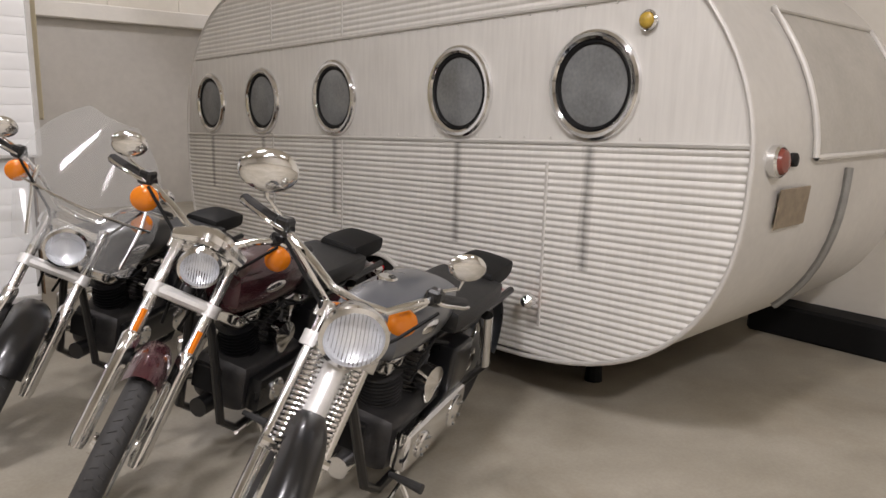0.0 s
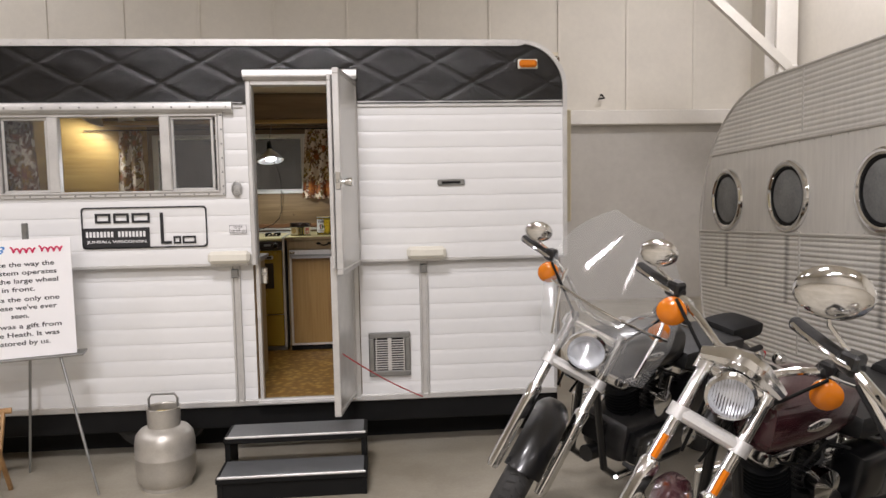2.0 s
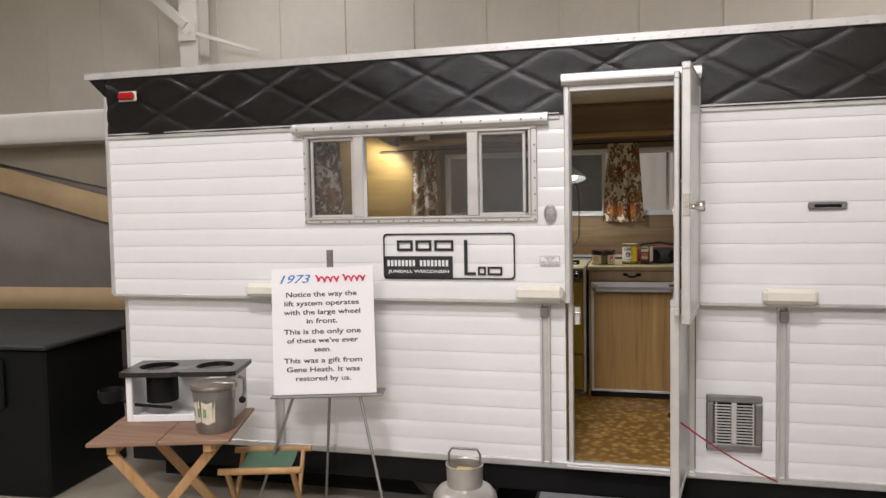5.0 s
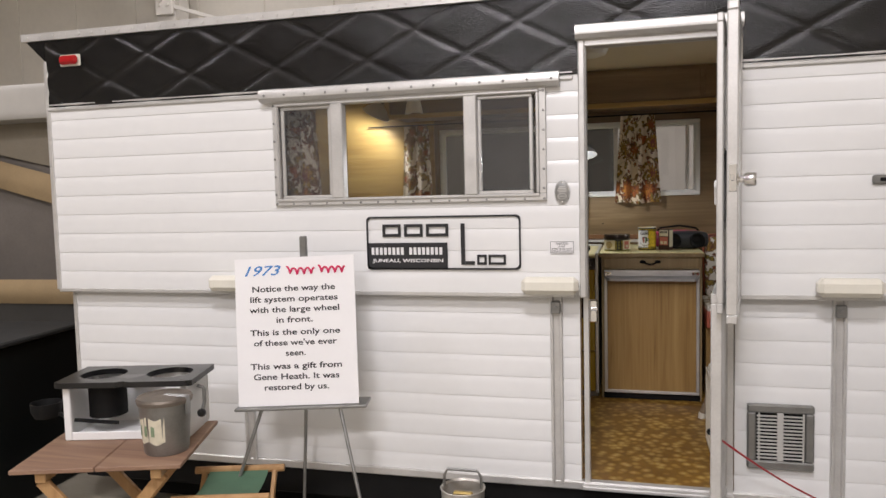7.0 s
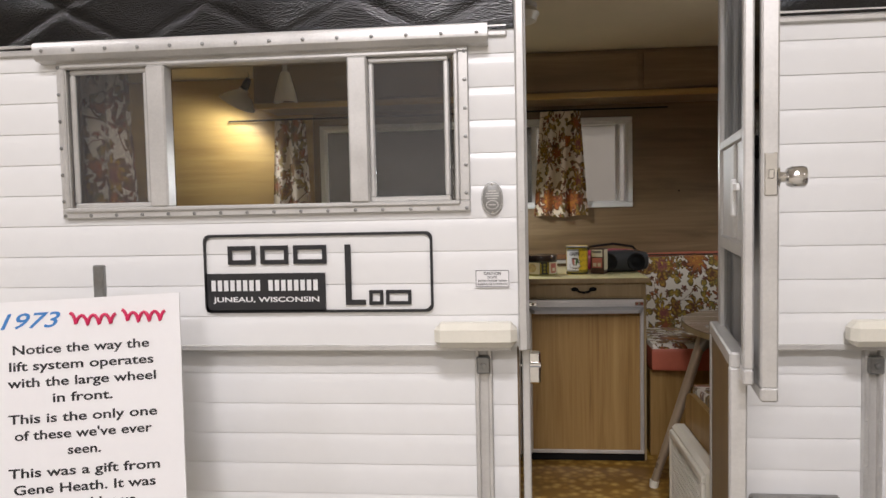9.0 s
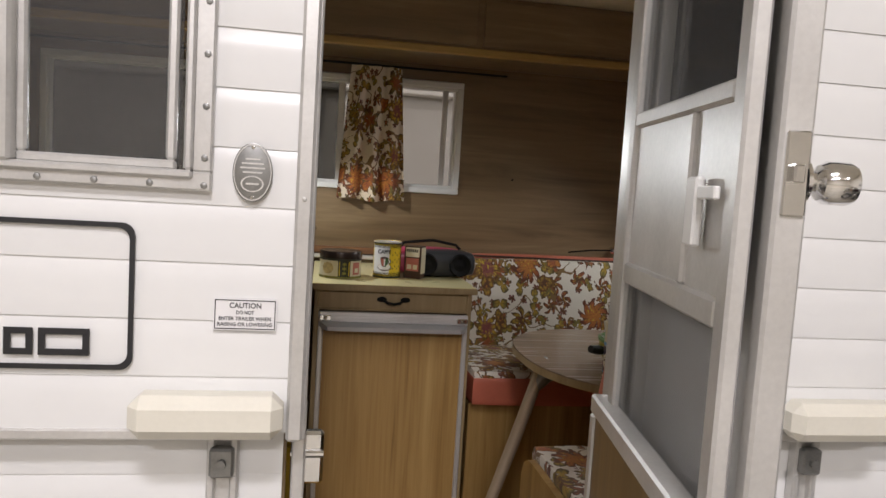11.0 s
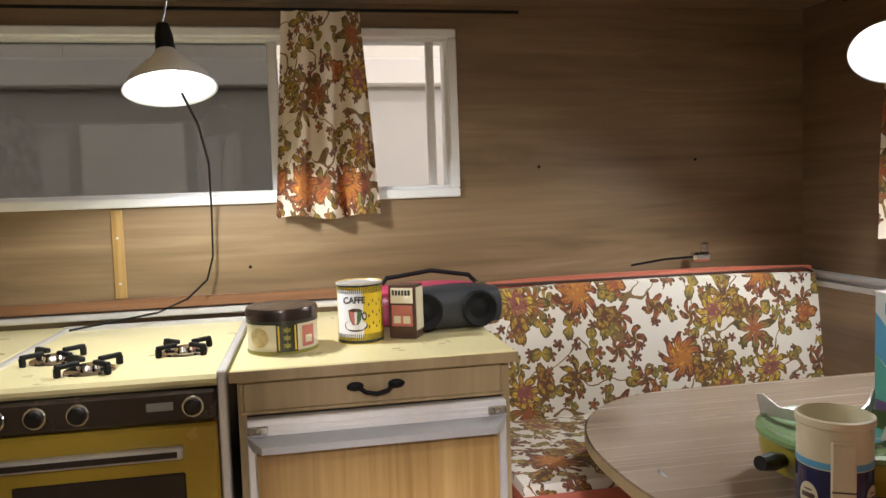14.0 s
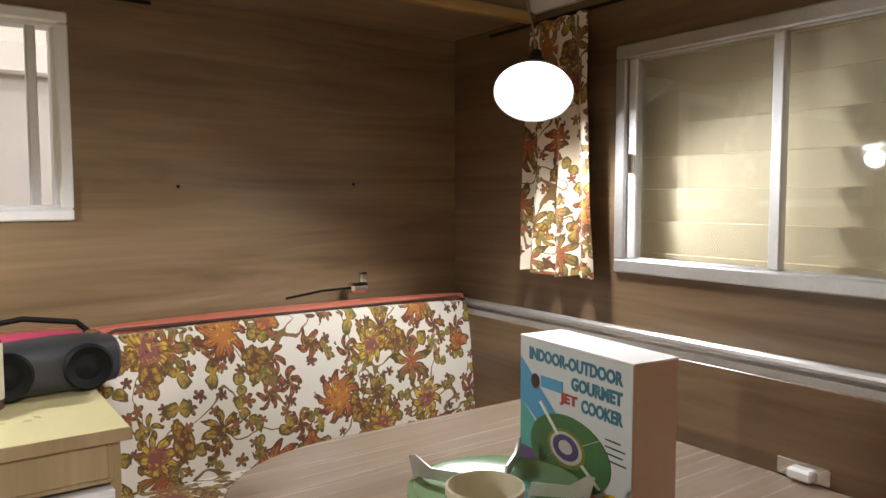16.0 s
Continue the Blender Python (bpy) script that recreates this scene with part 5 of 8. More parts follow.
def soft_box(a, b, power=5.0, nu=26, nv=12, m=None):
    """A padded block with rounded edges."""
    g = Geo()
    c = [(p + q) / 2 for p, q in zip(a, b)]
    h = [(q - p) / 2 for p, q in zip(a, b)]
    bx = bmesh.new()
    bmesh.ops.create_cube(bx, size=2.0)
    bmesh.ops.subdivide_edges(bx, edges=bx.edges[:], cuts=9, use_grid_fill=True)
    verts = []
    for v in bx.verts:
        p = Vector(v.co)
        n = (abs(p.x) ** power + abs(p.y) ** power + abs(p.z) ** power) ** (1 / power)
        rmin = min(h)
        q = []
        for k in range(3):
            inner = max(h[k] - rmin, 0)
            q.append(c[k] + inner * p[k] + rmin * p[k] / n)
        verts.append(q if m is None else m @ Vector(q))
    bx.verts.index_update()
    g.add(verts, [[v.index for v in f.verts] for f in bx.faces])
    bx.free()
    return g


m_lean = Matrix.Translation((0, 7.25, 0.87)) @ pose(0, 0, 0, -7) @ Matrix.Translation((0, -7.25, -0.87))
part("back_cushion", soft_box((0.03, 7.235, 0.87), (IX - 0.05, 7.345, 1.285), 3.2, m=m_lean), M_FLORAL, bench, "floral back cushion")
part("back_edging", soft_box((0.022, 7.262, 0.86), (IX - 0.043, 7.372, 1.306), 3.6, m=m_lean), M_CORAL, bench, "coral vinyl back and edging")
pipe = [(0.034, 0.90), (0.034, 1.245), (0.045, 1.275), (0.075, 1.287), (IX - 0.095, 1.287), (IX - 0.065, 1.275), (IX - 0.054, 1.245), (IX - 0.054, 0.90)]
part("piping", Geo().tube([m_lean @ Vector((x, 7.263, z)) for x, z in pipe], 0.004, 6), plain("dark_brown_piping", (0.06, 0.03, 0.02), 0.6), bench, "dark brown piping")
part("seat_cushion", soft_box((0.0, 6.79, 0.80), (IX - 0.07, 7.30, 0.895), 8), M_FLORAL, bench, "floral seat cushion")
part("seat_edging", soft_box((-0.004, 6.782, 0.757), (IX - 0.066, 7.31, 0.872), 8), M_CORAL, bench, "coral vinyl seat border")
front = thing("front_bench", "dinette bench with coral vinyl back by the door", "bench")
part("bench_base", Geo().box((0.011, YF + 0.10, FLOOR), (IX - 0.064, 6.02, 0.755), 0.004), M_OAK, front)
prof_end = [(YF + 0.11, FLOOR), (6.05, FLOOR), (6.05, 0.80), (6.035, 0.835), (6.00, 0.855), (5.95, 0.86), (YF + 0.11, 0.86)]
part("bench_end", Geo().extrude([(-0.010, y, z) for y, z in prof_end], (0.02, 0, 0)), M_OAK, front, "wooden bench end panel with a rounded corner")
part("seat_cushion", soft_box((0.012, YF + 0.24, 0.757), (IX - 0.07, 6.05, 0.885), 8), M_FLORAL, front)
part("back_cushion", soft_box((0.0, YF + 0.11, 0.87), (IX - 0.07, YF + 0.29, 1.272), 2.6), M_CORAL, front, "coral vinyl back cushion")

table = thing("dinette_table", "round-ended dinette table of pale walnut laminate", "table")
TZ, TX0, TY0, TY1 = 1.03, 0.10, 6.05, 6.97
ty, tr = (TY0 + TY1) / 2, (TY1 - TY0) / 2
outline = [(IX - 0.062, TY0), (IX - 0.062, TY1)]
outline += [(TX0 + tr * 0.86 - tr * 0.86 * abs(math.sin(a)) ** 0.85, ty + tr * math.copysign(abs(math.cos(a)) ** 0.85, math.cos(a))) for a in (math.pi * j / 36 for j in range(37))]
g = Geo().extrude([(x, y, TZ - 0.027) for x, y in outline], (0, 0, 0.027))
top = part("tabletop", g, M_TABLE, table, "pale walnut laminate top", smooth=30)
g = Geo().rings([[(x + dx, y + dy, z) for x, y, dx, dy in ((p[0], p[1], (-0.003 if p[0] < 0.7 else 0), (0.003 if p[1] > ty else -0.003) if p[0] < 1.1 else 0) for p in outline)] for z in (TZ - 0.026, TZ - 0.003)], caps=False)
part("table_edge", g, M_CAB, top)
g = Geo().tube([(0.16, 6.46, TZ - 0.03), (0.08, 6.45, 0.75), (-0.055, 6.43, FLOOR + 0.03)], [0.021, 0.021, 0.017], 14)
leg = part("table_leg", g, plain("tan_enamelled_tube", (0.45, 0.36, 0.26), 0.3, 0.4, vary=0.1), table, "slanted tan metal leg")
part("leg_foot", Geo().cyl((-0.055, 6.43, FLOOR + 0.03), (-0.061, 6.43, FLOOR), 0.021, 0.019, 14), M_PLASTIC, leg)
part("leg_bracket", Geo().tube([(0.20, 6.46, TZ - 0.028), (0.165, 6.46, TZ - 0.06), (0.14, 6.46, TZ - 0.10)], [0.045, 0.034, 0.022], 12), M_GALV, table)
g = Geo().box((IX - 0.070, 6.13, 1.034), (IX - 0.060, 6.24, 1.07), 0.003)
br = thing("wall_bracket", "small nickel wall bracket at the table edge", "bracket")
part("bracket_plate", g, M_CHROME, br)
part("bracket_tongue", Geo().box((IX - 0.086, 6.16, 1.036), (IX - 0.069, 6.21, 1.058), 0.004), M_WHITEPLASTIC, br)
heater = thing("gas_heater", "cream enamelled heater with a wire mesh front beside the bench", "heater")
HX0, HX1, HY0, HY1, HZ = -0.080, -0.012, 5.50, 6.02, 0.738
part("heater_body", Geo().box((HX0 + 0.012, HY0, FLOOR), (HX1, HY1, HZ), 0.012), M_PLASTIC, heater)
g = frame_bars(Geo(), HY0 + 0.02, HY1 - 0.015, FLOOR + 0.03, HZ - 0.02, 0.022, HX0, HX0 + 0.014, 0.004, along="y")
part("heater_front_frame", g, M_PLASTIC, heater)
part("heater_recess", Geo().box((HX0 + 0.009, HY0 + 0.04, FLOOR + 0.05), (HX0 + 0.0115, HY1 - 0.035, HZ - 0.04)), M_BLACK_MATT, heater, "dark opening behind the mesh")
g = Geo()
for i in range(26):
    y = HY0 + 0.045 + i * 0.0175
    g.cyl((HX0 + 0.006, y, FLOOR + 0.05), (HX0 + 0.006, y, HZ - 0.04), 0.0022, seg=5)
for i in range(16):
    z = FLOOR + 0.06 + i * 0.020
    g.cyl((HX0 + 0.006, HY0 + 0.04, z), (HX0 + 0.006, HY1 - 0.037, z), 0.0022, seg=5)
tagged(part("heater_mesh", g, M_PLASTIC, heater, "cream wire mesh"), kind="stuff")

# clamp lamps
def clamp_lamp(label, place, aim, hang, watts, cone=168, wide=1.0, soft=0.5):
    lamp = thing("clamp_lamp", label, "lamp", group="clamp lamps")
    p, d = Vector(place), (Vector(aim) - Vector(place)).normalized()
    g = Geo().lathe(p, d, [(0.022, -0.085), (0.030, -0.07), (0.060, -0.045), (0.088, -0.015), (0.098, 0.006), (0.102, 0.008), (0.099, 0.002), (0.086, -0.017), (0.058, -0.046), (0.028, -0.068), (0.0, -0.07)], 32)
    part("shade", g, M_REFLECTOR, lamp, "spun aluminium bowl shade")
    part("socket", Geo().lathe(p, d, [(0.0, -0.15), (0.014, -0.148), (0.020, -0.12), (0.022, -0.088), (0.022, -0.078)], 14), M_BLACK_MATT, lamp, "black lamp socket")
    g = Geo().lathe(p, d, [(0.014 * wide, -0.065), (0.030 * wide, -0.035), (0.066 * wide, -0.012), (0.072 * wide, -0.006), (0.060 * wide, 0.002), (0, 0.006)], 20)
    part("bulb", g, M_BULB, lamp, "glowing reflector bulb")
    g = Geo().tube([p - d * 0.15, (p - d * 0.15).lerp(Vector(hang), 0.5) + Vector((0.004, 0, 0)), hang], 0.003, 6)
    part("hanger", g, M_GALV, lamp)
    spot_lamp("lamp_light", p + d * 0.05, p + d, watts, (0.95, 0.97, 1.0), cone, soft, 0.035)
    return lamp


clamp_lamp("lit clamp lamp hanging over the stove", (-0.735, 6.98, 1.815), (-0.68, 6.85, 1.3), (-0.72, 7.0, 2.11), 9.0, 175, 0.60, 0.2)
clamp_lamp("dazzling clamp lamp in the corner by the curtain", (0.99, 6.84, 1.87), (0.66, 6.52, 1.32), (1.02, 6.9, 2.11), 11.5, 177, 1.0, 0.42)
clamp_lamp("clamp lamp lighting the golden panel", (-2.17, 7.22, 2.17), (-2.42, 7.30, 1.75), (-2.10, 7.2, 2.33), 11, 160)
g = Geo().tube([(-0.712, 6.985, 1.80), (-0.708, 7.18, 1.75), (-0.706, 7.33, 1.66), (-0.712, 7.38, 1.52), (-0.716, 7.385, 1.40), (-0.735, 7.385, 1.335), (-0.79, 7.38, 1.285), (-0.87, 7.37, 1.252), (-0.97, 7.36, 1.238), (-1.08, 7.30, 1.228)], 0.003, 6)
solo("hanging_wire", g, M_BLACK_MATT, "thin dark electric wire hanging behind the stove", "wire")
g = Geo().tube([(0.55, 7.40, 1.31), (0.66, 7.39, 1.325), (0.74, 7.37, 1.33)], 0.004, 6)
outlet = thing("lamp_plug", "grey cord and clip lying on the bench back", "plug")
part("cord", g, M_BLACK_MATT, outlet)
part("clip", Geo().box((0.74, 7.35, 1.315), (0.80, 7.39, 1.345), 0.008).box((0.775, 7.36, 1.34), (0.80, 7.385, 1.375), 0.006), M_CHROME, outlet)
dome = thing("ceiling_light", "round cream ceiling light", "ceiling light", (-0.62, 6.15, 2.345))
part("light_base", Geo().lathe((0, 0, 0), (0, 0, -1), [(0, 0), (0.075, 0), (0.075, 0.015), (0, 0.018)], 24), M_ALU, dome)
part("diffuser", Geo().lathe((0, 0, -0.016), (0, 0, -1), [(0.07, 0), (0.085, 0.02), (0.07, 0.05), (0.03, 0.062), (0, 0.063)], 24), M_PLASTIC, dome)
cone = thing("pendant_lamp", "unlit pendant lamp with a pale cone shade under the ceiling", "lamp", (-1.831, 7.012, 2.13))
part("shade", Geo().lathe((0, 0, 0), (0, 0, 1), [(0.062, 0.0), (0.060, 0.004), (0.052, 0.05), (0.034, 0.12), (0.024, 0.155), (0.02, 0.158), (0.022, 0.15), (0.05, 0.05), (0.058, 0.004), (0.062, 0.0)], 28), M_PLASTIC, cone, "pale ribbed cone")
part("stem", Geo().cyl((0, 0, 0.15), (0, 0, 0.212), 0.012, seg=12), M_ALU, cone)
small = thing("ceiling_spot", "small cream drum light under the locker", "ceiling light", (0.60, 6.85, 2.343))
part("drum", Geo().lathe((0, 0, 0), (0, 0, -1), [(0.045, 0), (0.05, 0.03), (0.05, 0.13), (0.044, 0.134), (0.04, 0.12), (0, 0.1)], 22), M_PLASTIC, small)

# ---------------- things in front of the trailer ----------------
steps = thing("entry_step", "black two-tread entry step with grey ribbed treads", "step", (-0.38, 4.74, 0))
m_tread = plain("grey_tread_mat", (0.16, 0.165, 0.17), 0.38, 0.3, vary=0.15, scale=14, bump=0.3, bump_scale=180)
for y0, y1, z in ((0.0, 0.24, 0.125), (0.23, 0.46, 0.255)):
    g = Geo().box((-0.385, y0, z - 0.035), (0.385, y1, z), 0.006)
    t = part("tread", g, M_BLACK_MATT, steps)
    part("tread_mat", Geo().box((-0.365, y0 + 0.012, z), (0.365, y1 - 0.015, z + 0.005), 0.002), m_tread, t, "grey ribbed tread")
    part("nosing", Geo().box((-0.375, y0 - 0.003, z - 0.006), (0.375, y0 + 0.010, z + 0.006), 0.003), M_ALU, t, "bright worn nosing")
g = Geo()
for x in (-0.38, 0.35):
    g.box((x, 0.01, 0.0), (x + 0.03, 0.23, 0.092), 0.003)
tagged(part("lower_side", g, M_BLACK_MATT, steps), kind="stuff")
g = Geo()
for x in (-0.38, 0.35):
    g.box((x, 0.24, 0.0), (x + 0.03, 0.45, 0.222), 0.003)
tagged(part("upper_side", g, M_BLACK_MATT, steps), kind="stuff")
part("riser", Geo().box((-0.35, 0.015, 0.0), (0.35, 0.025, 0.09)), M_BLACK_MATT, steps)

bottle = thing("gas_bottle", "dented silver-painted propane bottle standing on the floor", "gas bottle", (-1.08, 5.02, 0))
part("tank", Geo().lathe((0, 0, 0), (0, 0, 1), [(0, 0.02), (0.13, 0.02), (0.148, 0.05), (0.155, 0.10), (0.155, 0.17), (0.1565, 0.173), (0.1565, 0.178), (0.155, 0.181), (0.155, 0.24), (0.148, 0.285), (0.125, 0.315), (0.09, 0.33), (0, 0.335)], 36), M_TANKPAINT, bottle)
part("foot_ring", Geo().lathe((0, 0, 0), (0, 0, 1), [(0.118, 0.04), (0.125, 0.0), (0.130, 0.0), (0.128, 0.05)], 30), M_TANKPAINT, bottle)
part("collar", Geo().lathe((0, 0, 0.32), (0, 0, 1), [(0.084, 0), (0.086, 0.105), (0.090, 0.11), (0.087, 0.113), (0.080, 0.105), (0.079, 0.0)], 30), M_TANKPAINT, bottle, "open steel collar")
part("valve", Geo().cyl((0, 0, 0.33), (0, 0, 0.40), 0.022, 0.018, 12).box((-0.04, -0.012, 0.39), (0.04, 0.012, 0.412), 0.006), plain("brass", (0.45, 0.33, 0.12), 0.4, 0.9), bottle, "brass valve")
part("handle", Geo().tube([(-0.075, 0, 0.43), (-0.075, 0, 0.475), (-0.06, 0, 0.50), (0.06, 0, 0.50), (0.075, 0, 0.475), (0.075, 0, 0.43)], 0.006, 8), M_GALV, bottle)

# easel with the lettered card
easel = thing("display_easel", "grey folding metal easel with three thin legs", "easel")
TOPX, TOPY, TOPZ = -1.79, 5.20, 1.30
for fx, fy in ((-2.17, 4.90), (-1.40, 4.92), (-1.915, 5.30)):
    g = Geo().tube([(TOPX + (fx - TOPX) * 0.05, TOPY + (fy - TOPY) * 0.05, TOPZ - 0.07), (fx, fy, 0.0)], [0.009, 0.007], 8)
    part("easel_leg", g, M_GALV, easel)
part("mast", Geo().box((TOPX - 0.016, 5.145, 0.70), (TOPX + 0.016, 5.163, 1.425), 0.004), M_GALV, easel)
m_ledge = Matrix.Translation((-1.775, 5.045, 0.715)) @ pose(0, 0, 0, 0, -1.6, 11)
part("ledge", Geo().box((-0.28, -0.03, -0.008), (0.28, 0.10, 0.004), 0.003, m_ledge), M_GALV, easel)
sign = thing("lettered_card", "white display card with blue, red and black lettering", "sign")
m_sign = Matrix.Translation((-1.783, 5.035, 0.722)) @ pose(0, 0, 0, 0, -1.6, 11) @ pose(0, 0, 0, 83)
part("card", Geo().box((-0.256, 0.0, -0.006), (0.256, 0.622, 0.0), 0, m_sign), M_SIGN, sign)


def card_words(body, x, y, w, h, mat, bold=0.0, shear=0.0, em=0.0):
    words("lettering", body, w, h, mat, sign, m_sign @ Matrix.Translation((x, y, 0.0004)), bold=bold, shear=shear, em=em)


card_words("1973", -0.135, 0.548, 0.155, 0.042, M_BLUEINK, 0.008, 0.35)
# the maker's name is drawn as two plain flowing pen strokes
for x0, x1 in ((-0.032, 0.088), (0.104, 0.218)):
    pts = []
    for i in range(41):
        q = i / 40
        tall = 0.030 * max(0.0, 1 - q * 4)
        pts.append(m_sign @ Vector((x0 + (x1 - x0) * q + 0.004 * math.sin(q * 25), 0.562 + tall * 0.3 + 0.013 * math.cos(q * 25), 0.0015)))
    part("pen_stroke", Geo().tube(pts, 0.0045, 6), M_REDINK, sign, "flowing red pen stroke")
for body, y, w in (("Notice the way the", 0.476, 0.355), ("lift system operates", 0.432, 0.375), ("with the large wheel", 0.388, 0.385), ("in front.", 0.344, 0.155),
                   ("This is the only one", 0.292, 0.385), ("of these we've ever", 0.248, 0.355), ("seen.", 0.204, 0.085),
                   ("This was a gift from", 0.150, 0.39), ("Gene Heath. It was", 0.106, 0.365), ("restored by us.", 0.062, 0.275)):
    card_words(body, -0.005, y + 0.004, w, 0.03, M_INK, 0.016, em=0.0345)

# folding table with camp stove and bucket
ftable = thing("folding_table", "small folding table with worn plywood top and crossed pine legs", "table")
m_t = Matrix.Translation((-2.415, 4.735, 0)) @ pose(0, 0, 0, 0, 0, 17)
part("table_board", Geo().box((-0.31, -0.265, 0.603), (-0.003, 0.265, 0.621), 0.003, m_t), M_PLYTOP, ftable)
part("table_board", Geo().box((0.000, -0.265, 0.603), (0.31, 0.265, 0.621), 0.003, m_t), M_PLYTOP, ftable)
for y in (-0.20, 0.20):
    for s in (-1, 1):
        a, b = Vector((s * 0.22, y + s * 0.012, 0.56)), Vector((-s * 0.25, y + s * 0.012, 0.0))
        d = b - a
        mm = m_t @ Matrix.Translation(a) @ d.to_track_quat("Z", "Y").to_matrix().to_4x4()
        part("crossed_leg", Geo().box((-0.011, -0.022, 0), (0.011, 0.022, d.length), 0.003, mm), M_PINE, ftable)
for x in (-0.21, 0.21):
    part("apron_bar", Geo().box((x - 0.02, -0.24, 0.56), (x + 0.02, 0.24, 0.602), 0.003, m_t), M_PINE, ftable)
cs = thing("camp_stove", "white enamelled two-hole camp stove with a black top plate", "camp stove")
m_s = Matrix.Translation((-2.455, 4.90, 0.622)) @ pose(0, 0, 0, 0, 0, 14)
out = [(-0.28, -0.14), (-0.02, -0.17), (0.02, -0.17), (0.28, -0.14), (0.28, 0.14), (-0.28, 0.14)]
def plate_with_holes(g, outline, holes, z0, z1, m):
    """A flat plate with round holes: strips from each hole's rim out to the plate's own rim."""
    mid = 0.0
    for cx, r in holes:
        n = 40
        inner, outer = [], []
        x_lo, x_hi = (-0.28, mid) if cx < mid else (mid, 0.28)
        for j in range(n):
            a = 2 * math.pi * j / n
            dx, dy = math.cos(a), math.sin(a)
            y_lo = -0.155
            ts = []
            if dx > 1e-6:
                ts.append((x_hi - cx) / dx)
            if dx < -1e-6:
                ts.append((x_lo - cx) / dx)
            if dy > 1e-6:
                ts.append(0.14 / dy)
            if dy < -1e-6:
                ts.append(y_lo / dy)
            t = min(ts)
            inner.append((cx + r * dx, r * dy))
            outer.append((cx + t * dx, t * dy))
        g.rings([[m @ Vector((*p, z1)) for p in inner], [m @ Vector((*p, z1)) for p in outer], [m @ Vector((*p, z0)) for p in outer], [m @ Vector((*p, z0)) for p in inner], [m @ Vector((*p, z1)) for p in inner]], caps=False)


g = Geo()
plate_with_holes(g, out, ((-0.14, 0.092), (0.14, 0.092)), 0.222, 0.245, m_s)
part("top_plate", g, M_BLACK, cs, "black enamelled plate with two round holes")
g = Geo()
for x in (-0.255, 0.225):
    for y in (-0.13, 0.10):
        g.box((x, y, 0.0), (x + 0.03, y + 0.03, 0.222), 0.004, m_s)
g.box((-0.225, 0.12, 0.0), (0.225, 0.128, 0.222), 0, m_s).box((-0.225, -0.128, 0.0), (0.225, -0.118, 0.035), 0.003, m_s)
g.box((-0.25, -0.10, 0.0), (-0.244, 0.10, 0.222), 0, m_s).box((0.246, -0.10, 0.0), (0.252, 0.10, 0.222), 0, m_s).box((-0.24, -0.11, 0.0), (0.24, 0.11, 0.01), 0, m_s)
part("enamel_body", g, M_WHITE, cs, "chipped white enamel body")
part("burner_can", Geo().cyl(m_s @ Vector((-0.12, -0.02, 0.08)), m_s @ Vector((-0.12, -0.02, 0.22)), 0.075, seg=24), M_BLACK_MATT, cs)
part("ladle_cup", Geo().lathe(m_s @ Vector((-0.34, -0.10, 0.09)), (0, 0, 1), [(0.0, 0.0), (0.045, 0.004), (0.058, 0.03), (0.060, 0.065), (0.056, 0.065), (0.05, 0.03), (0, 0.012)], 20), M_BLACK_MATT, cs)
part("cup_handle", Geo().tube([m_s @ Vector((-0.29, -0.10, 0.11)), m_s @ Vector((-0.25, -0.10, 0.08)), m_s @ Vector((-0.05, -0.09, 0.06))], 0.008, 8), M_BLACK_MATT, cs)
g = Geo().tube([m_s @ Vector((0.258, -0.02, 0.19)), m_s @ Vector((0.285, -0.02, 0.18)), m_s @ Vector((0.285, -0.02, 0.12)), m_s @ Vector((0.285, -0.05, 0.09))], 0.008, 8)
part("crank", g, M_GALV, cs)
part("crank_grip", Geo().ball(m_s @ Vector((0.285, -0.06, 0.085)), 0.018), M_BLACK, cs)
bucket = thing("lidded_bucket", "dull galvanised bucket with lid and torn paper label", "bucket", (-2.185, 4.700, 0.622))
bucket.scale = (1.05, 1.05, 1.14)
part("pail", Geo().lathe((0, 0, 0), (0, 0, 1), [(0, 0.0), (0.076, 0.0), (0.080, 0.01), (0.092, 0.165), (0.095, 0.17), (0.0955, 0.178)], 30), M_GALV, bucket)
part("lid", Geo().lathe((0, 0, 0.176), (0, 0, 1), [(0.098, -0.006), (0.100, 0.006), (0.096, 0.014), (0.085, 0.010), (0.05, 0.016), (0, 0.018)], 30), plain("brownish_tin_lid", (0.20, 0.17, 0.14), 0.5, 0.6, vary=0.25, scale=20), bucket)
part("lid_clip", Geo().box((0.0, -0.012, 0.186), (0.10, 0.012, 0.196), 0.004).box((0.09, -0.012, 0.13), (0.10, 0.012, 0.19), 0.003), M_GALV, bucket)
g = Geo()
g.grid(lambda u, v: ((0.0795 + 0.0062 * (v * 1.0) + 0.0035) * math.cos(-2.75 + 1.75 * u), (0.0795 + 0.0062 * v + 0.0035) * math.sin(-2.75 + 1.75 * u), 0.045 + 0.085 * v + 0.005 * math.sin(u * 14)), 26, 4)
lab = part("paper_label", g, M_PAPER, bucket, "torn yellowed paper label")
g = Geo()
for i in range(3):
    a0 = -2.3 + i * 0.36
    g.grid(lambda u, v, a0=a0: (0.0875 * math.cos(a0 + 0.16 * u), 0.0875 * math.sin(a0 + 0.16 * u), 0.07 + 0.035 * v), 5, 1)
part("label_print", g, plain("faded_green_print", (0.20, 0.26, 0.16), 0.7, vary=0.3, scale=60), lab)
stool = thing("camp_stool", "folding camp stool with green canvas seat and pine frame", "stool")
m_st = Matrix.Translation((-2.03, 4.89, 0)) @ pose(0, 0, 0, 0, 0, 106)
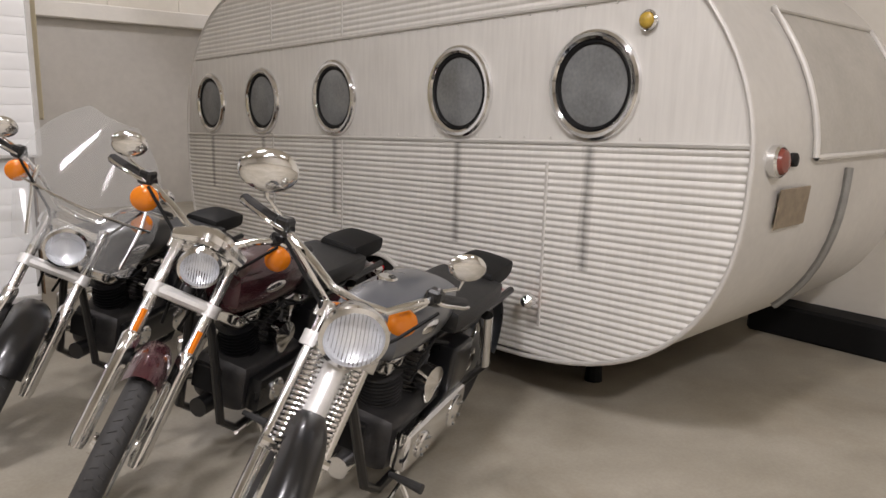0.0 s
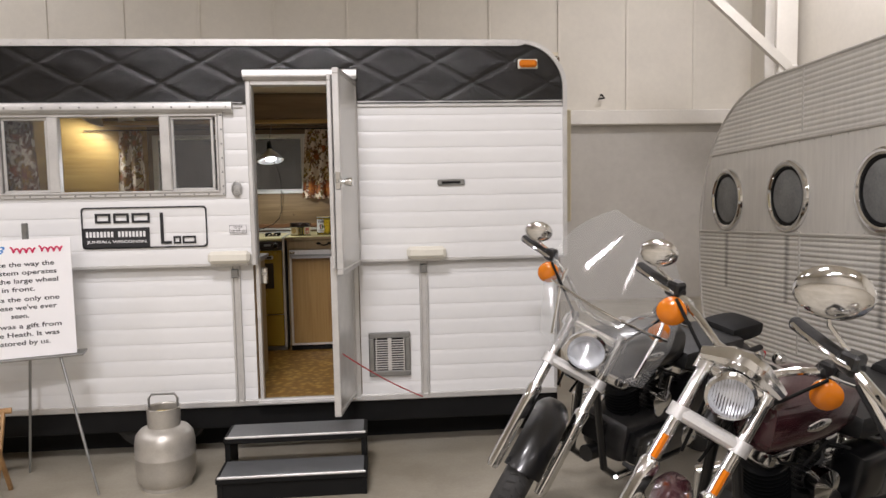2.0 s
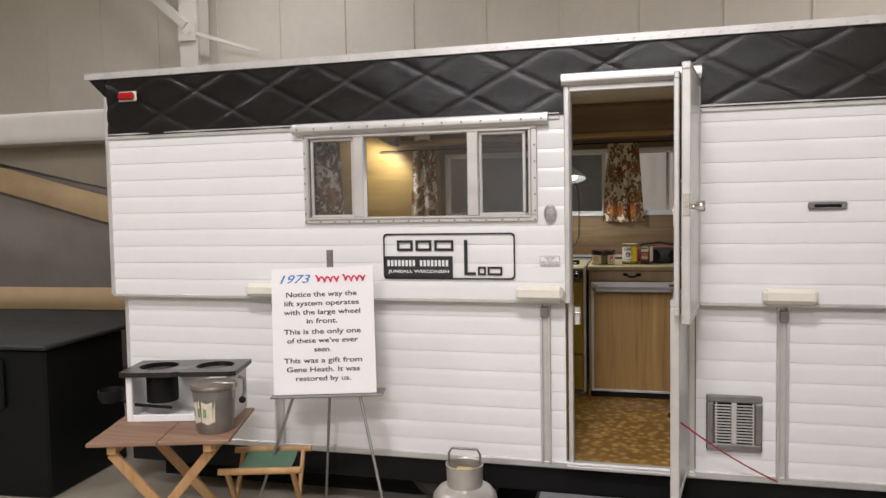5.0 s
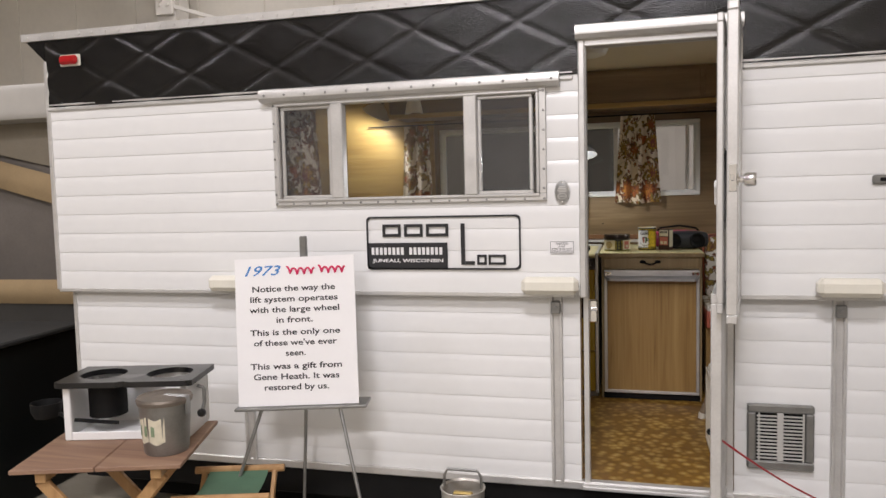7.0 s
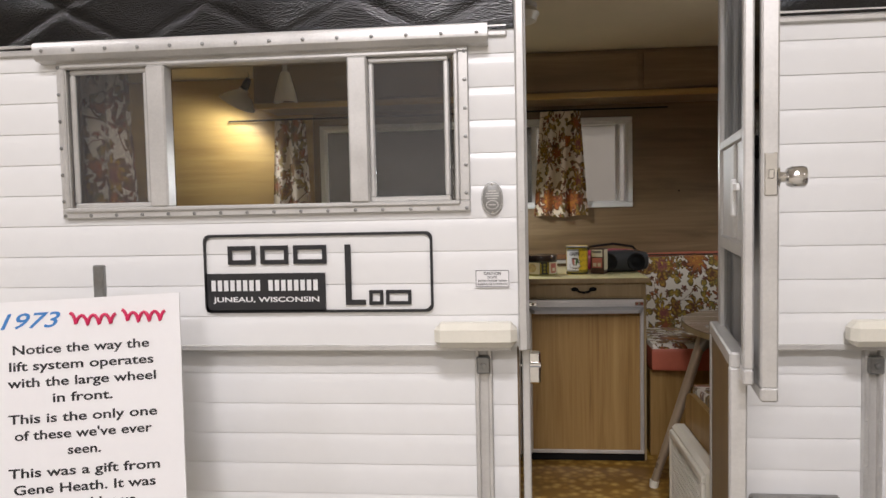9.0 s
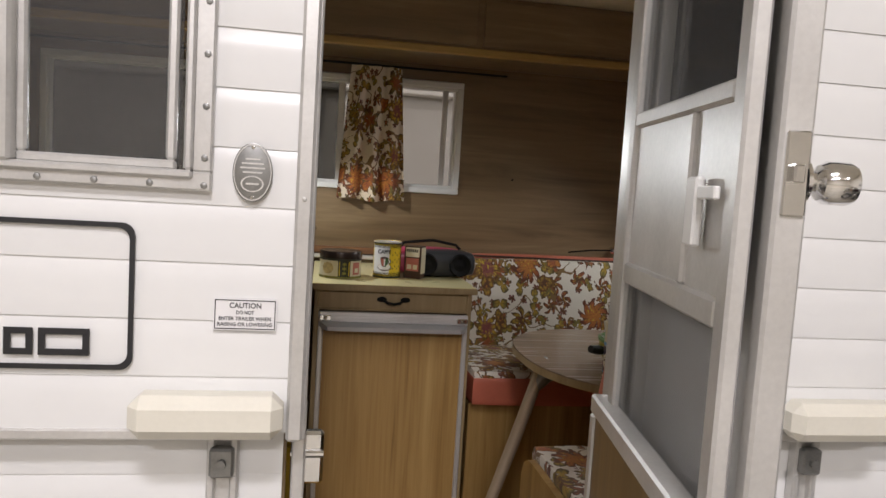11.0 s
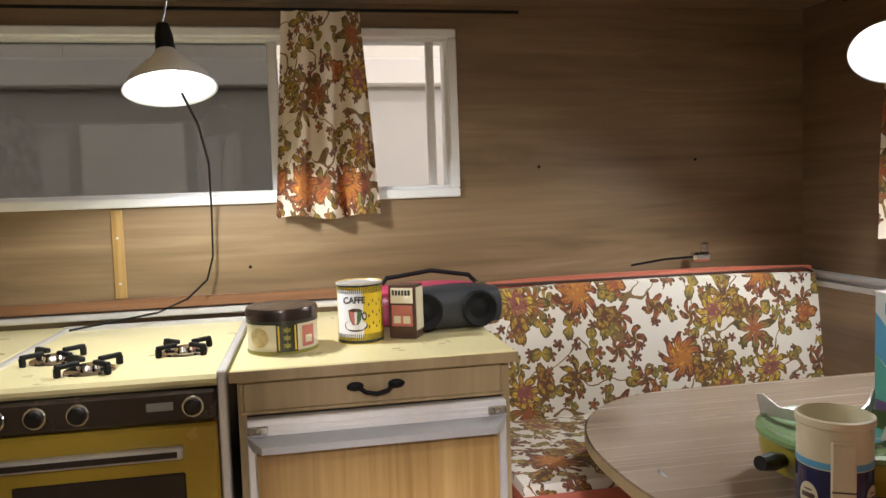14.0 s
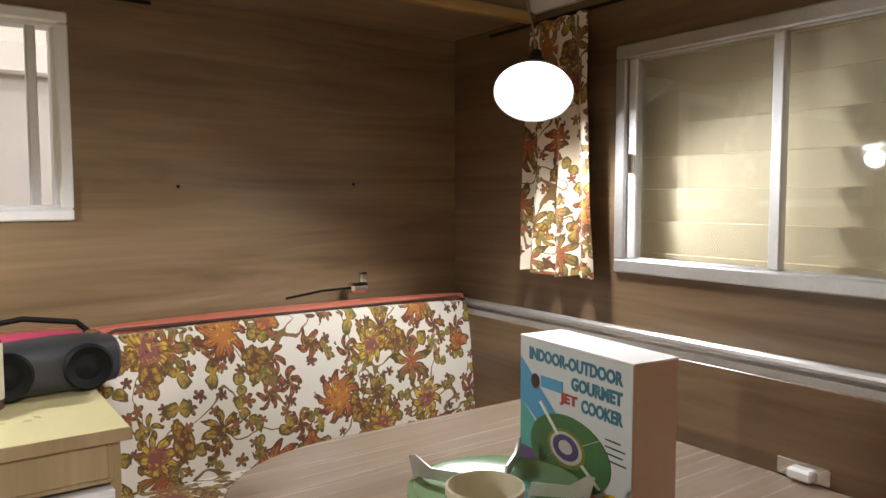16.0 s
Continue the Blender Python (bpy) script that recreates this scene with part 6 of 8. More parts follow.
g = Geo().grid(lambda u, v: m_st @ Vector(((u - 0.5) * 0.30, (v - 0.5) * 0.25, 0.425 - 0.022 * (1 - (2 * u - 1) ** 2))), 14, 8)
part("canvas_seat", g, M_GREENCLOTH, stool, "green canvas seat")
for x in (-0.155, 0.155):
    part("seat_rail", Geo().cyl(m_st @ Vector((x, -0.19, 0.425)), m_st @ Vector((x, 0.19, 0.425)), 0.016, seg=10), M_PINE, stool)
    for y in (-0.15, 0.15):
        a, b = Vector((x, y, 0.42)), Vector((-x * 0.9, y * 1.02 + 0.012 * (1 if x > 0 else -1), 0.0))
        d = b - a
        mm = m_st @ Matrix.Translation(a) @ d.to_track_quat("Z", "Y").to_matrix().to_4x4()
        part("stool_leg", Geo().box((-0.009, -0.014, 0), (0.009, 0.014, d.length), 0.003, mm), M_PINE, stool)

# dark cabinet and a canvas folding camper beyond the trailer's end
dcab = thing("dark_cabinet", "large dark green-black painted wooden cabinet with a drawer", "cabinet")
m_d = Matrix.Translation((-4.42, 5.440, 0)) @ pose(0, 0, 0, 0, 0, 4)
g = Geo().box((-1.0, -0.36, 0.0), (0.86, 0.36, 0.86), 0.012, m_d)
part("cabinet_body", g, M_DARKBOX, dcab)
part("cabinet_top", Geo().box((-1.03, -0.39, 0.862), (0.89, 0.39, 0.89), 0.008, m_d), plain("lighter_black_top", (0.014, 0.0145, 0.014), 0.65, vary=0.25), dcab)
d2 = part("drawer_front", Geo().box((-0.95, -0.385, 0.52), (0.60, -0.362, 0.80), 0.008, m_d), M_DARKBOX, dcab)
part("drawer_pull", Geo().box((0.15, -0.395, 0.53), (0.28, -0.387, 0.55), 0.003, m_d), M_PAPER, d2)
for x in (-0.98, 0.12):
    part("cabinet_leg_panel", Geo().box((x, -0.375, 0.02), (x + 0.12, -0.362, 0.50), 0.004, m_d), M_DARKBOX, dcab)
tent = thing("folding_camper", "folding camper with grey canvas sides, tan bands and a pale roof", "folding camper")
part("camper_box", Geo().box((-8.2, 6.9, 0.32), (-3.55, 8.9, 0.98), 0.04), plain("dark_camper_body", (0.05, 0.048, 0.045), 0.5, vary=0.2), tent)
part("camper_roof", soft_box((-8.2, 6.75, 2.20), (-3.50, 9.0, 2.48), 6), plain("pale_camper_roof", (0.52, 0.50, 0.46), 0.5, vary=0.06), tent)


def canvas(x0, x1, z0a, z0b, z1a, z1b, y, bulge):
    def f(u, v):
        x = x0 + (x1 - x0) * u
        lo, hi = z0a + (z0b - z0a) * u, z1a + (z1b - z1a) * u
        z = lo + (hi - lo) * v
        return (x, y - bulge * math.sin(math.pi * v) + 0.03 * noise.noise(Vector((x * 1.6, z * 2.5, 3))), z)
    return Geo().grid(f, 60, 20)


part("canvas_wall", canvas(-8.0, -3.55, 0.98, 0.98, 2.25, 2.25, 7.02, 0.05), M_GREYCANVAS, tent, "grey-brown canvas wall", smooth=80)
part("canvas_upper", canvas(-8.0, -3.55, 2.6, 1.62, 2.62, 2.22, 6.955, 0.02), plain("pale_olive_canvas", (0.27, 0.235, 0.18), 0.85, vary=0.1, scale=4), tent, smooth=80)
part("tan_band", canvas(-8.0, -3.55, 2.45, 1.30, 2.66, 1.52, 6.93, 0.015), M_TAN, tent, "tan canvas band", smooth=80)
part("tan_skirt", canvas(-8.0, -3.55, 0.80, 0.84, 1.00, 1.02, 6.885, 0.03), M_TAN, tent, "tan canvas skirt", smooth=80)
for x in (-7.6, -4.2):
    part("camper_wheel", Geo().torus((x, 7.1, 0.29), (0, 1, 0), 0.20, 0.085, 24, 10), M_RUBBER, tent)

# ---------------- the silver trailer with round windows ----------------
silver = thing("silver_trailer", "old silver aluminium house trailer with five round windows", "travel trailer")
SY0, SY1, SXS, SXE, TILT_S = 2.0, 7.08, 2.85, 4.80, -0.043
STOP_, SBOT = 2.36, 0.20


def s_outline(n=16):
    """The side's outline in (y, z), before the tilt."""
    pts = []
    rx, rz, mz = 1.55, 1.02, 1.20
    for j in range(n * 2 + 1):
        a = -math.pi / 2 - math.pi * j / (n * 2)
        c, s = math.cos(a), math.sin(a)
        e = 1.06 if s > 0 else 0.74
        pts.append((SY0 + rx * 0.85 + rx * 0.85 * math.copysign(abs(c) ** e, c), mz + (rz + (0.13 if s > 0 else 0.02)) * math.copysign(abs(s) ** e, s)))
    for j in range(n * 2 + 1):
        a = math.pi / 2 - math.pi * j / (n * 2)
        c, s = math.cos(a), math.sin(a)
        r = 1.15 if s > 0 else 0.45
        pts.append((SY1 - r + r * abs(c) ** 0.9, mz + (rz + (0.13 if s > 0 else -0.03)) * math.copysign(abs(s) ** 0.9, s)))
    return pts


def tilted(y, z):
    return y, z + TILT_S * (y - 4.8)


OUT = s_outline()


def span(z):
    """Where the outline lies at a height: the near and the far end."""
    ys, z = [], z + 1.7e-5
    for (ya, za), (yb, zb) in zip(OUT, OUT[1:] + OUT[:1]):
        if (za - z) * (zb - z) < 0:
            ys.append(ya + (yb - ya) * (z - za) / (zb - za))
    return (min(ys), max(ys)) if len(ys) >= 2 else None


def stained_aluminium():
    k = Nodes("stained_side_aluminium")
    v = k.coords()
    c = k.t.nodes.new("ShaderNodeTexCoord")
    sep = k.t.nodes.new("ShaderNodeSeparateXYZ")
    k.t.links.new(c.outputs["Object"], sep.inputs[0])
    big, small = k.noise(v, 1.4, 5), k.noise(k.coords((1, 14, 1.2)), 3.0, 4)
    base = k.ramp(k.math("ADD", k.math("MULTIPLY", big, 0.6), k.math("MULTIPLY", small, 0.4)), (0.3, (0.58, 0.56, 0.52)), (0.7, (0.74, 0.72, 0.67)))
    mask = 0.0
    for wy in (2.76, 3.63, 4.81, 5.75, 6.6):
        near = k.math("SUBTRACT", 1.0, k.math("MULTIPLY", k.math("ABSOLUTE", k.math("SUBTRACT", k.math("ADD", sep.outputs[1], k.math("MULTIPLY", k.math("SUBTRACT", small, 0.5), 0.04)), wy)), 26.0))
        near = k.math("MAXIMUM", near, 0.0)
        low = k.math("MULTIPLY", k.math("LESS_THAN", sep.outputs[2], 1.42), k.math("GREATER_THAN", sep.outputs[2], 0.75))
        mask = k.math("ADD", mask, k.math("MULTIPLY", near, low))
    k.set(color=k.mix(k.math("MULTIPLY", k.math("MINIMUM", mask, 1.0), 0.62), base, (0.10, 0.09, 0.08)), metal=0.1, rough=k.math("ADD", 0.42, k.math("MULTIPLY", big, 0.2)))
    k.bump(k.noise(v, 70, 3), 0.05, 0.003)
    return k.m


M_SIDE = stained_aluminium()


WELL = (4.31, 0.21, 0.345)      # middle (y, z) and radius of the wheel opening


def side_sheet(z0, z1, rows, wave, pitch, name, label):
    g, cols = Geo(), 10 if z0 > 1 else 150
    verts, faces, n = [], [], 0
    for i in range(rows + 1):
        z = z0 + (z1 - z0) * i / rows
        s = span(z)
        if s is None:
            continue
        a, b = s
        off = wave * abs(math.sin(math.pi * (z - z0) / pitch)) if wave else 0.0
        for j in range(cols + 1):
            y = a + (b - a) * j / cols
            verts.append((SXS - off, *tilted(y, z)))
        n += 1
    w = cols + 1
    faces = [(i * w + j, i * w + j + 1, (i + 1) * w + j + 1, (i + 1) * w + j) for i in range(n - 1) for j in range(cols)]
    if z0 < 1:
        faces = [f for f in faces if math.hypot(verts[f[0]][1] - WELL[0], verts[f[0]][2] - WELL[1]) > WELL[2]]
    g.add(verts, faces)
    return part(name, g, M_SIDE, silver, label, smooth=75)


side_sheet(SBOT - 0.02, 1.262, 31 * 8, 0.009, 0.0335, "lower_siding", "horizontally corrugated aluminium siding")
side_sheet(1.262, 1.885, 20, 0.0, 1, "middle_siding", "smooth aluminium window panel")
side_sheet(1.885, STOP_, 14 * 8, 0.007, 0.0335, "upper_siding", "finely corrugated upper siding")
ring = [tilted(y, z) for y, z in OUT]
g = Geo()
g.rings([[(x, y, z) for y, z in ring] for x in (SXS + 0.002, SXS + 0.7, SXS + 1.4, SXE)], True, False)
g.add([(SXE, y, z) for y, z in ring], [tuple(range(len(ring)))])
part("body_skin", g, M_DULL, silver, "dull aluminium roof and end skin", smooth=60)
g = Geo().tube([(SXS - 0.004, y, z) for y, z in ring + ring[:2]], 0.012, 8, False)
part("edge_bead", g, M_DULL, silver)
g = Geo()
for zz, w in ((1.262, 0.012), (1.885, 0.010)):
    a, b = span(zz)
    (ya, za), (yb, zb) = tilted(a, zz), tilted(b, zz)
    g.tube([(SXS - 0.004, ya, za), (SXS - 0.004, yb, zb)], w, 6)
part("belt_moulding", g, M_DULL, silver)
for yy in (3.0, 4.72, 5.6):
    part("seam_strip", Geo().box((SXS - 0.0135, yy - 0.008, 0.42), (SXS - 0.006, yy + 0.008, 1.25), 0.002), M_DULL, silver)
    if yy > 4:
        part("seam_strip", Geo().box((SXS - 0.0115, yy - 0.007, 1.90), (SXS - 0.004, yy + 0.007, 2.3), 0.002), M_DULL, silver)
g = Geo()
for i in range(26):
    y = 2.5 + i * 0.165
    for z in (1.285, 1.868):
        s = span(z)
        if s and s[0] + 0.1 < y < s[1] - 0.1:
            yy, zz = tilted(y, z)
            g.lathe((SXS - 0.002, yy, zz), (-1, 0, 0), [(0.007, 0), (0.005, 0.004), (0, 0.005)], 6)
tagged(part("rivets", g, M_DULL, silver), kind="stuff")
# opaque panes; the bright hall's reflection is painted into their grey
m_pane = plain("dark_window_with_reflection", (0.17, 0.175, 0.172), 0.14, vary=0.35, scale=4, rough_vary=0.06)
for wy, r in ((2.76, 0.245), (3.63, 0.242), (4.81, 0.24), (5.75, 0.24), (6.6, 0.24)):
    yy, zz = tilted(wy, 1.518)
    port = part("round_window", Geo().torus((SXS - 0.008, yy, zz), (1, 0, 0), r - 0.02, 0.024, 44, 10), M_CHROME, silver, "polished round window ring")
    part("gasket", Geo().torus((SXS - 0.006, yy, zz), (1, 0, 0), r - 0.052, 0.012, 40, 8), M_BLACK_MATT, port)
    part("pane", Geo().lathe((SXS - 0.004, yy, zz), (-1, 0, 0), [(r - 0.03, 0), (r - 0.05, 0.004), (0, 0.008)], 36), m_pane, port, "dark pane with the hall's reflection in its grey")
yy, zz = tilted(2.50, 1.775)
ml = part("marker_light", Geo().lathe((SXS - 0.006, yy, zz), (-1, 0, 0), [(0.042, 0), (0.044, 0.012), (0.036, 0.02)], 22), M_CHROME, silver)
part("lens", Geo().lathe((SXS - 0.02, yy, zz), (-1, 0, 0), [(0.035, 0), (0.030, 0.015), (0.015, 0.024), (0, 0.026)], 20), plain("faded_yellow_glass", (0.45, 0.30, 0.05), 0.3, vary=0.2, scale=30), ml, "faded yellow glass lens")


def on_end(x, z):
    """A point on the near end of the body, with its outward normal in y and z."""
    s = span(z)
    s2 = span(z + 0.02)
    y, z1 = tilted(s[0], z)
    ya, za = tilted(s2[0], z + 0.02)
    t = Vector((0, ya - y, za - z1)).normalized()
    n = Vector((0, -t.z, t.y))
    if n.y > 0:
        n = -n
    return Vector((x, y, z1)), n


p, n = on_end(3.03, 1.20)
tl = part("tail_light", Geo().lathe(p, n, [(0.065, 0), (0.066, 0.03), (0.058, 0.04)], 24), M_CHROME, silver)
part("lens", Geo().lathe(p + n * 0.03, n, [(0.055, 0.005), (0.045, 0.022), (0.02, 0.03), (0, 0.031)], 22), plain("dull_red_glass", (0.20, 0.05, 0.035), 0.25, vary=0.2), tl, "dull red glass lens")
part("side_lamp", Geo().lathe(*(lambda q: (q[0], q[1]))(on_end(3.21, 1.20)), [(0.03, 0), (0.028, 0.02), (0, 0.026)], 16), M_BLACK_MATT, silver)
p, n = on_end(3.25, 1.0)
mm = Matrix.Translation(p + n * 0.012) @ n.to_track_quat("Z", "Y").to_matrix().to_4x4()
part("licence_plate", Geo().box((-0.15, -0.085, 0), (0.15, 0.085, 0.008), 0.004, mm), plain("rusty_plate", (0.25, 0.20, 0.14), 0.6, 0.3, vary=0.3, scale=18), silver, "rusty blank licence plate")
g = Geo()
for zz0, zz1, xx0, xx1 in ((1.20, 1.84, 3.42, 4.62),):
    rows = []
    for i in range(9):
        z = zz0 + (zz1 - zz0) * i / 8
        q, n = on_end(0, z)
        rows.append((q, n))
    g.rings([[Vector((x, q.y, q.z)) + n * 0.014 for q, n in rows] + [Vector((x, q.y, q.z)) - n * 0.01 for q, n in rows[::-1]] for x in (xx0, xx1)])
ew = part("end_window", g, plain("pale_end_window", (0.42, 0.40, 0.36), 0.25, 0.2, vary=0.12, scale=3), silver, "pale opaque window in the end wall")
g = Geo()
edge = [Vector((3.42, q.y, q.z)) + n * 0.018 for q, n in rows] + [Vector((4.62, q.y, q.z)) + n * 0.018 for q, n in rows[::-1]]
g.tube(edge + edge[:1], 0.014, 8, False)
part("window_frame", g, M_DULL, ew)
g = Geo()
q0 = [on_end(3.85, z) for z in [0.42 + 0.08 * i for i in range(10)]]
g.tube([q + n * 0.012 for q, n in q0], 0.022, 8)
part("bumper_strip", g, M_GALV, silver)
arch = [(SXS - 0.014, WELL[0] + (WELL[2] + 0.004) * math.cos(a), WELL[1] + (WELL[2] + 0.004) * math.sin(a)) for a in (math.pi * j / 24 for j in range(25))]
part("wheel_arch", Geo().tube(arch, 0.014, 8), M_DULL, silver, "rolled lip round the wheel opening")
g = Geo().rings([[(x, WELL[0] + WELL[2] * math.cos(a), WELL[1] + WELL[2] * math.sin(a)) for a in (math.pi * j / 24 for j in range(25))] for x in (SXS - 0.004, SXS + 0.34)], False, False)
g.box((SXS + 0.34, WELL[0] - WELL[2], 0.2), (SXS + 0.35, WELL[0] + WELL[2], WELL[1] + WELL[2]))
part("wheel_housing", g, M_BLACK_MATT, silver, "dark wheel housing")
for x, out in ((SXS + 0.13, -1), (SXE - 0.13, 1)):
    w = part("tyre", Geo().torus((x, WELL[0] - 0.02, 0.295), (1, 0, 0), 0.21, 0.085, 32, 12), M_RUBBER, silver, "black trailer tyre")
    part("rim", Geo().lathe((x + out * 0.045, WELL[0] - 0.02, 0.295), (out, 0, 0), [(0.0, -0.01), (0.05, -0.01), (0.085, -0.03), (0.13, -0.025), (0.145, 0.02), (0.152, 0.022)], 30), M_WHITE, w, "white painted steel rim")
    part("hub", Geo().lathe((x + out * 0.035, WELL[0] - 0.02, 0.295), (out, 0, 0), [(0.05, 0.0), (0.045, 0.03), (0.03, 0.045), (0, 0.048)], 18), M_GALV, w, "dull metal hub cap")
    for i in range(5):
        a = 2 * math.pi * i / 5
        part("rim_slot", Geo().ball((x + out * 0.022, WELL[0] - 0.02 + 0.105 * math.cos(a), 0.295 + 0.105 * math.sin(a)), 0.006, 0.022, 0.022, 12, 6), M_BLACK_MATT, w)
part("undercarriage", Geo().box((SXS + 0.2, 2.9, 0.18), (SXE - 0.2, 6.8, 0.30)), M_BLACK_MATT, silver)
for y in (3.0, 6.6):
    part("jack_stand", Geo().cyl((SXS + 0.5, y, 0.0), (SXS + 0.5, y, 0.25), 0.05, 0.03, 10), M_BLACK_MATT, silver)
# raised black block added for the dark mat beyond the silver trailer
mat_ = solo("rubber_mat", Geo().box((5.0, 1.2, 0.0), (5.24, 2.9, 0.22), 0.02), M_BLACK_MATT, "low black block in place of a dark mat by the hall wall", "box")

# ---------------- motorcycles ----------------
def motorcycle(label, contact, heading, lean, steer, style):
    """A heavy twin-cylinder motorcycle on its side stand. Own space: x ahead, y to its left, the front tyre stands at the origin."""
    bike = thing("motorcycle", label, "motorcycle", group="parked motorcycles")
    bike.matrix_basis = Matrix.Translation((*contact, 0)) @ pose(0, 0, 0, 0, 0, heading) @ pose(0, 0, 0, -lean, 0, 0) @ Matrix.Scale(style.get("size", 1.0), 4)
    R, TW = style["wheel"], style["tyre"]
    paint = style["paint"]
    rake = radians(style.get("rake", 32))
    ax = Vector((-math.sin(rake), 0, math.cos(rake)))
    ahead = Vector((math.cos(rake), 0, math.sin(rake)))
    axle = Vector((0, 0, R))
    pivot = axle + ahead * -0.05
    S = Matrix.Translation(pivot) @ Matrix.Rotation(radians(steer), 4, ax) @ Matrix.Translation(-pivot)

    def fp(s, out=0.0, y=0.0):
        return S @ (axle + ax * s + ahead * out + Vector((0, y, 0)))

    fwd, side = (S.to_3x3() @ ahead), (S.to_3x3() @ Vector((0, 1, 0)))
    axs = S.to_3x3() @ ax
    level = Vector((fwd.x, fwd.y, 0)).normalized()

    def wheel(name, c, axis, r, tw, spokes):
        w = part(name, Geo().torus(c, axis, r - tw, tw, 44, 12, 0.95), M_RUBBER, bike, "black treaded tyre")
        part("rim", Geo().torus(c, axis, r - tw * 1.85, 0.017, 40, 8, 1.6), M_CHROME, w, "chrome rim")
        u = axis.orthogonal().normalized()
        v = axis.cross(u)
        g = Geo()
        if spokes:
            for i in range(28):
                a, b = 2 * math.pi * i / 28, 2 * math.pi * (i + 1.6 * (1 if i % 2 else -1)) / 28
                e = 0.028 * (1 if i % 2 else -1)
                g.tube([c + axis * e + (u * math.cos(b) + v * math.sin(b)) * 0.04, c + (u * math.cos(a) + v * math.sin(a)) * (r - tw * 1.9)], 0.0025, 5)
        else:
            for i in range(9):
                a = 2 * math.pi * i / 9
                d = u * math.cos(a) + v * math.sin(a)
                g.tube([c + d * 0.03, c + d * (r - tw * 1.9)], [0.014, 0.010], 6)
        tagged(part("spokes", g, M_CHROME, w), kind="stuff")
        part("hub", Geo().cyl(c - axis * 0.06, c + axis * 0.06, 0.035, seg=16), M_CHROME, w)
        part("brake_disc", Geo().lathe(c + axis * 0.055, axis, [(0.06, 0), (0.14, 0), (0.14, 0.005), (0.06, 0.005)], 30), M_GALV, w)
        g = Geo()
        for i in range(60):
            a = 2 * math.pi * i / 60
            d = u * math.cos(a) + v * math.sin(a)
            t = d.cross(axis)
            for s in (-1, 1):
                q = c + d * (r - 0.003) + axis * s * tw * 0.34 + t * (0.008 * s)
                g.tube([q - axis * s * tw * 0.28 + t * 0.006, q + axis * s * tw * 0.22 - t * 0.006 - d * 0.008], 0.005, 4)
        tagged(part("tread_blocks", g, M_RUBBER, w), kind="stuff")
        return w

    wheel("front_wheel", fp(0), side, R, TW, style["spokes"])
    wheel("rear_wheel", Vector((-1.62, 0, 0.31)), Vector((0, 1, 0)), 0.31, 0.068, False)
    FT = style["fork_top"]
    sp = style["fork_gap"]
    if not style.get("springer"):
        for s in (-1, 1):
            leg = part("fork_leg", Geo().tube([fp(0.30, 0, s * sp), fp(FT, 0, s * sp)], 0.021, 14), M_CHROME, bike, "chrome fork tube")
            part("fork_slider", Geo().tube([fp(-0.03, 0.0, s * sp), fp(0.0, 0, s * sp), fp(0.30, 0, s * sp), fp(0.36, 0, s * sp), fp(0.375, 0, s * sp)], [0.022, 0.028, 0.029, 0.033, 0.026], 14), M_ALU if style.get("dull_fork") else M_CHROME, leg, "polished lower fork leg")
            part("fork_cap", Geo().tube([fp(FT, 0, s * sp), fp(FT + 0.018, 0, s * sp)], [0.025, 0.020], 12), M_CHROME, leg)
            if style.get("reflector"):
                part("reflector", Geo().tube([fp(0.38, 0.026, s * sp), fp(0.46, 0.026, s * sp)], 0.011, 6), M_AMBER, leg, "small amber reflector")
    else:
        for s in (-1, 1):
            leg = part("fork_leg", Geo().tube([fp(-0.04, 0, s * sp), fp(FT, 0, s * sp)], 0.019, 12), M_CHROME, bike)
            part("rear_leg", Geo().tube([fp(-0.05, -0.07, s * sp), fp(FT - 0.02, -0.035, s * sp)], 0.016, 10), M_CHROME, leg)
            g = Geo()
            pts = []
            for i in range(20 * 10 + 1):
                a = 2 * math.pi * i / 10
                base = fp(0.24 + 0.30 * i / 200, 0.045, s * 0.052)
                pts.append(base + (fwd * math.cos(a) + side * math.sin(a)) * 0.024)
            g.tube(pts, 0.0055, 6)
            part("spring", g, M_CHROME, leg, "chrome coil spring")
        part("fork_shock", Geo().tube([fp(0.16, 0.06), fp(0.20, 0.06), fp(0.50, 0.06), fp(0.52, 0.06)], [0.02, 0.034, 0.034, 0.02], 14), M_ALU, bike, "polished centre shock")
        part("spring_bridge", Geo().tube([fp(0.235, 0.045, -0.10), fp(0.235, 0.045, 0.10)], 0.018, 10), M_CHROME, bike)
    for name, s, r in (("lower_clamp", FT - style["clamp"], 0.024), ("upper_clamp", FT - 0.03, 0.020)):
        g = Geo().tube([fp(s, 0.004, -sp - 0.012), fp(s, 0.014, -sp * 0.5), fp(s, 0.014, sp * 0.5), fp(s, 0.004, sp + 0.012)], r, 10)
        for q in (-1, 1):
            g.tube([fp(s - 0.022, 0, q * sp), fp(s + 0.022, 0, q * sp)], 0.034, 14)
        part(name, g, M_ALU if name == "lower_clamp" else M_CHROME, bike)
    part("steering_stem", Geo().tube([fp(FT - style["clamp"] - 0.03, -0.05), fp(FT, -0.05)], 0.028, 12), M_BLACK, bike)

    # headlight
    hs, hr, ho = style["head_at"], style["head_r"], style["head_out"]
    c = fp(hs, ho)
    aim = (level + Vector((0, 0, -0.10))).normalized()
    shell = M_CHROME if style.get("chrome_head", True) else M_BLACK
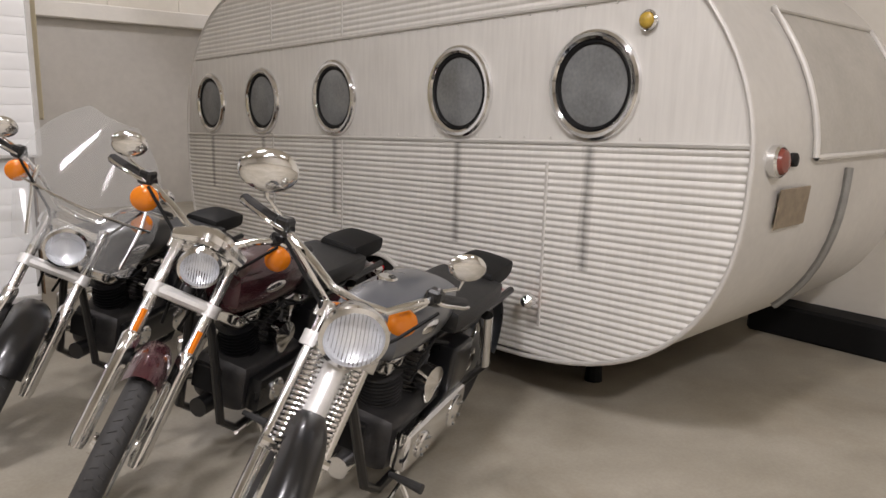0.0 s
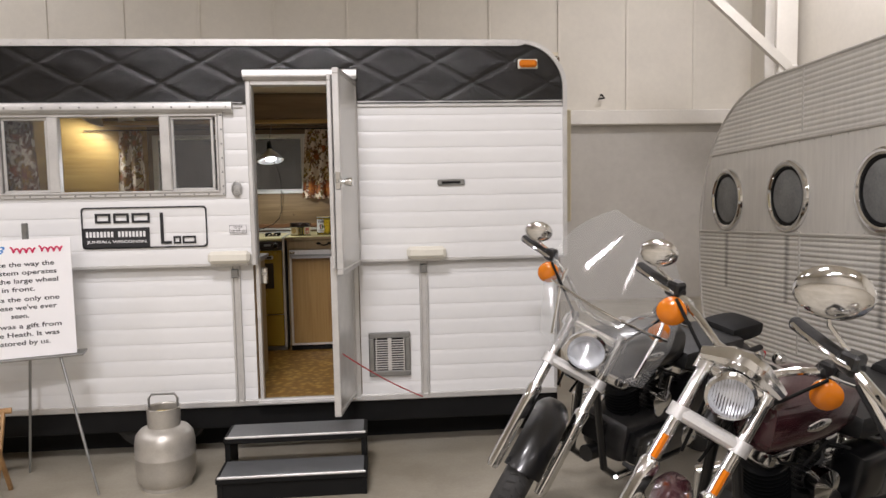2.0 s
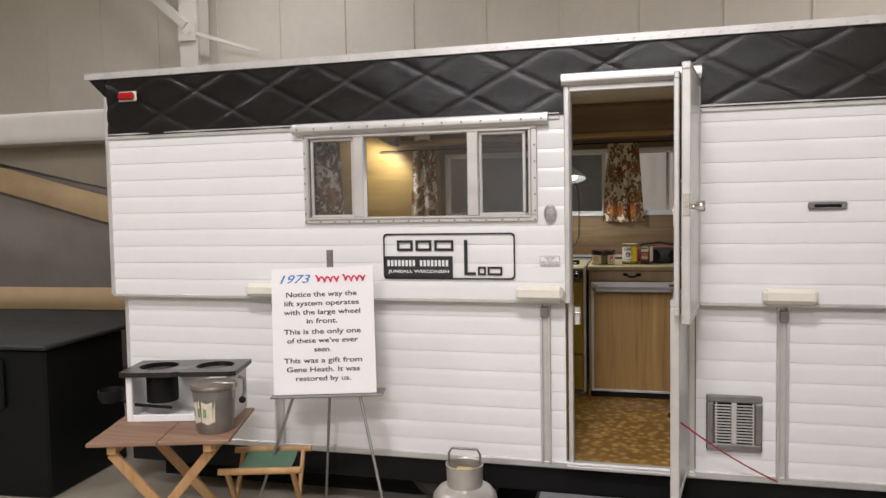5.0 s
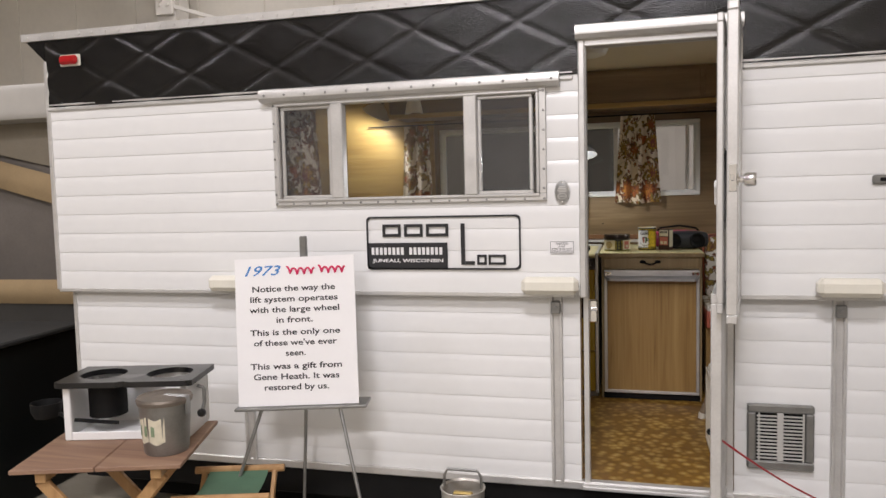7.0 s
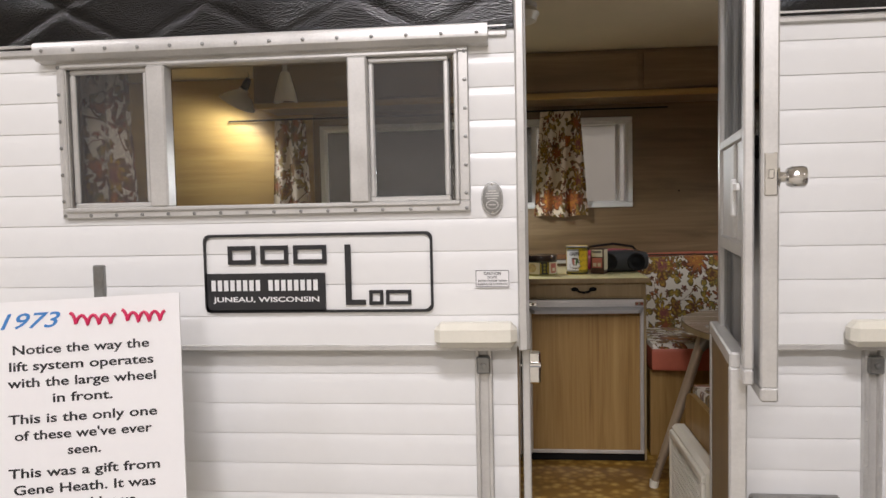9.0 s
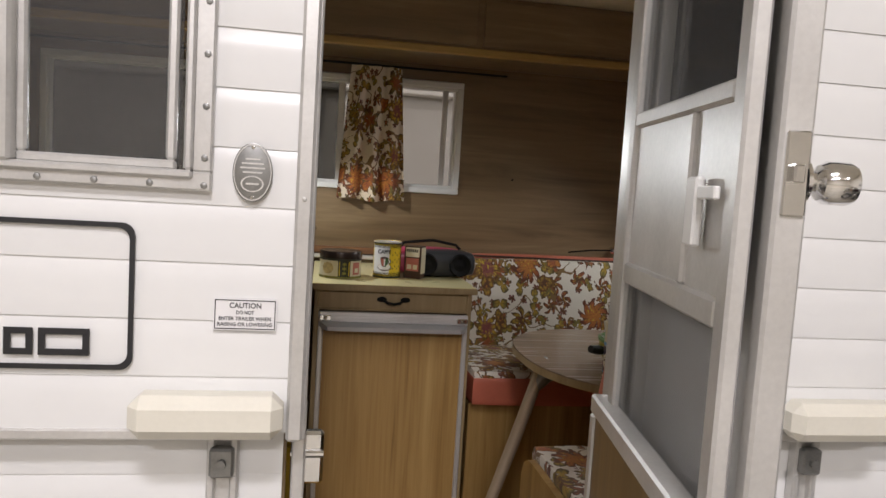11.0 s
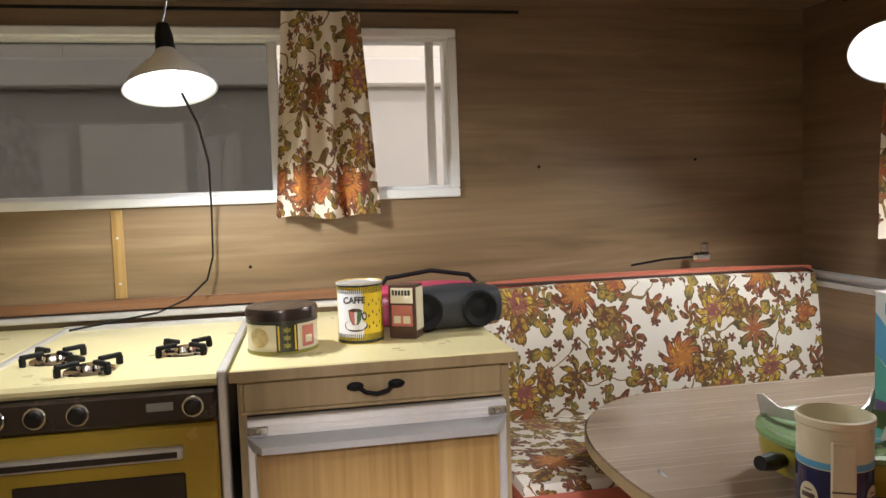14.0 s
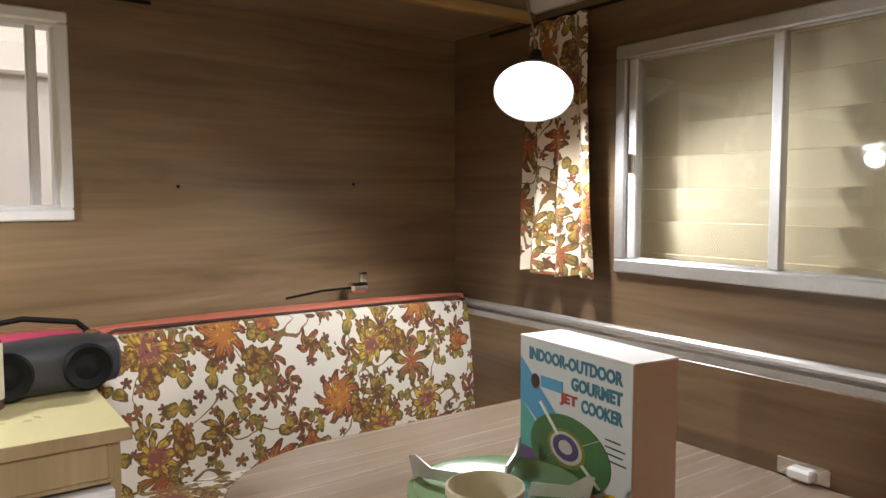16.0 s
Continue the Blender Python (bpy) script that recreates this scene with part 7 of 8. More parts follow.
    hl = part("headlight", Geo().lathe(c, aim, [(0.0, -hr * 1.25), (hr * 0.45, -hr * 1.15), (hr * 0.82, -hr * 0.7), (hr * 0.98, -hr * 0.15), (hr, 0.0), (hr * 1.06, 0.004), (hr * 1.06, 0.022), (hr * 0.92, 0.028), (hr * 0.90, 0.010)], 36), shell, bike, "chrome headlight shell")
    part("reflector_bowl", Geo().lathe(c, aim, [(hr * 0.92, 0.010), (hr * 0.7, -hr * 0.12), (hr * 0.35, -hr * 0.26), (0, -hr * 0.3)], 24), M_REFLECTOR, hl, "bright silvered reflector")
    part("headlight_glass", Geo().lathe(c, aim, [(hr * 0.93, 0.016), (hr * 0.75, 0.030), (hr * 0.4, 0.038), (0, 0.041)], 30), M_GLASS, hl, "clear headlight lens").visible_shadow = False
    for i in range(-6, 7):
        q = i / 7.0
        h = math.sqrt(1 - q * q) * hr * 0.86
        rise = 0.018 + 0.018 * (1 - q * q)
        part("lens_flute", Geo().tube([c + side * (q * hr * 0.9) - Vector((0, 0, 1)) * h + aim * 0.014, c + side * (q * hr * 0.9) + aim * rise, c + side * (q * hr * 0.9) + Vector((0, 0, 1)) * h + aim * 0.014], 0.0016, 5), M_GLASS, hl).visible_shadow = False
    if style.get("visor"):
        g = Geo().tube([fp(FT - 0.005, 0.03, -sp - 0.03), fp(FT + 0.022, 0.05, -sp * 0.5), fp(FT + 0.028, 0.055, 0), fp(FT + 0.022, 0.05, sp * 0.5), fp(FT - 0.005, 0.03, sp + 0.03)], [0.02, 0.035, 0.04, 0.035, 0.02], 10)
        part("headlight_visor", g, M_CHROME, hl, "polished headlight visor")

    # bars, grips, levers, mirrors, signals
    bw, bh, pull = style["bar"]
    up = Vector((0, 0, 1))
    root = fp(FT + 0.02, -0.03)
    bar = part("handlebar", Geo().tube([root + side * (s * q[0]) + up * q[1] - level * q[2] for s, q in ((-1, (bw, bh, pull)), (-1, (bw * 0.68, bh * 1.02, pull * 0.55)), (-1, (bw * 0.42, bh * 0.72, pull * 0.1)), (-1, (0.09, 0.03, 0)), (1, (0.0, 0.02, 0)), (1, (0.09, 0.03, 0)), (1, (bw * 0.42, bh * 0.72, pull * 0.1)), (1, (bw * 0.68, bh * 1.02, pull * 0.55)), (1, (bw, bh, pull)))], 0.0125, 10), M_CHROME, bike, "wide chrome handlebar")
    for s in (-1, 1):
        tip = root + side * (s * bw) + up * bh - level * pull
        inn = root + side * (s * bw * 0.68) + up * bh * 1.02 - level * pull * 0.55
        d = (tip - inn).normalized()
        part("grip", Geo().tube([inn.lerp(tip, 0.15), inn.lerp(tip, 0.2), tip + d * 0.02, tip + d * 0.028], [0.016, 0.019, 0.019, 0.014], 12), M_RUBBER, bar, "black rubber grip")
        part("control_housing", Geo().tube([inn - d * 0.03, inn - d * 0.02, inn + d * 0.022, inn + d * 0.03], [0.018, 0.027, 0.027, 0.018], 12).box(inn + level * 0.0 - Vector((0.02, 0.02, 0.01)), inn + Vector((0.03, 0.03, 0.035)), 0.008), M_BLACK, bar)
        part("lever", Geo().tube([inn + level * 0.03, inn + level * 0.05 + d * 0.04, tip + level * 0.045, tip + level * 0.03 + d * 0.03], [0.006, 0.007, 0.006, 0.007], 8), M_CHROME, bar)
        base = inn + up * 0.02
        m0 = base + up * (style["mirror"] * (style.get("mirror_right", 1.0) if s < 0 else 1.0)) + side * (s * 0.075) + level * 0.03
        keep = s < 0 or not style.get("right_mirror_only")
        if keep:
            st = part("mirror_stem", Geo().tube([base, base.lerp(m0, 0.5) + side * (s * 0.03), m0], 0.006, 8), M_CHROME, bike)
            mdir = (level * -1 + up * 0.12).normalized()
            big = style.get("mirror_size", 1.0) if s < 0 else 1.0
            rot = mdir.to_track_quat("Z", "Y").to_matrix()
            part("mirror_shell", Geo().ball(m0 + up * 0.03, 0.062 * big, 0.048 * big, 0.020 * big, 20, 8, rot), M_CHROME, st, "rounded mirror housing")
            part("mirror_glass", Geo().ball(m0 + up * 0.03 + mdir * 0.012, 0.050 * big, 0.037 * big, 0.012 * big, 20, 6, rot), M_CHROME, st)
        sb = inn - up * style["signal_drop"] * (1.8 if s < 0 and style.get("springer") else 1.0) + level * 0.06 - side * (s * (style.get("signal_right", 0.0) if s < 0 else style.get("signal_in", 0.0)))
        sg = part("turn_signal", Geo().lathe(sb, level, [(0.0, -0.066), (0.026, -0.055), (0.044, -0.016), (0.047, 0.0)], 20), M_CHROME, bike, "chrome turn signal shell")
        part("signal_stem", Geo().tube([inn + level * 0.01, sb - level * 0.03], 0.008, 8), M_CHROME, sg)
        part("amber_lens", Geo().lathe(sb, level, [(0.047, -0.002), (0.0475, 0.014), (0.035, 0.026), (0.014, 0.031), (0, 0.032)], 22), M_AMBER, sg, "round amber lens")
    for s, r in style["gauges"]:
        gp = fp(FT + 0.05, -0.06, s)
        ga = part("gauge", Geo().lathe(gp, (up - level * 0.75).normalized(), [(0, -0.07), (r * 0.8, -0.06), (r, -0.02), (r, 0.0), (r * 0.93, 0.008), (r * 0.88, 0.0)], 24), M_BLACK, bike, "black round instrument")
        part("dial", Geo().lathe(gp, (up - level * 0.75).normalized(), [(r * 0.9, 0.001), (0, 0.002)], 22), M_BLACK_MATT, ga)
    for s in (-1, 1):
        p0 = root + side * (s * bw * 0.66) + up * bh
        g = Geo().tube([p0, p0.lerp(root, 0.5) - up * 0.06 + level * 0.07, fp(FT - 0.12, -0.02, s * 0.05), fp(FT - 0.30, -0.12, s * 0.03)], 0.006, 6)
        part("control_cable", g, M_BLACK_MATT, bike)

    # front fender
    f_r = R + 0.022
    rows = []
    a0, a1 = style["fender"]
    for i in range(19):
        a = radians(a0 + (a1 - a0) * i / 18)
        d = ahead * math.sin(a) * 0 + Vector((math.cos(a), 0, math.sin(a)))
        row = []
        for j in range(9):
            b = -1 + 2 * j / 8
            rr = f_r + 0.012 - 0.05 * abs(b) ** 3
            row.append(S @ (axle + d * rr + Vector((0, b * (TW + 0.014), 0))))
        rows.append(row)
    g = Geo().rings(rows, False, False)
    part("front_fender", g, style["fender_paint"], bike, "rounded front fender", smooth=70)

    # frame, tank, seat, rear
    neck = pivot + ax * (FT - 0.10)
    g = Geo()
    for s in (-1, 1):
        g.tube([neck, neck + Vector((-0.07, s * 0.05, -0.22)), Vector((-0.52, s * 0.10, 0.24)), Vector((-0.62, s * 0.11, 0.17)), Vector((-1.12, s * 0.11, 0.17)), Vector((-1.25, s * 0.10, 0.35)), Vector((-1.22, s * 0.09, 0.60))], 0.018, 10)
        g.tube([neck, Vector((-0.9, s * 0.04, 0.70)), Vector((-1.22, s * 0.09, 0.60)), Vector((-1.75, s * 0.13, 0.66))], 0.017, 10)
        g.tube([Vector((-1.15, s * 0.12, 0.34)), Vector((-1.62, s * 0.13, 0.31))], 0.018, 8)
    part("frame", g, M_BLACK, bike, "black tubular frame")
    tk = part("fuel_tank", soft_box((-1.00, -0.145, 0.68), (-0.46, 0.145, 0.90), 2.6), paint, bike, "rounded painted fuel tank")
    part("filler_cap", Geo().lathe((-0.70, -0.05, 0.885), (0, 0, 1), [(0.036, 0), (0.036, 0.018), (0.03, 0.024), (0, 0.025)], 20), M_CHROME, tk)
    for s in (-1, 1):
        part("tank_emblem", Geo().ball((-0.70, s * 0.142, 0.79), 0.07, 0.008, 0.022), M_CHROME, tk)
    part("seat", soft_box((-1.52, -0.16, 0.66), (-0.96, 0.16, 0.77), 3.0), plain("black_leather", (0.009, 0.009, 0.009), 0.5, vary=0.2, bump=0.2, bump_scale=150), bike, "black leather seat")
    part("pillion_seat", soft_box((-1.80, -0.11, 0.70), (-1.46, 0.11, 0.80), 3.0), M_BLACK_MATT, bike)
    rows = []
    for i in range(21):
        a = radians(-15 + 165 * i / 20)
        rows.append([Vector((-1.62 + (0.35 - 0.05 * abs(b) ** 3) * -math.cos(a), b * 0.095, 0.33 + (0.35 - 0.05 * abs(b) ** 3) * math.sin(a))) for b in (-1 + 2 * j / 8 for j in range(9))])
    part("rear_fender", Geo().rings(rows, False, False), paint, bike, "painted rear fender", smooth=70)
    tail = part("tail_lamp", Geo().box((-2.02, -0.05, 0.50), (-1.95, 0.05, 0.56), 0.015), M_CHROME, bike)
    part("lens", Geo().box((-2.035, -0.045, 0.505), (-2.018, 0.045, 0.555), 0.01), M_REDLENS, tail)
    for s in (-1, 1):
        rs = part("rear_signal", Geo().lathe(Vector((-1.86, s * 0.20, 0.60)), (-1, 0, 0), [(0.0, -0.05), (0.03, -0.03), (0.04, 0.0)], 18), M_CHROME, bike)
        part("amber_lens", Geo().lathe(Vector((-1.86, s * 0.20, 0.60)), (-1, 0, 0), [(0.04, 0), (0.03, 0.02), (0, 0.026)], 18), M_AMBER, rs)
        sh = part("shock_absorber", Geo().tube([Vector((-1.52, s * 0.15, 0.36)), Vector((-1.40, s * 0.14, 0.63))], 0.028, 12), M_CHROME, bike, "chrome rear shock")
    # engine: crankcase, two finned cylinders, covers, pipes
    part("crankcase", soft_box((-1.06, -0.14, 0.22), (-0.60, 0.14, 0.46), 4.0), M_ENGINE, bike, "cast alloy crankcase")
    part("primary_cover", soft_box((-1.16, 0.12, 0.26), (-0.62, 0.20, 0.42), 3.0), M_BLACK if style.get("black_engine", True) else M_CHROME, bike, "smooth primary drive cover")
    for px_, pr in ((-1.045, 0.068), (-0.735, 0.050)):
        cv = part("inspection_cover", Geo().lathe(Vector((px_, 0.19, 0.34)), (0, 1, 0), [(pr, 0.0), (pr, 0.012), (pr * 0.86, 0.019), (0, 0.021)], 24), M_CHROME, bike, "round chrome inspection cover")
        for q in range(5):
            qa = 2 * math.pi * q / 5
            part("bolt", Geo().cyl((px_ + pr * 0.7 * math.cos(qa), 0.205, 0.34 + pr * 0.7 * math.sin(qa)), (px_ + pr * 0.7 * math.cos(qa), 0.214, 0.34 + pr * 0.7 * math.sin(qa)), 0.006, seg=6), M_GALV, cv)
    for q, (qx, qz) in enumerate(((-0.66, 0.62), (-0.94, 0.62))):
        part("spark_lead", Geo().tube([Vector((qx, 0.07, qz)), Vector((qx, 0.14, qz + 0.03)), Vector((-0.80, 0.13, 0.70)), Vector((-0.82, 0.04, 0.70))], 0.006, 6), M_BLACK_MATT, bike)
        part("fuel_hose", Geo().tube([Vector((-0.86 - 0.05 * q, 0.06, 0.69)), Vector((-0.84, 0.11, 0.62 - 0.04 * q)), Vector((-0.80, 0.08, 0.52))], 0.006, 6), M_RUBBER, bike)
    part("horn_cover", Geo().ball((-0.80, 0.155, 0.535), 0.045, 0.022, 0.075), M_CHROME, bike, "chrome teardrop horn cover")
    part("oil_filter", Geo().cyl((-0.50, 0.0, 0.27), (-0.57, 0.0, 0.27), 0.04, seg=18), M_CHROME if style.get("springer") else M_BLACK, bike)
    part("voltage_regulator", Geo().box((-0.545, -0.06, 0.34), (-0.515, 0.06, 0.45), 0.006), M_BLACK_MATT, bike)
    part("cam_cover", Geo().lathe(Vector((-0.80, -0.13, 0.36)), (0, -1, 0), [(0.10, 0), (0.10, 0.03), (0.08, 0.045), (0, 0.05)], 24), M_CHROME, bike)
    for tilt, name in ((22, "front_cylinder"), (-22, "rear_cylinder")):
        t = radians(tilt)
        d = Vector((math.sin(t), 0, math.cos(t)))
        base = Vector((-0.80 + d.x * 0.14, 0, 0.34 + d.z * 0.08))
        cy = part(name, Geo().tube([base, base + d * 0.20], 0.058, 18), M_ENGINE, bike, "finned black and alloy cylinder")
        g = Geo()
        for i in range(11):
            g.lathe(base + d * (0.015 + i * 0.0175), d, [(0.055, 0), (0.082, 0.001), (0.083, 0.005), (0.055, 0.006)], 24)
        tagged(part("cooling_fins", g, M_BLACK if style.get("black_engine", True) else M_ENGINE, cy), kind="stuff")
        part("rocker_box", soft_box(base + d * 0.20 - Vector((0.075, 0.07, 0.0)), base + d * 0.20 + Vector((0.075, 0.07, 0.065)), 4.0), M_CHROME, cy, "chrome rocker cover")
        start = base + d * 0.15 + Vector((0.05 if tilt > 0 else -0.05, -0.05, 0))
        part("exhaust_pipe", Geo().tube([start, start + Vector((0.10 if tilt > 0 else 0.02, -0.09, -0.05)), Vector((-0.62 if tilt > 0 else -0.84, -0.18, 0.30)), Vector((-0.80 if tilt > 0 else -0.98, -0.19, 0.22 if tilt > 0 else 0.30)), Vector((-1.15, -0.19, 0.21 if tilt > 0 else 0.29))], 0.024, 12), M_CHROME, bike, "chrome exhaust header")
        z = 0.21 if tilt > 0 else 0.29
        part("silencer", Geo().tube([Vector((-1.10, -0.19, z)), Vector((-1.14, -0.19, z)), Vector((-1.85, -0.20, z + 0.02)), Vector((-1.90, -0.20, z + 0.02))], [0.024, 0.042, 0.044, 0.030], 16), M_CHROME, bike, "chrome silencer")
    part("air_cleaner", Geo().lathe(Vector((-0.80, -0.12, 0.60)), (0, -1, 0), [(0.0, 0), (0.105, 0.0), (0.108, 0.05), (0.09, 0.066), (0, 0.072)], 28), M_CHROME, bike, "round chrome air cleaner")
    part("horn", Geo().lathe(Vector((-0.80, 0.12, 0.56)), (0.2, 1, 0), [(0.0, 0), (0.05, 0.0), (0.055, 0.05), (0, 0.07)], 22), M_CHROME, bike)
    part("oil_tank", soft_box((-1.22, -0.17, 0.40), (-1.02, -0.06, 0.60), 4.0), M_BLACK, bike)
    part("battery_box", soft_box((-1.22, 0.04, 0.40), (-1.02, 0.17, 0.60), 5.0), M_BLACK, bike)
    for s in (-1, 1):
        pg = part("footpeg", Geo().tube([Vector((-0.58, s * 0.16, 0.28)), Vector((-0.56, s * 0.29, 0.29))], [0.010, 0.018], 10), M_RUBBER, bike)
        part("foot_lever", Geo().tube([Vector((-0.60, s * 0.20, 0.26)), Vector((-0.45, s * 0.22, 0.27)), Vector((-0.40, s * 0.25, 0.31))], 0.008, 8), M_CHROME, pg)
    foot = Vector((-0.72, 0.24, 0.0))
    foot.z = foot.y * math.tan(radians(lean)) * 1.0
    part("side_stand", Geo().tube([Vector((-0.75, 0.12, 0.18)), foot], 0.012, 8), M_CHROME, bike)
    part("front_fender_strut", Geo().tube([fp(0.0, 0.0, TW + 0.03), fp(0.16, 0.05, TW + 0.02), fp(R * 0.95, 0.05, TW)], 0.007, 6), M_CHROME, bike)

    if style.get("windscreen"):
        def sheet(u, v):
            w = 0.31 * (1 - max(0.0, v - 0.45) ** 2.2 * 2.35) * (0.80 + 0.20 * min(1.0, v * 3.2))
            a = (u - 0.5) * 2
            back = 0.10 * a * a + 0.36 * v
            return fp(FT - 0.18, 0.11) + side * (a * w + 0.05 + 0.14 * v) + up * (v * 0.62) - level * back
        ws = part("windscreen", Geo().grid(sheet, 24, 26), M_SCREENGLASS, bike, "tall clear plastic windscreen", smooth=80)
        ws.visible_shadow = False
        g = Geo().tube([Vector(sheet(u / 20, 0.36)) + level * 0.006 for u in range(1, 20)], 0.006, 6)
        part("screen_brace", g, M_CHROME, ws, "chrome windscreen brace")
        for s in (0.12, 0.88):
            part("screen_mount", Geo().tube([Vector(sheet(s, 0.05)), Vector(sheet(s, 0.36)), Vector(sheet(s, 0.48))], 0.008, 8), M_CHROME, ws)
    return bike


STYLE_A = dict(wheel=0.325, tyre=0.062, paint=M_BLACK, rake=31, spokes=True, fork_top=0.72, fork_gap=0.115, clamp=0.22, head_at=0.60, head_r=0.085, head_out=0.10, bar=(0.40, 0.16, 0.16), mirror=0.035, signal_drop=0.06, gauges=(), fender=(38, 150), fender_paint=M_BLACK, windscreen=True, size=1.025)
STYLE_B = dict(wheel=0.345, tyre=0.045, paint=M_MAROON, rake=31, spokes=True, fork_top=0.74, fork_gap=0.098, clamp=0.20, head_at=0.66, head_r=0.070, head_out=0.085, bar=(0.37, 0.10, 0.14), mirror=0.20, mirror_right=0.25, signal_drop=0.05, gauges=((-0.045, 0.042), (0.055, 0.045)), fender=(75, 150), fender_paint=M_MAROON, visor=True, reflector=True, size=1.03, right_mirror_only=True)
STYLE_C = dict(wheel=0.335, tyre=0.045, paint=M_GREY, rake=32, spokes=True, fork_top=0.66, fork_gap=0.085, clamp=0.12, head_at=0.585, head_r=0.092, head_out=0.15, bar=(0.38, 0.10, 0.22), mirror=0.10, signal_drop=0.10, signal_in=0.10, signal_right=0.20, gauges=(), fender=(50, 140), fender_paint=M_BLACK, springer=True, size=1.025, mirror_size=1.45, black_engine=False)
motorcycle("black cruiser motorcycle with a tall clear windscreen", (0.615, 4.215), 214, 12, 36, STYLE_A)
motorcycle("maroon and black motorcycle with a chrome front fork", (0.755, 3.265), 207, 12, 34, STYLE_B)
motorcycle("grey-tanked motorcycle with a chrome springer fork", (0.905, 2.51), 205, 12, 30, STYLE_C)

# ---------------- small things inside ----------------
def round_tin(name, label, cat, at, r, h, mat, lid=None):
    t = thing(name, label, cat, at)
    part("tin_body", Geo().lathe((0, 0, 0), (0, 0, 1), [(0, 0), (r, 0), (r * 1.015, 0.003), (r, 0.006), (r, h - 0.006), (r * 1.015, h - 0.003), (r * 1.01, h), (r * 0.96, h), (r * 0.95, h - 0.004), (0, h - 0.004)], 36), mat, t)
    if lid:
        part("lid", Geo().lathe((0, 0, h), (0, 0, 1), [(r * 1.03, -0.022), (r * 1.035, -0.004), (r * 1.0, 0.003), (r * 0.9, 0.001), (0, 0.004)], 36), lid, t, "dark brown tin lid")
    return t


def wrap(name, parent, r, a0, a1, z0, z1, mat, label=""):
    """A thin curved patch laid round a tin; angles in degrees, -90 looks to the door."""
    return part(name, Geo().grid(lambda u, v: (r * math.cos(radians(a0 + (a1 - a0) * u)), r * math.sin(radians(a0 + (a1 - a0) * u)), z0 + (z1 - z0) * v), max(4, int(abs(a1 - a0) / 8)), 1), mat, parent, label)


def wrap_shape(name, parent, r, outline, mat, label=""):
    """A flat outline of (degrees, height) pairs laid round a tin as a fan."""
    ma, mz = sum(p[0] for p in outline) / len(outline), sum(p[1] for p in outline) / len(outline)
    pts = [(ma, mz)] + list(outline)
    n = len(outline)
    g = Geo().add([(r * math.cos(radians(a)), r * math.sin(radians(a)), z) for a, z in pts], [(0, 1 + j, 1 + (j + 1) % n) for j in range(n)])
    return part(name, g, mat, parent, label)


P_YELLOW = plain("yellow_print", (0.72, 0.52, 0.03), 0.35, vary=0.06)
P_BLUE = plain("dark_blue_print", (0.03, 0.05, 0.20), 0.35, vary=0.08)
P_CREAM = plain("cream_print", (0.68, 0.62, 0.45), 0.4, vary=0.08, scale=20)
P_BROWN = plain("dark_brown_print", (0.07, 0.035, 0.022), 0.35, vary=0.12)
P_OLIVE = plain("olive_gold_print", (0.24, 0.22, 0.04), 0.4, vary=0.25, scale=40)
P_PINK = plain("faded_red_print", (0.50, 0.16, 0.12), 0.4, vary=0.1)
P_ORANGE = plain("orange_print", (0.75, 0.25, 0.02), 0.4, vary=0.05)
P_GREEN = plain("green_print", (0.07, 0.17, 0.06), 0.4, vary=0.15, scale=20)
P_SKY = plain("sky_blue_print", (0.10, 0.36, 0.60), 0.4, vary=0.08)
P_TEAL = plain("teal_print", (0.10, 0.42, 0.38), 0.4, vary=0.08)
M_NAVY = plain("navy_glaze", (0.012, 0.018, 0.075), 0.12, vary=0.1, coat=0.5)

tin = round_tin("biscuit_tin", "round cream biscuit tin with dark lid and olive panels", "tin", (-0.515, 6.93, CTOP), 0.078, 0.098, P_CREAM, plain("dark_tin_lid", (0.05, 0.035, 0.03), 0.25, 0.4, vary=0.2))
P_DARKGREEN = plain("black_green_print", (0.022, 0.024, 0.016), 0.3, vary=0.2)
wrap("tin_rim_band", tin, 0.0794, -180, 0, 0.068, 0.080, P_DARKGREEN)
wrap("tin_foot_band", tin, 0.0794, -180, 0, 0.002, 0.010, P_OLIVE)
wrap("tin_panel", tin, 0.0797, -98, -64, 0.008, 0.070, P_DARKGREEN)
for a in (-94, -68):
    wrap("tin_scroll", tin, 0.0801, a - 1.2, a + 1.2, 0.012, 0.066, P_YELLOW)
for z in (0.022, 0.039, 0.056):
    wrap_shape("tin_flourish", tin, 0.0802, [(-81 + (8 if j % 2 else 4) * math.cos(math.pi * j / 6), z + (0.008 if j % 2 else 0.004) * math.sin(math.pi * j / 6)) for j in range(12)], P_OLIVE)
wrap("tin_print", tin, 0.0797, -56, -30, 0.016, 0.062, P_PINK)
wrap("tin_print", tin, 0.0801, -50, -36, 0.024, 0.040, P_CREAM)
wrap_shape("tin_scene", tin, 0.0799, [(-128 + 18 * math.cos(q), 0.040 + 0.022 * math.sin(q)) for q in (2 * math.pi * j / 18 for j in range(18))], plain("faded_scene_print", (0.50, 0.38, 0.18), 0.4, vary=0.35, scale=60))
can = round_tin("coffee_can", "yellow and white coffee can with a cup printed on it", "can", (-0.335, 6.97, CTOP), 0.053, 0.142, P_YELLOW)
wrap("can_field", can, 0.0537, -165, -86, 0.016, 0.126, M_WHITEINK, "white label field")
for z in (0.002, 0.133):
    wrap("can_band", can, 0.0539, -180, 10, z, z + 0.007, P_DARKGREEN)
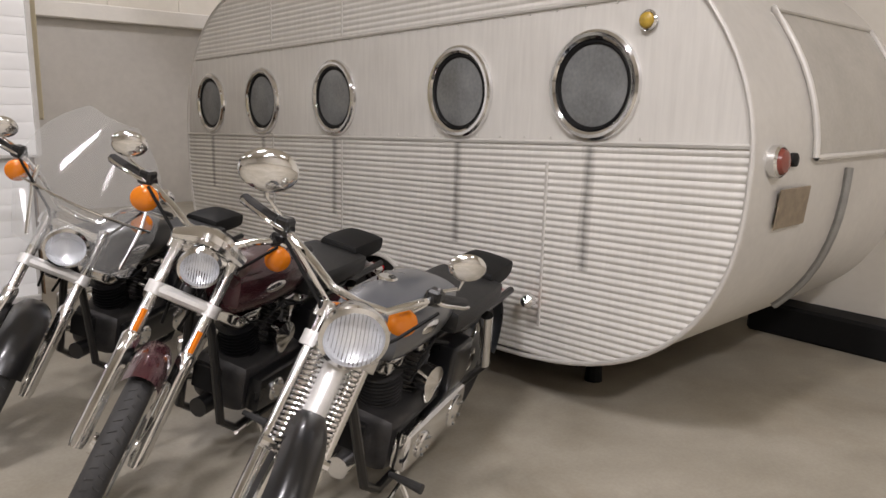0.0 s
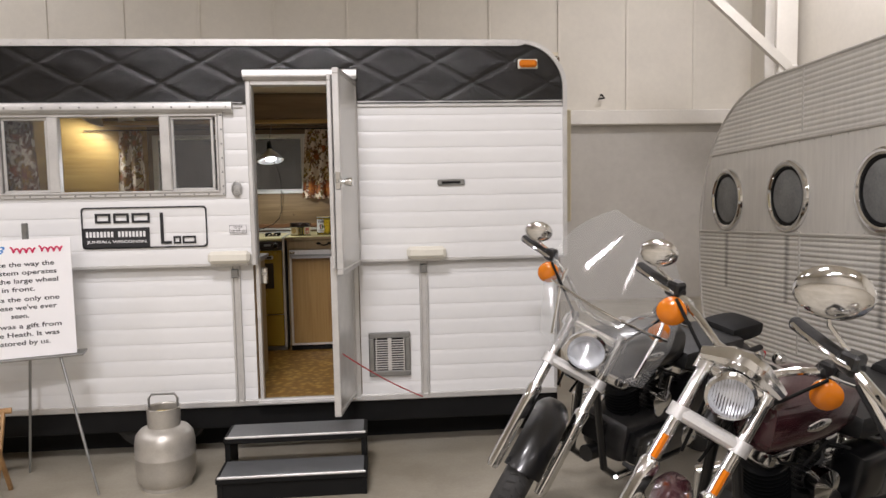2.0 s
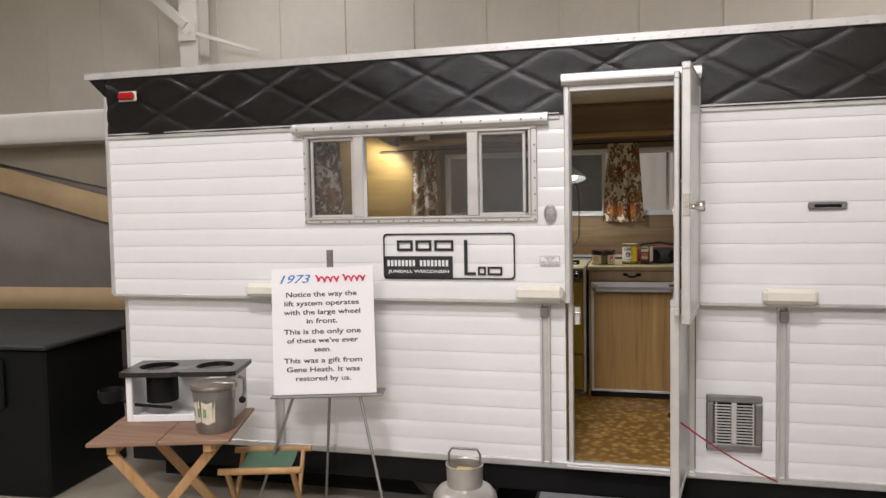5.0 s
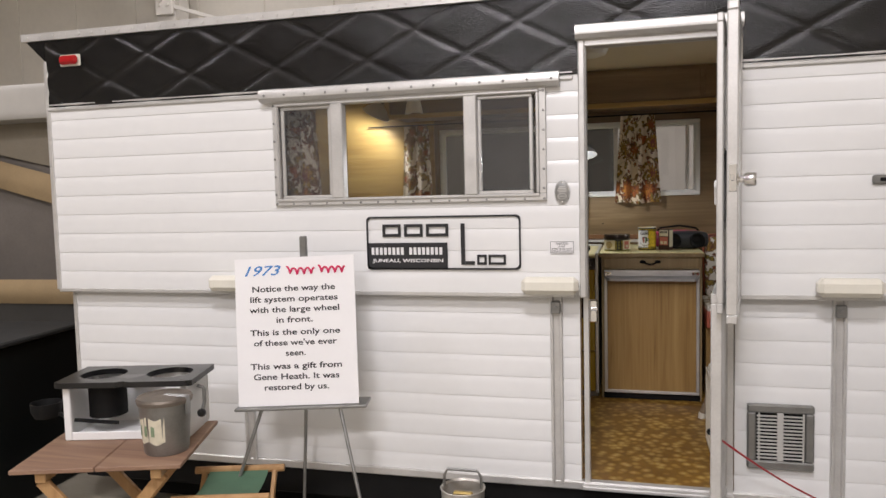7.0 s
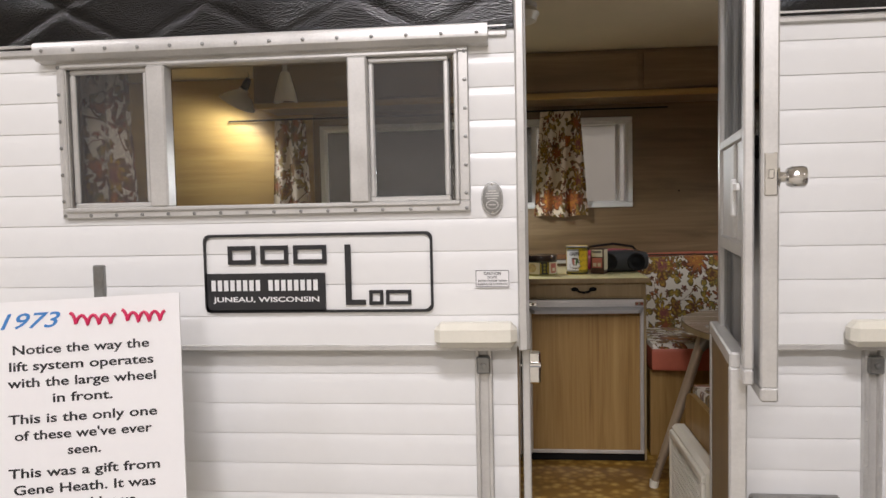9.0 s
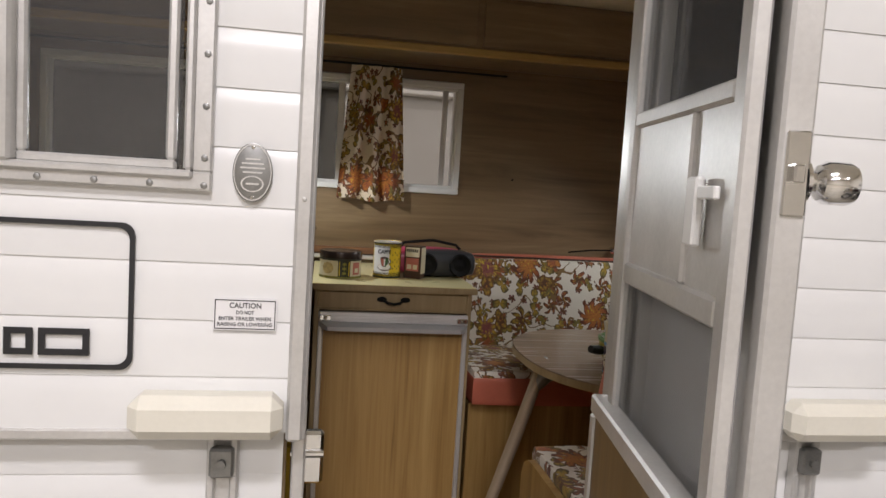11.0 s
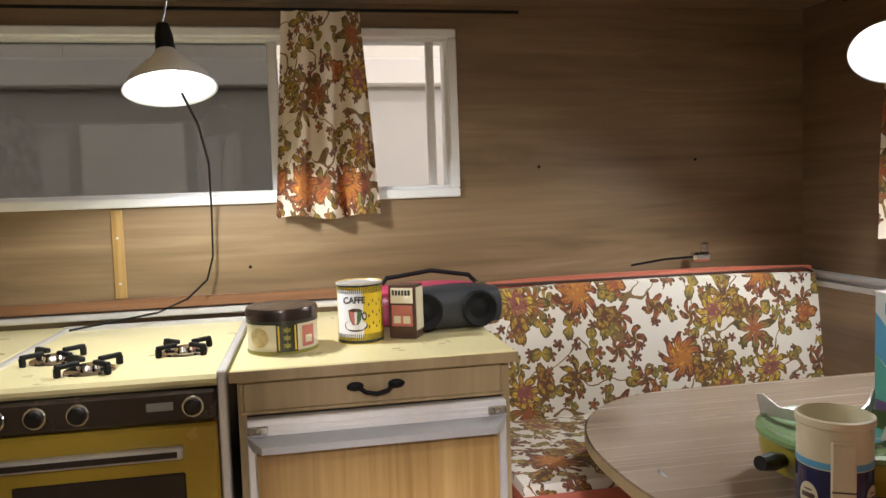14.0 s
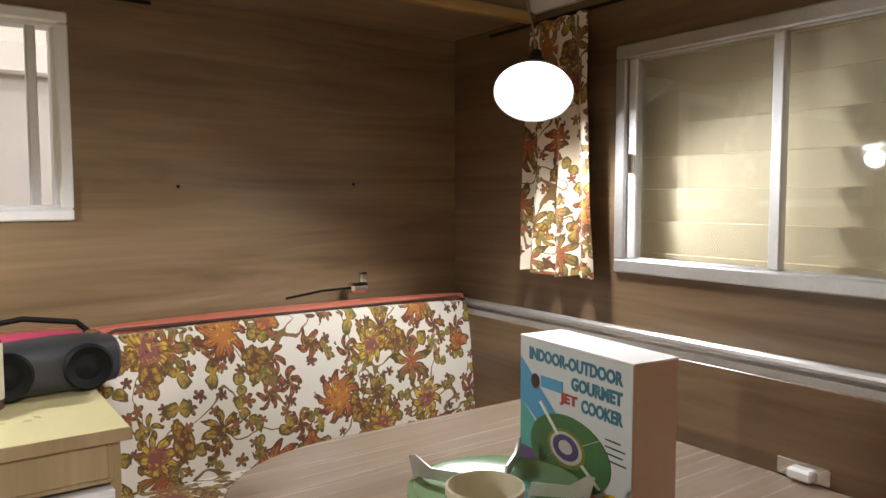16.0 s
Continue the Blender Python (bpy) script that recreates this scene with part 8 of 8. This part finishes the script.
part("can_top", Geo().lathe((0, 0, 0.137), (0, 0, 1), [(0.0545, 0.0), (0.0548, 0.004), (0.052, 0.0055), (0.050, 0.002), (0, 0.002)], 32), M_ALU, can, "bare tin rim and top")
for z0, z1 in ((0.009, 0.024), (0.118, 0.133)):
    g = Geo()
    for i in range(34):
        a = -172 + i * 5.2
        g.grid(lambda u, v, a=a, z0=z0, z1=z1: (0.0541 * math.cos(radians(a + 2.4 * u)), 0.0541 * math.sin(radians(a + 2.4 * u)), z0 + (z1 - z0) * v), 1, 1)
    tagged(part("can_teeth", g, P_DARKGREEN, can), kind="stuff")
ring_ = [2 * math.pi * j / 20 for j in range(20)]
wrap_shape("saucer_print", can, 0.0540, [(-106 + 30 * math.cos(q), 0.044 + 0.014 * math.sin(q)) for q in ring_], P_BROWN)
wrap_shape("saucer_print", can, 0.0542, [(-106 + 27 * math.cos(q), 0.046 + 0.012 * math.sin(q)) for q in ring_], M_WHITEINK)
wrap_shape("cup_print", can, 0.0544, [(-124, 0.080), (-120, 0.058), (-113, 0.046), (-100, 0.046), (-92, 0.058), (-88, 0.080)], P_DARKGREEN, "printed cup")
wrap_shape("cup_print", can, 0.0546, [(-122, 0.079), (-118, 0.059), (-112, 0.048), (-108, 0.048), (-108, 0.079)], P_PINK)
wrap_shape("cup_print", can, 0.0546, [(-108, 0.079), (-108, 0.048), (-103, 0.048), (-101, 0.079)], M_WHITEINK)
wrap_shape("cup_print", can, 0.0546, [(-101, 0.079), (-102, 0.048), (-99, 0.048), (-93, 0.059), (-90, 0.079)], P_GREEN)
wrap_shape("coffee_print", can, 0.0547, [(-106 + 15 * math.cos(q), 0.080 + 0.004 * math.sin(q)) for q in ring_], P_BROWN)
wrap_shape("cup_handle_print", can, 0.0545, [(-84 + 6 * math.cos(q), 0.066 + 0.010 * math.sin(q)) for q in ring_], P_DARKGREEN)
wrap_shape("cup_handle_print", can, 0.0547, [(-84 + 3 * math.cos(q), 0.066 + 0.006 * math.sin(q)) for q in ring_], M_WHITEINK)
for i in range(18):
    wrap_shape("bean_print", can, 0.0541, [(-72 + 11 * (i % 6) + 2.0 * math.cos(q), 0.040 + 0.026 * (i // 6) + 0.008 * (i % 2) + 0.004 * math.sin(q)) for q in ring_[::3]], P_BROWN)
words("lettering", "CAFFE", 0.050, 0.016, M_INK, can, Matrix.Translation((-0.016, -0.0545, 0.096)) @ pose(0, 0, 0, 90, 0, -12), bold=0.03)
cb = thing("cocoa_box", "brown and cream cocoa box", "box", (-0.225, 6.975, CTOP), rz=-28)
part("carton", Geo().box((-0.034, -0.026, 0), (0.034, 0.026, 0.128), 0.002), P_BROWN, cb)
part("carton_front", Geo().box((-0.028, -0.0275, 0.085), (0.028, -0.0262, 0.122)), P_CREAM, cb)
part("carton_picture", Geo().box((-0.026, -0.0275, 0.030), (0.026, -0.0262, 0.080)), P_PINK, cb)
for x, z in ((-0.012, 0.045), (0.012, 0.045)):
    part("cup_picture", Geo().box((x - 0.009, -0.0285, z - 0.008), (x + 0.009, -0.0276, z + 0.010), 0.0004), P_CREAM, cb)
part("carton_side", Geo().box((0.0342, -0.022, 0.02), (0.0355, 0.024, 0.122)), P_CREAM, cb)
g = Geo()
for i in range(6):
    g.box((-0.024 + i * 0.008, -0.0283, 0.104), (-0.0185 + i * 0.008, -0.0276, 0.116))
part("print_bars", g, M_INK, cb)
radio = thing("portable_radio", "rounded black and pink portable radio with a carrying handle", "radio", (-0.135, 7.10, CTOP), rz=4)
m_rd = plain("pink_plastic", (0.50, 0.05, 0.12), 0.3, vary=0.08)
m_gp = plain("charcoal_plastic", (0.035, 0.038, 0.042), 0.4, vary=0.15)
part("radio_case", soft_box((-0.20, -0.085, 0.004), (0.155, 0.085, 0.116), 2.6), m_rd, radio, "pink plastic upper case")
part("radio_front", soft_box((-0.13, -0.104, 0.0), (0.165, 0.03, 0.112), 2.8), m_gp, radio, "charcoal front")
for x in (-0.05, 0.09):
    sp_ = part("speaker", Geo().lathe((x, -0.096, 0.054), (0, -1, 0), [(0.0, 0), (0.045, 0.0), (0.046, 0.014), (0.041, 0.020), (0.025, 0.012), (0, 0.018)], 30), M_BLACK_MATT, radio, "round black speaker")
part("radio_handle", Geo().tube([(-0.14, 0.02, 0.098), (-0.12, 0.02, 0.128), (0.0, 0.02, 0.142), (0.10, 0.02, 0.125), (0.13, 0.02, 0.095)], 0.006, 8), M_BLACK_MATT, radio)
part("antenna_clip", Geo().box((0.10, -0.03, 0.096), (0.135, 0.0, 0.110), 0.004), M_CHROME, radio)
cl = round_tin("cleanser_can", "blue and yellow cleanser can with an orange sun", "can", (-1.245, 6.93, CTOP), 0.040, 0.135, P_YELLOW)
wrap("can_blue", cl, 0.0406, -180, 0, 0.004, 0.088, plain("violet_blue_print", (0.05, 0.05, 0.30), 0.35, vary=0.06))
wrap("can_sun", cl, 0.0410, -115, -65, 0.080, 0.112, P_ORANGE)
g = Geo()
for row, n in ((0.052, 8), (0.030, 7)):
    for i in range(n):
        a = -125 + i * 9
        g.grid(lambda u, v, a=a, row=row: (0.0411 * math.cos(radians(a + 6 * u)), 0.0411 * math.sin(radians(a + 6 * u)), row + 0.014 * v), 2, 1)
part("print_bars", g, M_WHITEINK, cl)

# on the table
mug = thing("tall_jug", "tall cream and navy jug-shaped tin with a flat strap handle", "jug", (0.325, 6.205, TZ))
part("jug_body", Geo().lathe((0, 0, 0), (0, 0, 1), [(0, 0.004), (0.062, 0.0), (0.066, 0.006), (0.066, 0.195), (0.069, 0.198), (0.069, 0.210), (0.064, 0.212), (0.061, 0.20), (0.060, 0.012), (0, 0.010)], 40), P_CREAM, mug)
part("navy_band", Geo().lathe((0, 0, 0), (0, 0, 1), [(0.0662, 0.016), (0.0672, 0.018), (0.0672, 0.118), (0.0662, 0.122)], 40), M_NAVY, mug, "glossy navy lower half")
part("pale_ring", Geo().lathe((0, 0, 0), (0, 0, 1), [(0.0664, 0.124), (0.0668, 0.126), (0.0668, 0.134), (0.0664, 0.136)], 40), P_SKY, mug)
m_h = pose(0, 0, 0, 0, 0, -116)
part("strap_handle", Geo().box((0.066, -0.021, 0.022), (0.074, 0.021, 0.178), 0.003, m_h), P_CREAM, mug, "flat cream strap")
part("strap_joint", Geo().box((0.0735, -0.020, 0.088), (0.0748, 0.020, 0.091), 0, m_h), P_BROWN, mug)
for a in (-168, -62):
    wrap_shape("white_crest", mug, 0.0680, [(a + 17 * math.cos(q), 0.068 + 0.027 * math.sin(q)) for q in (2 * math.pi * j / 20 for j in range(20))], P_CREAM, "cream oval crest")
    for z, w in ((0.066, 12), (0.080, 7), (0.054, 8)):
        wrap("crest_print", mug, 0.0686, a - w, a + w, z, z + (0.009 if w > 10 else 0.003), P_BROWN)
wrap("navy_beads", mug, 0.0680, -180, 180, 0.026, 0.029, P_SKY)
mug.scale = (0.80, 0.80, 0.83)
gas = thing("jet_cooker", "round green enamelled table cooker with chrome pan supports", "cooker", (0.462, 6.342, TZ))
m_cg = plain("green_enamel", (0.20, 0.32, 0.14), 0.22, vary=0.08, coat=0.4)
part("cooker_base", Geo().lathe((0, 0, 0), (0, 0, 1), [(0, 0.022), (0.118, 0.022), (0.135, 0.03), (0.142, 0.05), (0.145, 0.075), (0.142, 0.082)], 44), plain("gold_enamel", (0.33, 0.27, 0.03), 0.3, vary=0.1), gas, "gold enamel base")
part("green_dish", Geo().lathe((0, 0, 0), (0, 0, 1), [(0.143, 0.082), (0.150, 0.086), (0.150, 0.094), (0.140, 0.097), (0.12, 0.086), (0.06, 0.080), (0, 0.080)], 44), m_cg, gas, "pale green enamel dish")
part("burner", Geo().lathe((0, 0, 0.08), (0, 0, 1), [(0.062, 0), (0.06, 0.010), (0.032, 0.012), (0.030, 0.022), (0, 0.024)], 30), M_CHROME, gas, "chrome burner")
for i in range(4):
    a = 35 + 90 * i
    mm = pose(0, 0, 0, 0, 0, a)
    g = Geo().extrude([mm @ Vector(p) for p in ((0.050, -0.002, 0.088), (0.150, -0.002, 0.095), (0.158, -0.002, 0.130), (0.146, -0.002, 0.132), (0.118, -0.002, 0.112), (0.056, -0.002, 0.110))], mm.to_3x3() @ Vector((0, 0.004, 0)))
    part("pan_support", g, M_ALU, gas, "bent bright metal support")
for i in range(3):
    a = radians(120 * i + 20)
    part("cooker_foot", Geo().cyl((0.10 * math.cos(a), 0.10 * math.sin(a), 0), (0.10 * math.cos(a), 0.10 * math.sin(a), 0.024), 0.012, seg=10), M_BLACK_MATT, gas)
part("control_valve", Geo().tube([(0.14, 0.03, 0.055), (0.18, 0.04, 0.055), (0.185, 0.041, 0.055)], [0.010, 0.010, 0.018], 12), M_BLACK, gas)
part("side_handle", Geo().tube([(-0.14, -0.02, 0.06), (-0.17, -0.03, 0.064), (-0.20, -0.045, 0.070)], [0.012, 0.016, 0.012], 10), M_BLACK, gas)

box = thing("cooker_carton", "blue, green and white printed cardboard cooker carton", "carton")
BOXM = Matrix.Translation((0.618, 6.330, TZ)) @ pose(0, 0, 0, 0, 0, -95) @ Matrix.Diagonal((1.02, 1.05, 0.945, 1))
BW, BD, BH = 0.29, 0.095, 0.325


def bb(name, x0, x1, z0, z1, mat, lift=0.0012, label=""):
    return part(name, Geo().box((x0, -lift, z0), (x1, 0, z1), 0, BOXM), mat, box, label)


part("carton_body", Geo().box((-BW / 2, 0, 0), (BW / 2, BD, BH), 0.002, BOXM), plain("kraft_cardboard", (0.58, 0.49, 0.37), 0.7, vary=0.06), box, "plain brown cardboard sides")
part("carton_top", Geo().box((-BW / 2 - 0.001, -0.001, BH), (BW / 2 + 0.001, BD + 0.001, BH + 0.003), 0, BOXM), M_SIGN, box, "white top flap")
face = bb("printed_face", -BW / 2 + 0.001, BW / 2 - 0.001, 0.001, BH - 0.001, plain("pale_blue_white_print", (0.66, 0.70, 0.70), 0.45, vary=0.04), 0.0010)


def flat_shape(name, pts, mat, lift, label=""):
    return part(name, Geo().extrude([BOXM @ Vector((x, -lift, z)) for x, z in pts], BOXM.to_3x3() @ Vector((0, lift - 0.0009, 0))), mat, box, label)


P_INKBLUE = plain("teal_blue_ink", (0.05, 0.20, 0.30), 0.4, vary=0.1)
P_JETRED = plain("crimson_print", (0.45, 0.06, 0.06), 0.4, vary=0.1)
flat_shape("teal_field", [(-0.143, 0.03), (-0.143, 0.20), (-0.02, 0.10), (-0.02, 0.03)], P_TEAL, 0.0014)
P_PURPLE = plain("purple_print", (0.10, 0.07, 0.18), 0.4, vary=0.25, scale=40)
flat_shape("blue_stripe", [(-0.143, 0.20), (-0.143, 0.285), (0.01, 0.15), (0.01, 0.10)], P_SKY, 0.0018)
flat_shape("blue_foot", [(-0.06, 0.004), (-0.06, 0.03), (0.143, 0.05), (0.143, 0.004)], P_SKY, 0.0018)
flat_shape("orange_swirl", [(-0.10, 0.075), (-0.06, 0.042), (0.02, 0.030), (0.10, 0.045), (0.06, 0.07), (0.0, 0.065)], P_ORANGE, 0.0022)


def disc(cx, cz, rx, rz, n=30):
    return [(cx + rx * math.cos(2 * math.pi * j / n), cz + rz * math.sin(2 * math.pi * j / n)) for j in range(n)]


flat_shape("cooker_picture", disc(-0.005, 0.128, 0.105, 0.070), P_GREEN, 0.0026, "printed green cooker")
flat_shape("burner_picture", disc(-0.01, 0.135, 0.050, 0.036), P_OLIVE, 0.0030)
flat_shape("burner_ring", disc(-0.01, 0.136, 0.042, 0.030), M_ALU, 0.0034)
flat_shape("burner_bowl", disc(-0.01, 0.137, 0.034, 0.024), P_PURPLE, 0.0038)
flat_shape("burner_dark", disc(-0.01, 0.138, 0.018, 0.013), M_ALU, 0.0042)
flat_shape("dark_spot", disc(-0.098, 0.243, 0.012, 0.015, 16), P_BROWN, 0.0024)
flat_shape("blue_label", [(-0.082, 0.236), (-0.082, 0.258), (-0.022, 0.258), (-0.022, 0.236)], P_SKY, 0.0024)
flat_shape("purple_picture", [(-0.14, 0.068), (-0.14, 0.105), (-0.092, 0.105), (-0.092, 0.068)], P_PURPLE, 0.0024)
flat_shape("yellow_burst", disc(0.105, 0.075, 0.022, 0.014, 16), P_YELLOW, 0.0030)
for a, b in (((-0.085, 0.205), (-0.030, 0.150)), ((0.030, 0.152), (0.082, 0.180)), ((0.028, 0.115), (0.072, 0.085)), ((-0.075, 0.095), (-0.045, 0.118))):
    flat_shape("support_picture", [(a[0], a[1]), (a[0] + 0.006, a[1] + 0.004), (b[0] + 0.006, b[1] + 0.004), (b[0], b[1])], M_WHITEINK, 0.0036)
for body, x, z, w, h, mat in (("INDOOR-OUTDOOR", 0.004, 0.284, 0.240, 0.025, P_INKBLUE), ("GOURMET", 0.062, 0.249, 0.122, 0.025, P_INKBLUE), ("JET", -0.006, 0.214, 0.046, 0.025, P_JETRED), ("COOKER", 0.076, 0.214, 0.098, 0.025, P_INKBLUE)):
    words("lettering", body, w, h, mat, box, BOXM @ Matrix.Translation((x, -0.0012, z)) @ pose(0, 0, 0, 90), bold=0.045)
g = Geo()
for i in range(4):
    g.box((0.085, -0.0016, 0.182 - i * 0.012), (0.085 + (0.035, 0.045, 0.04, 0.048)[i], -0.001, 0.1845 - i * 0.012), 0, BOXM)
part("print_bars", g, M_INK, box)
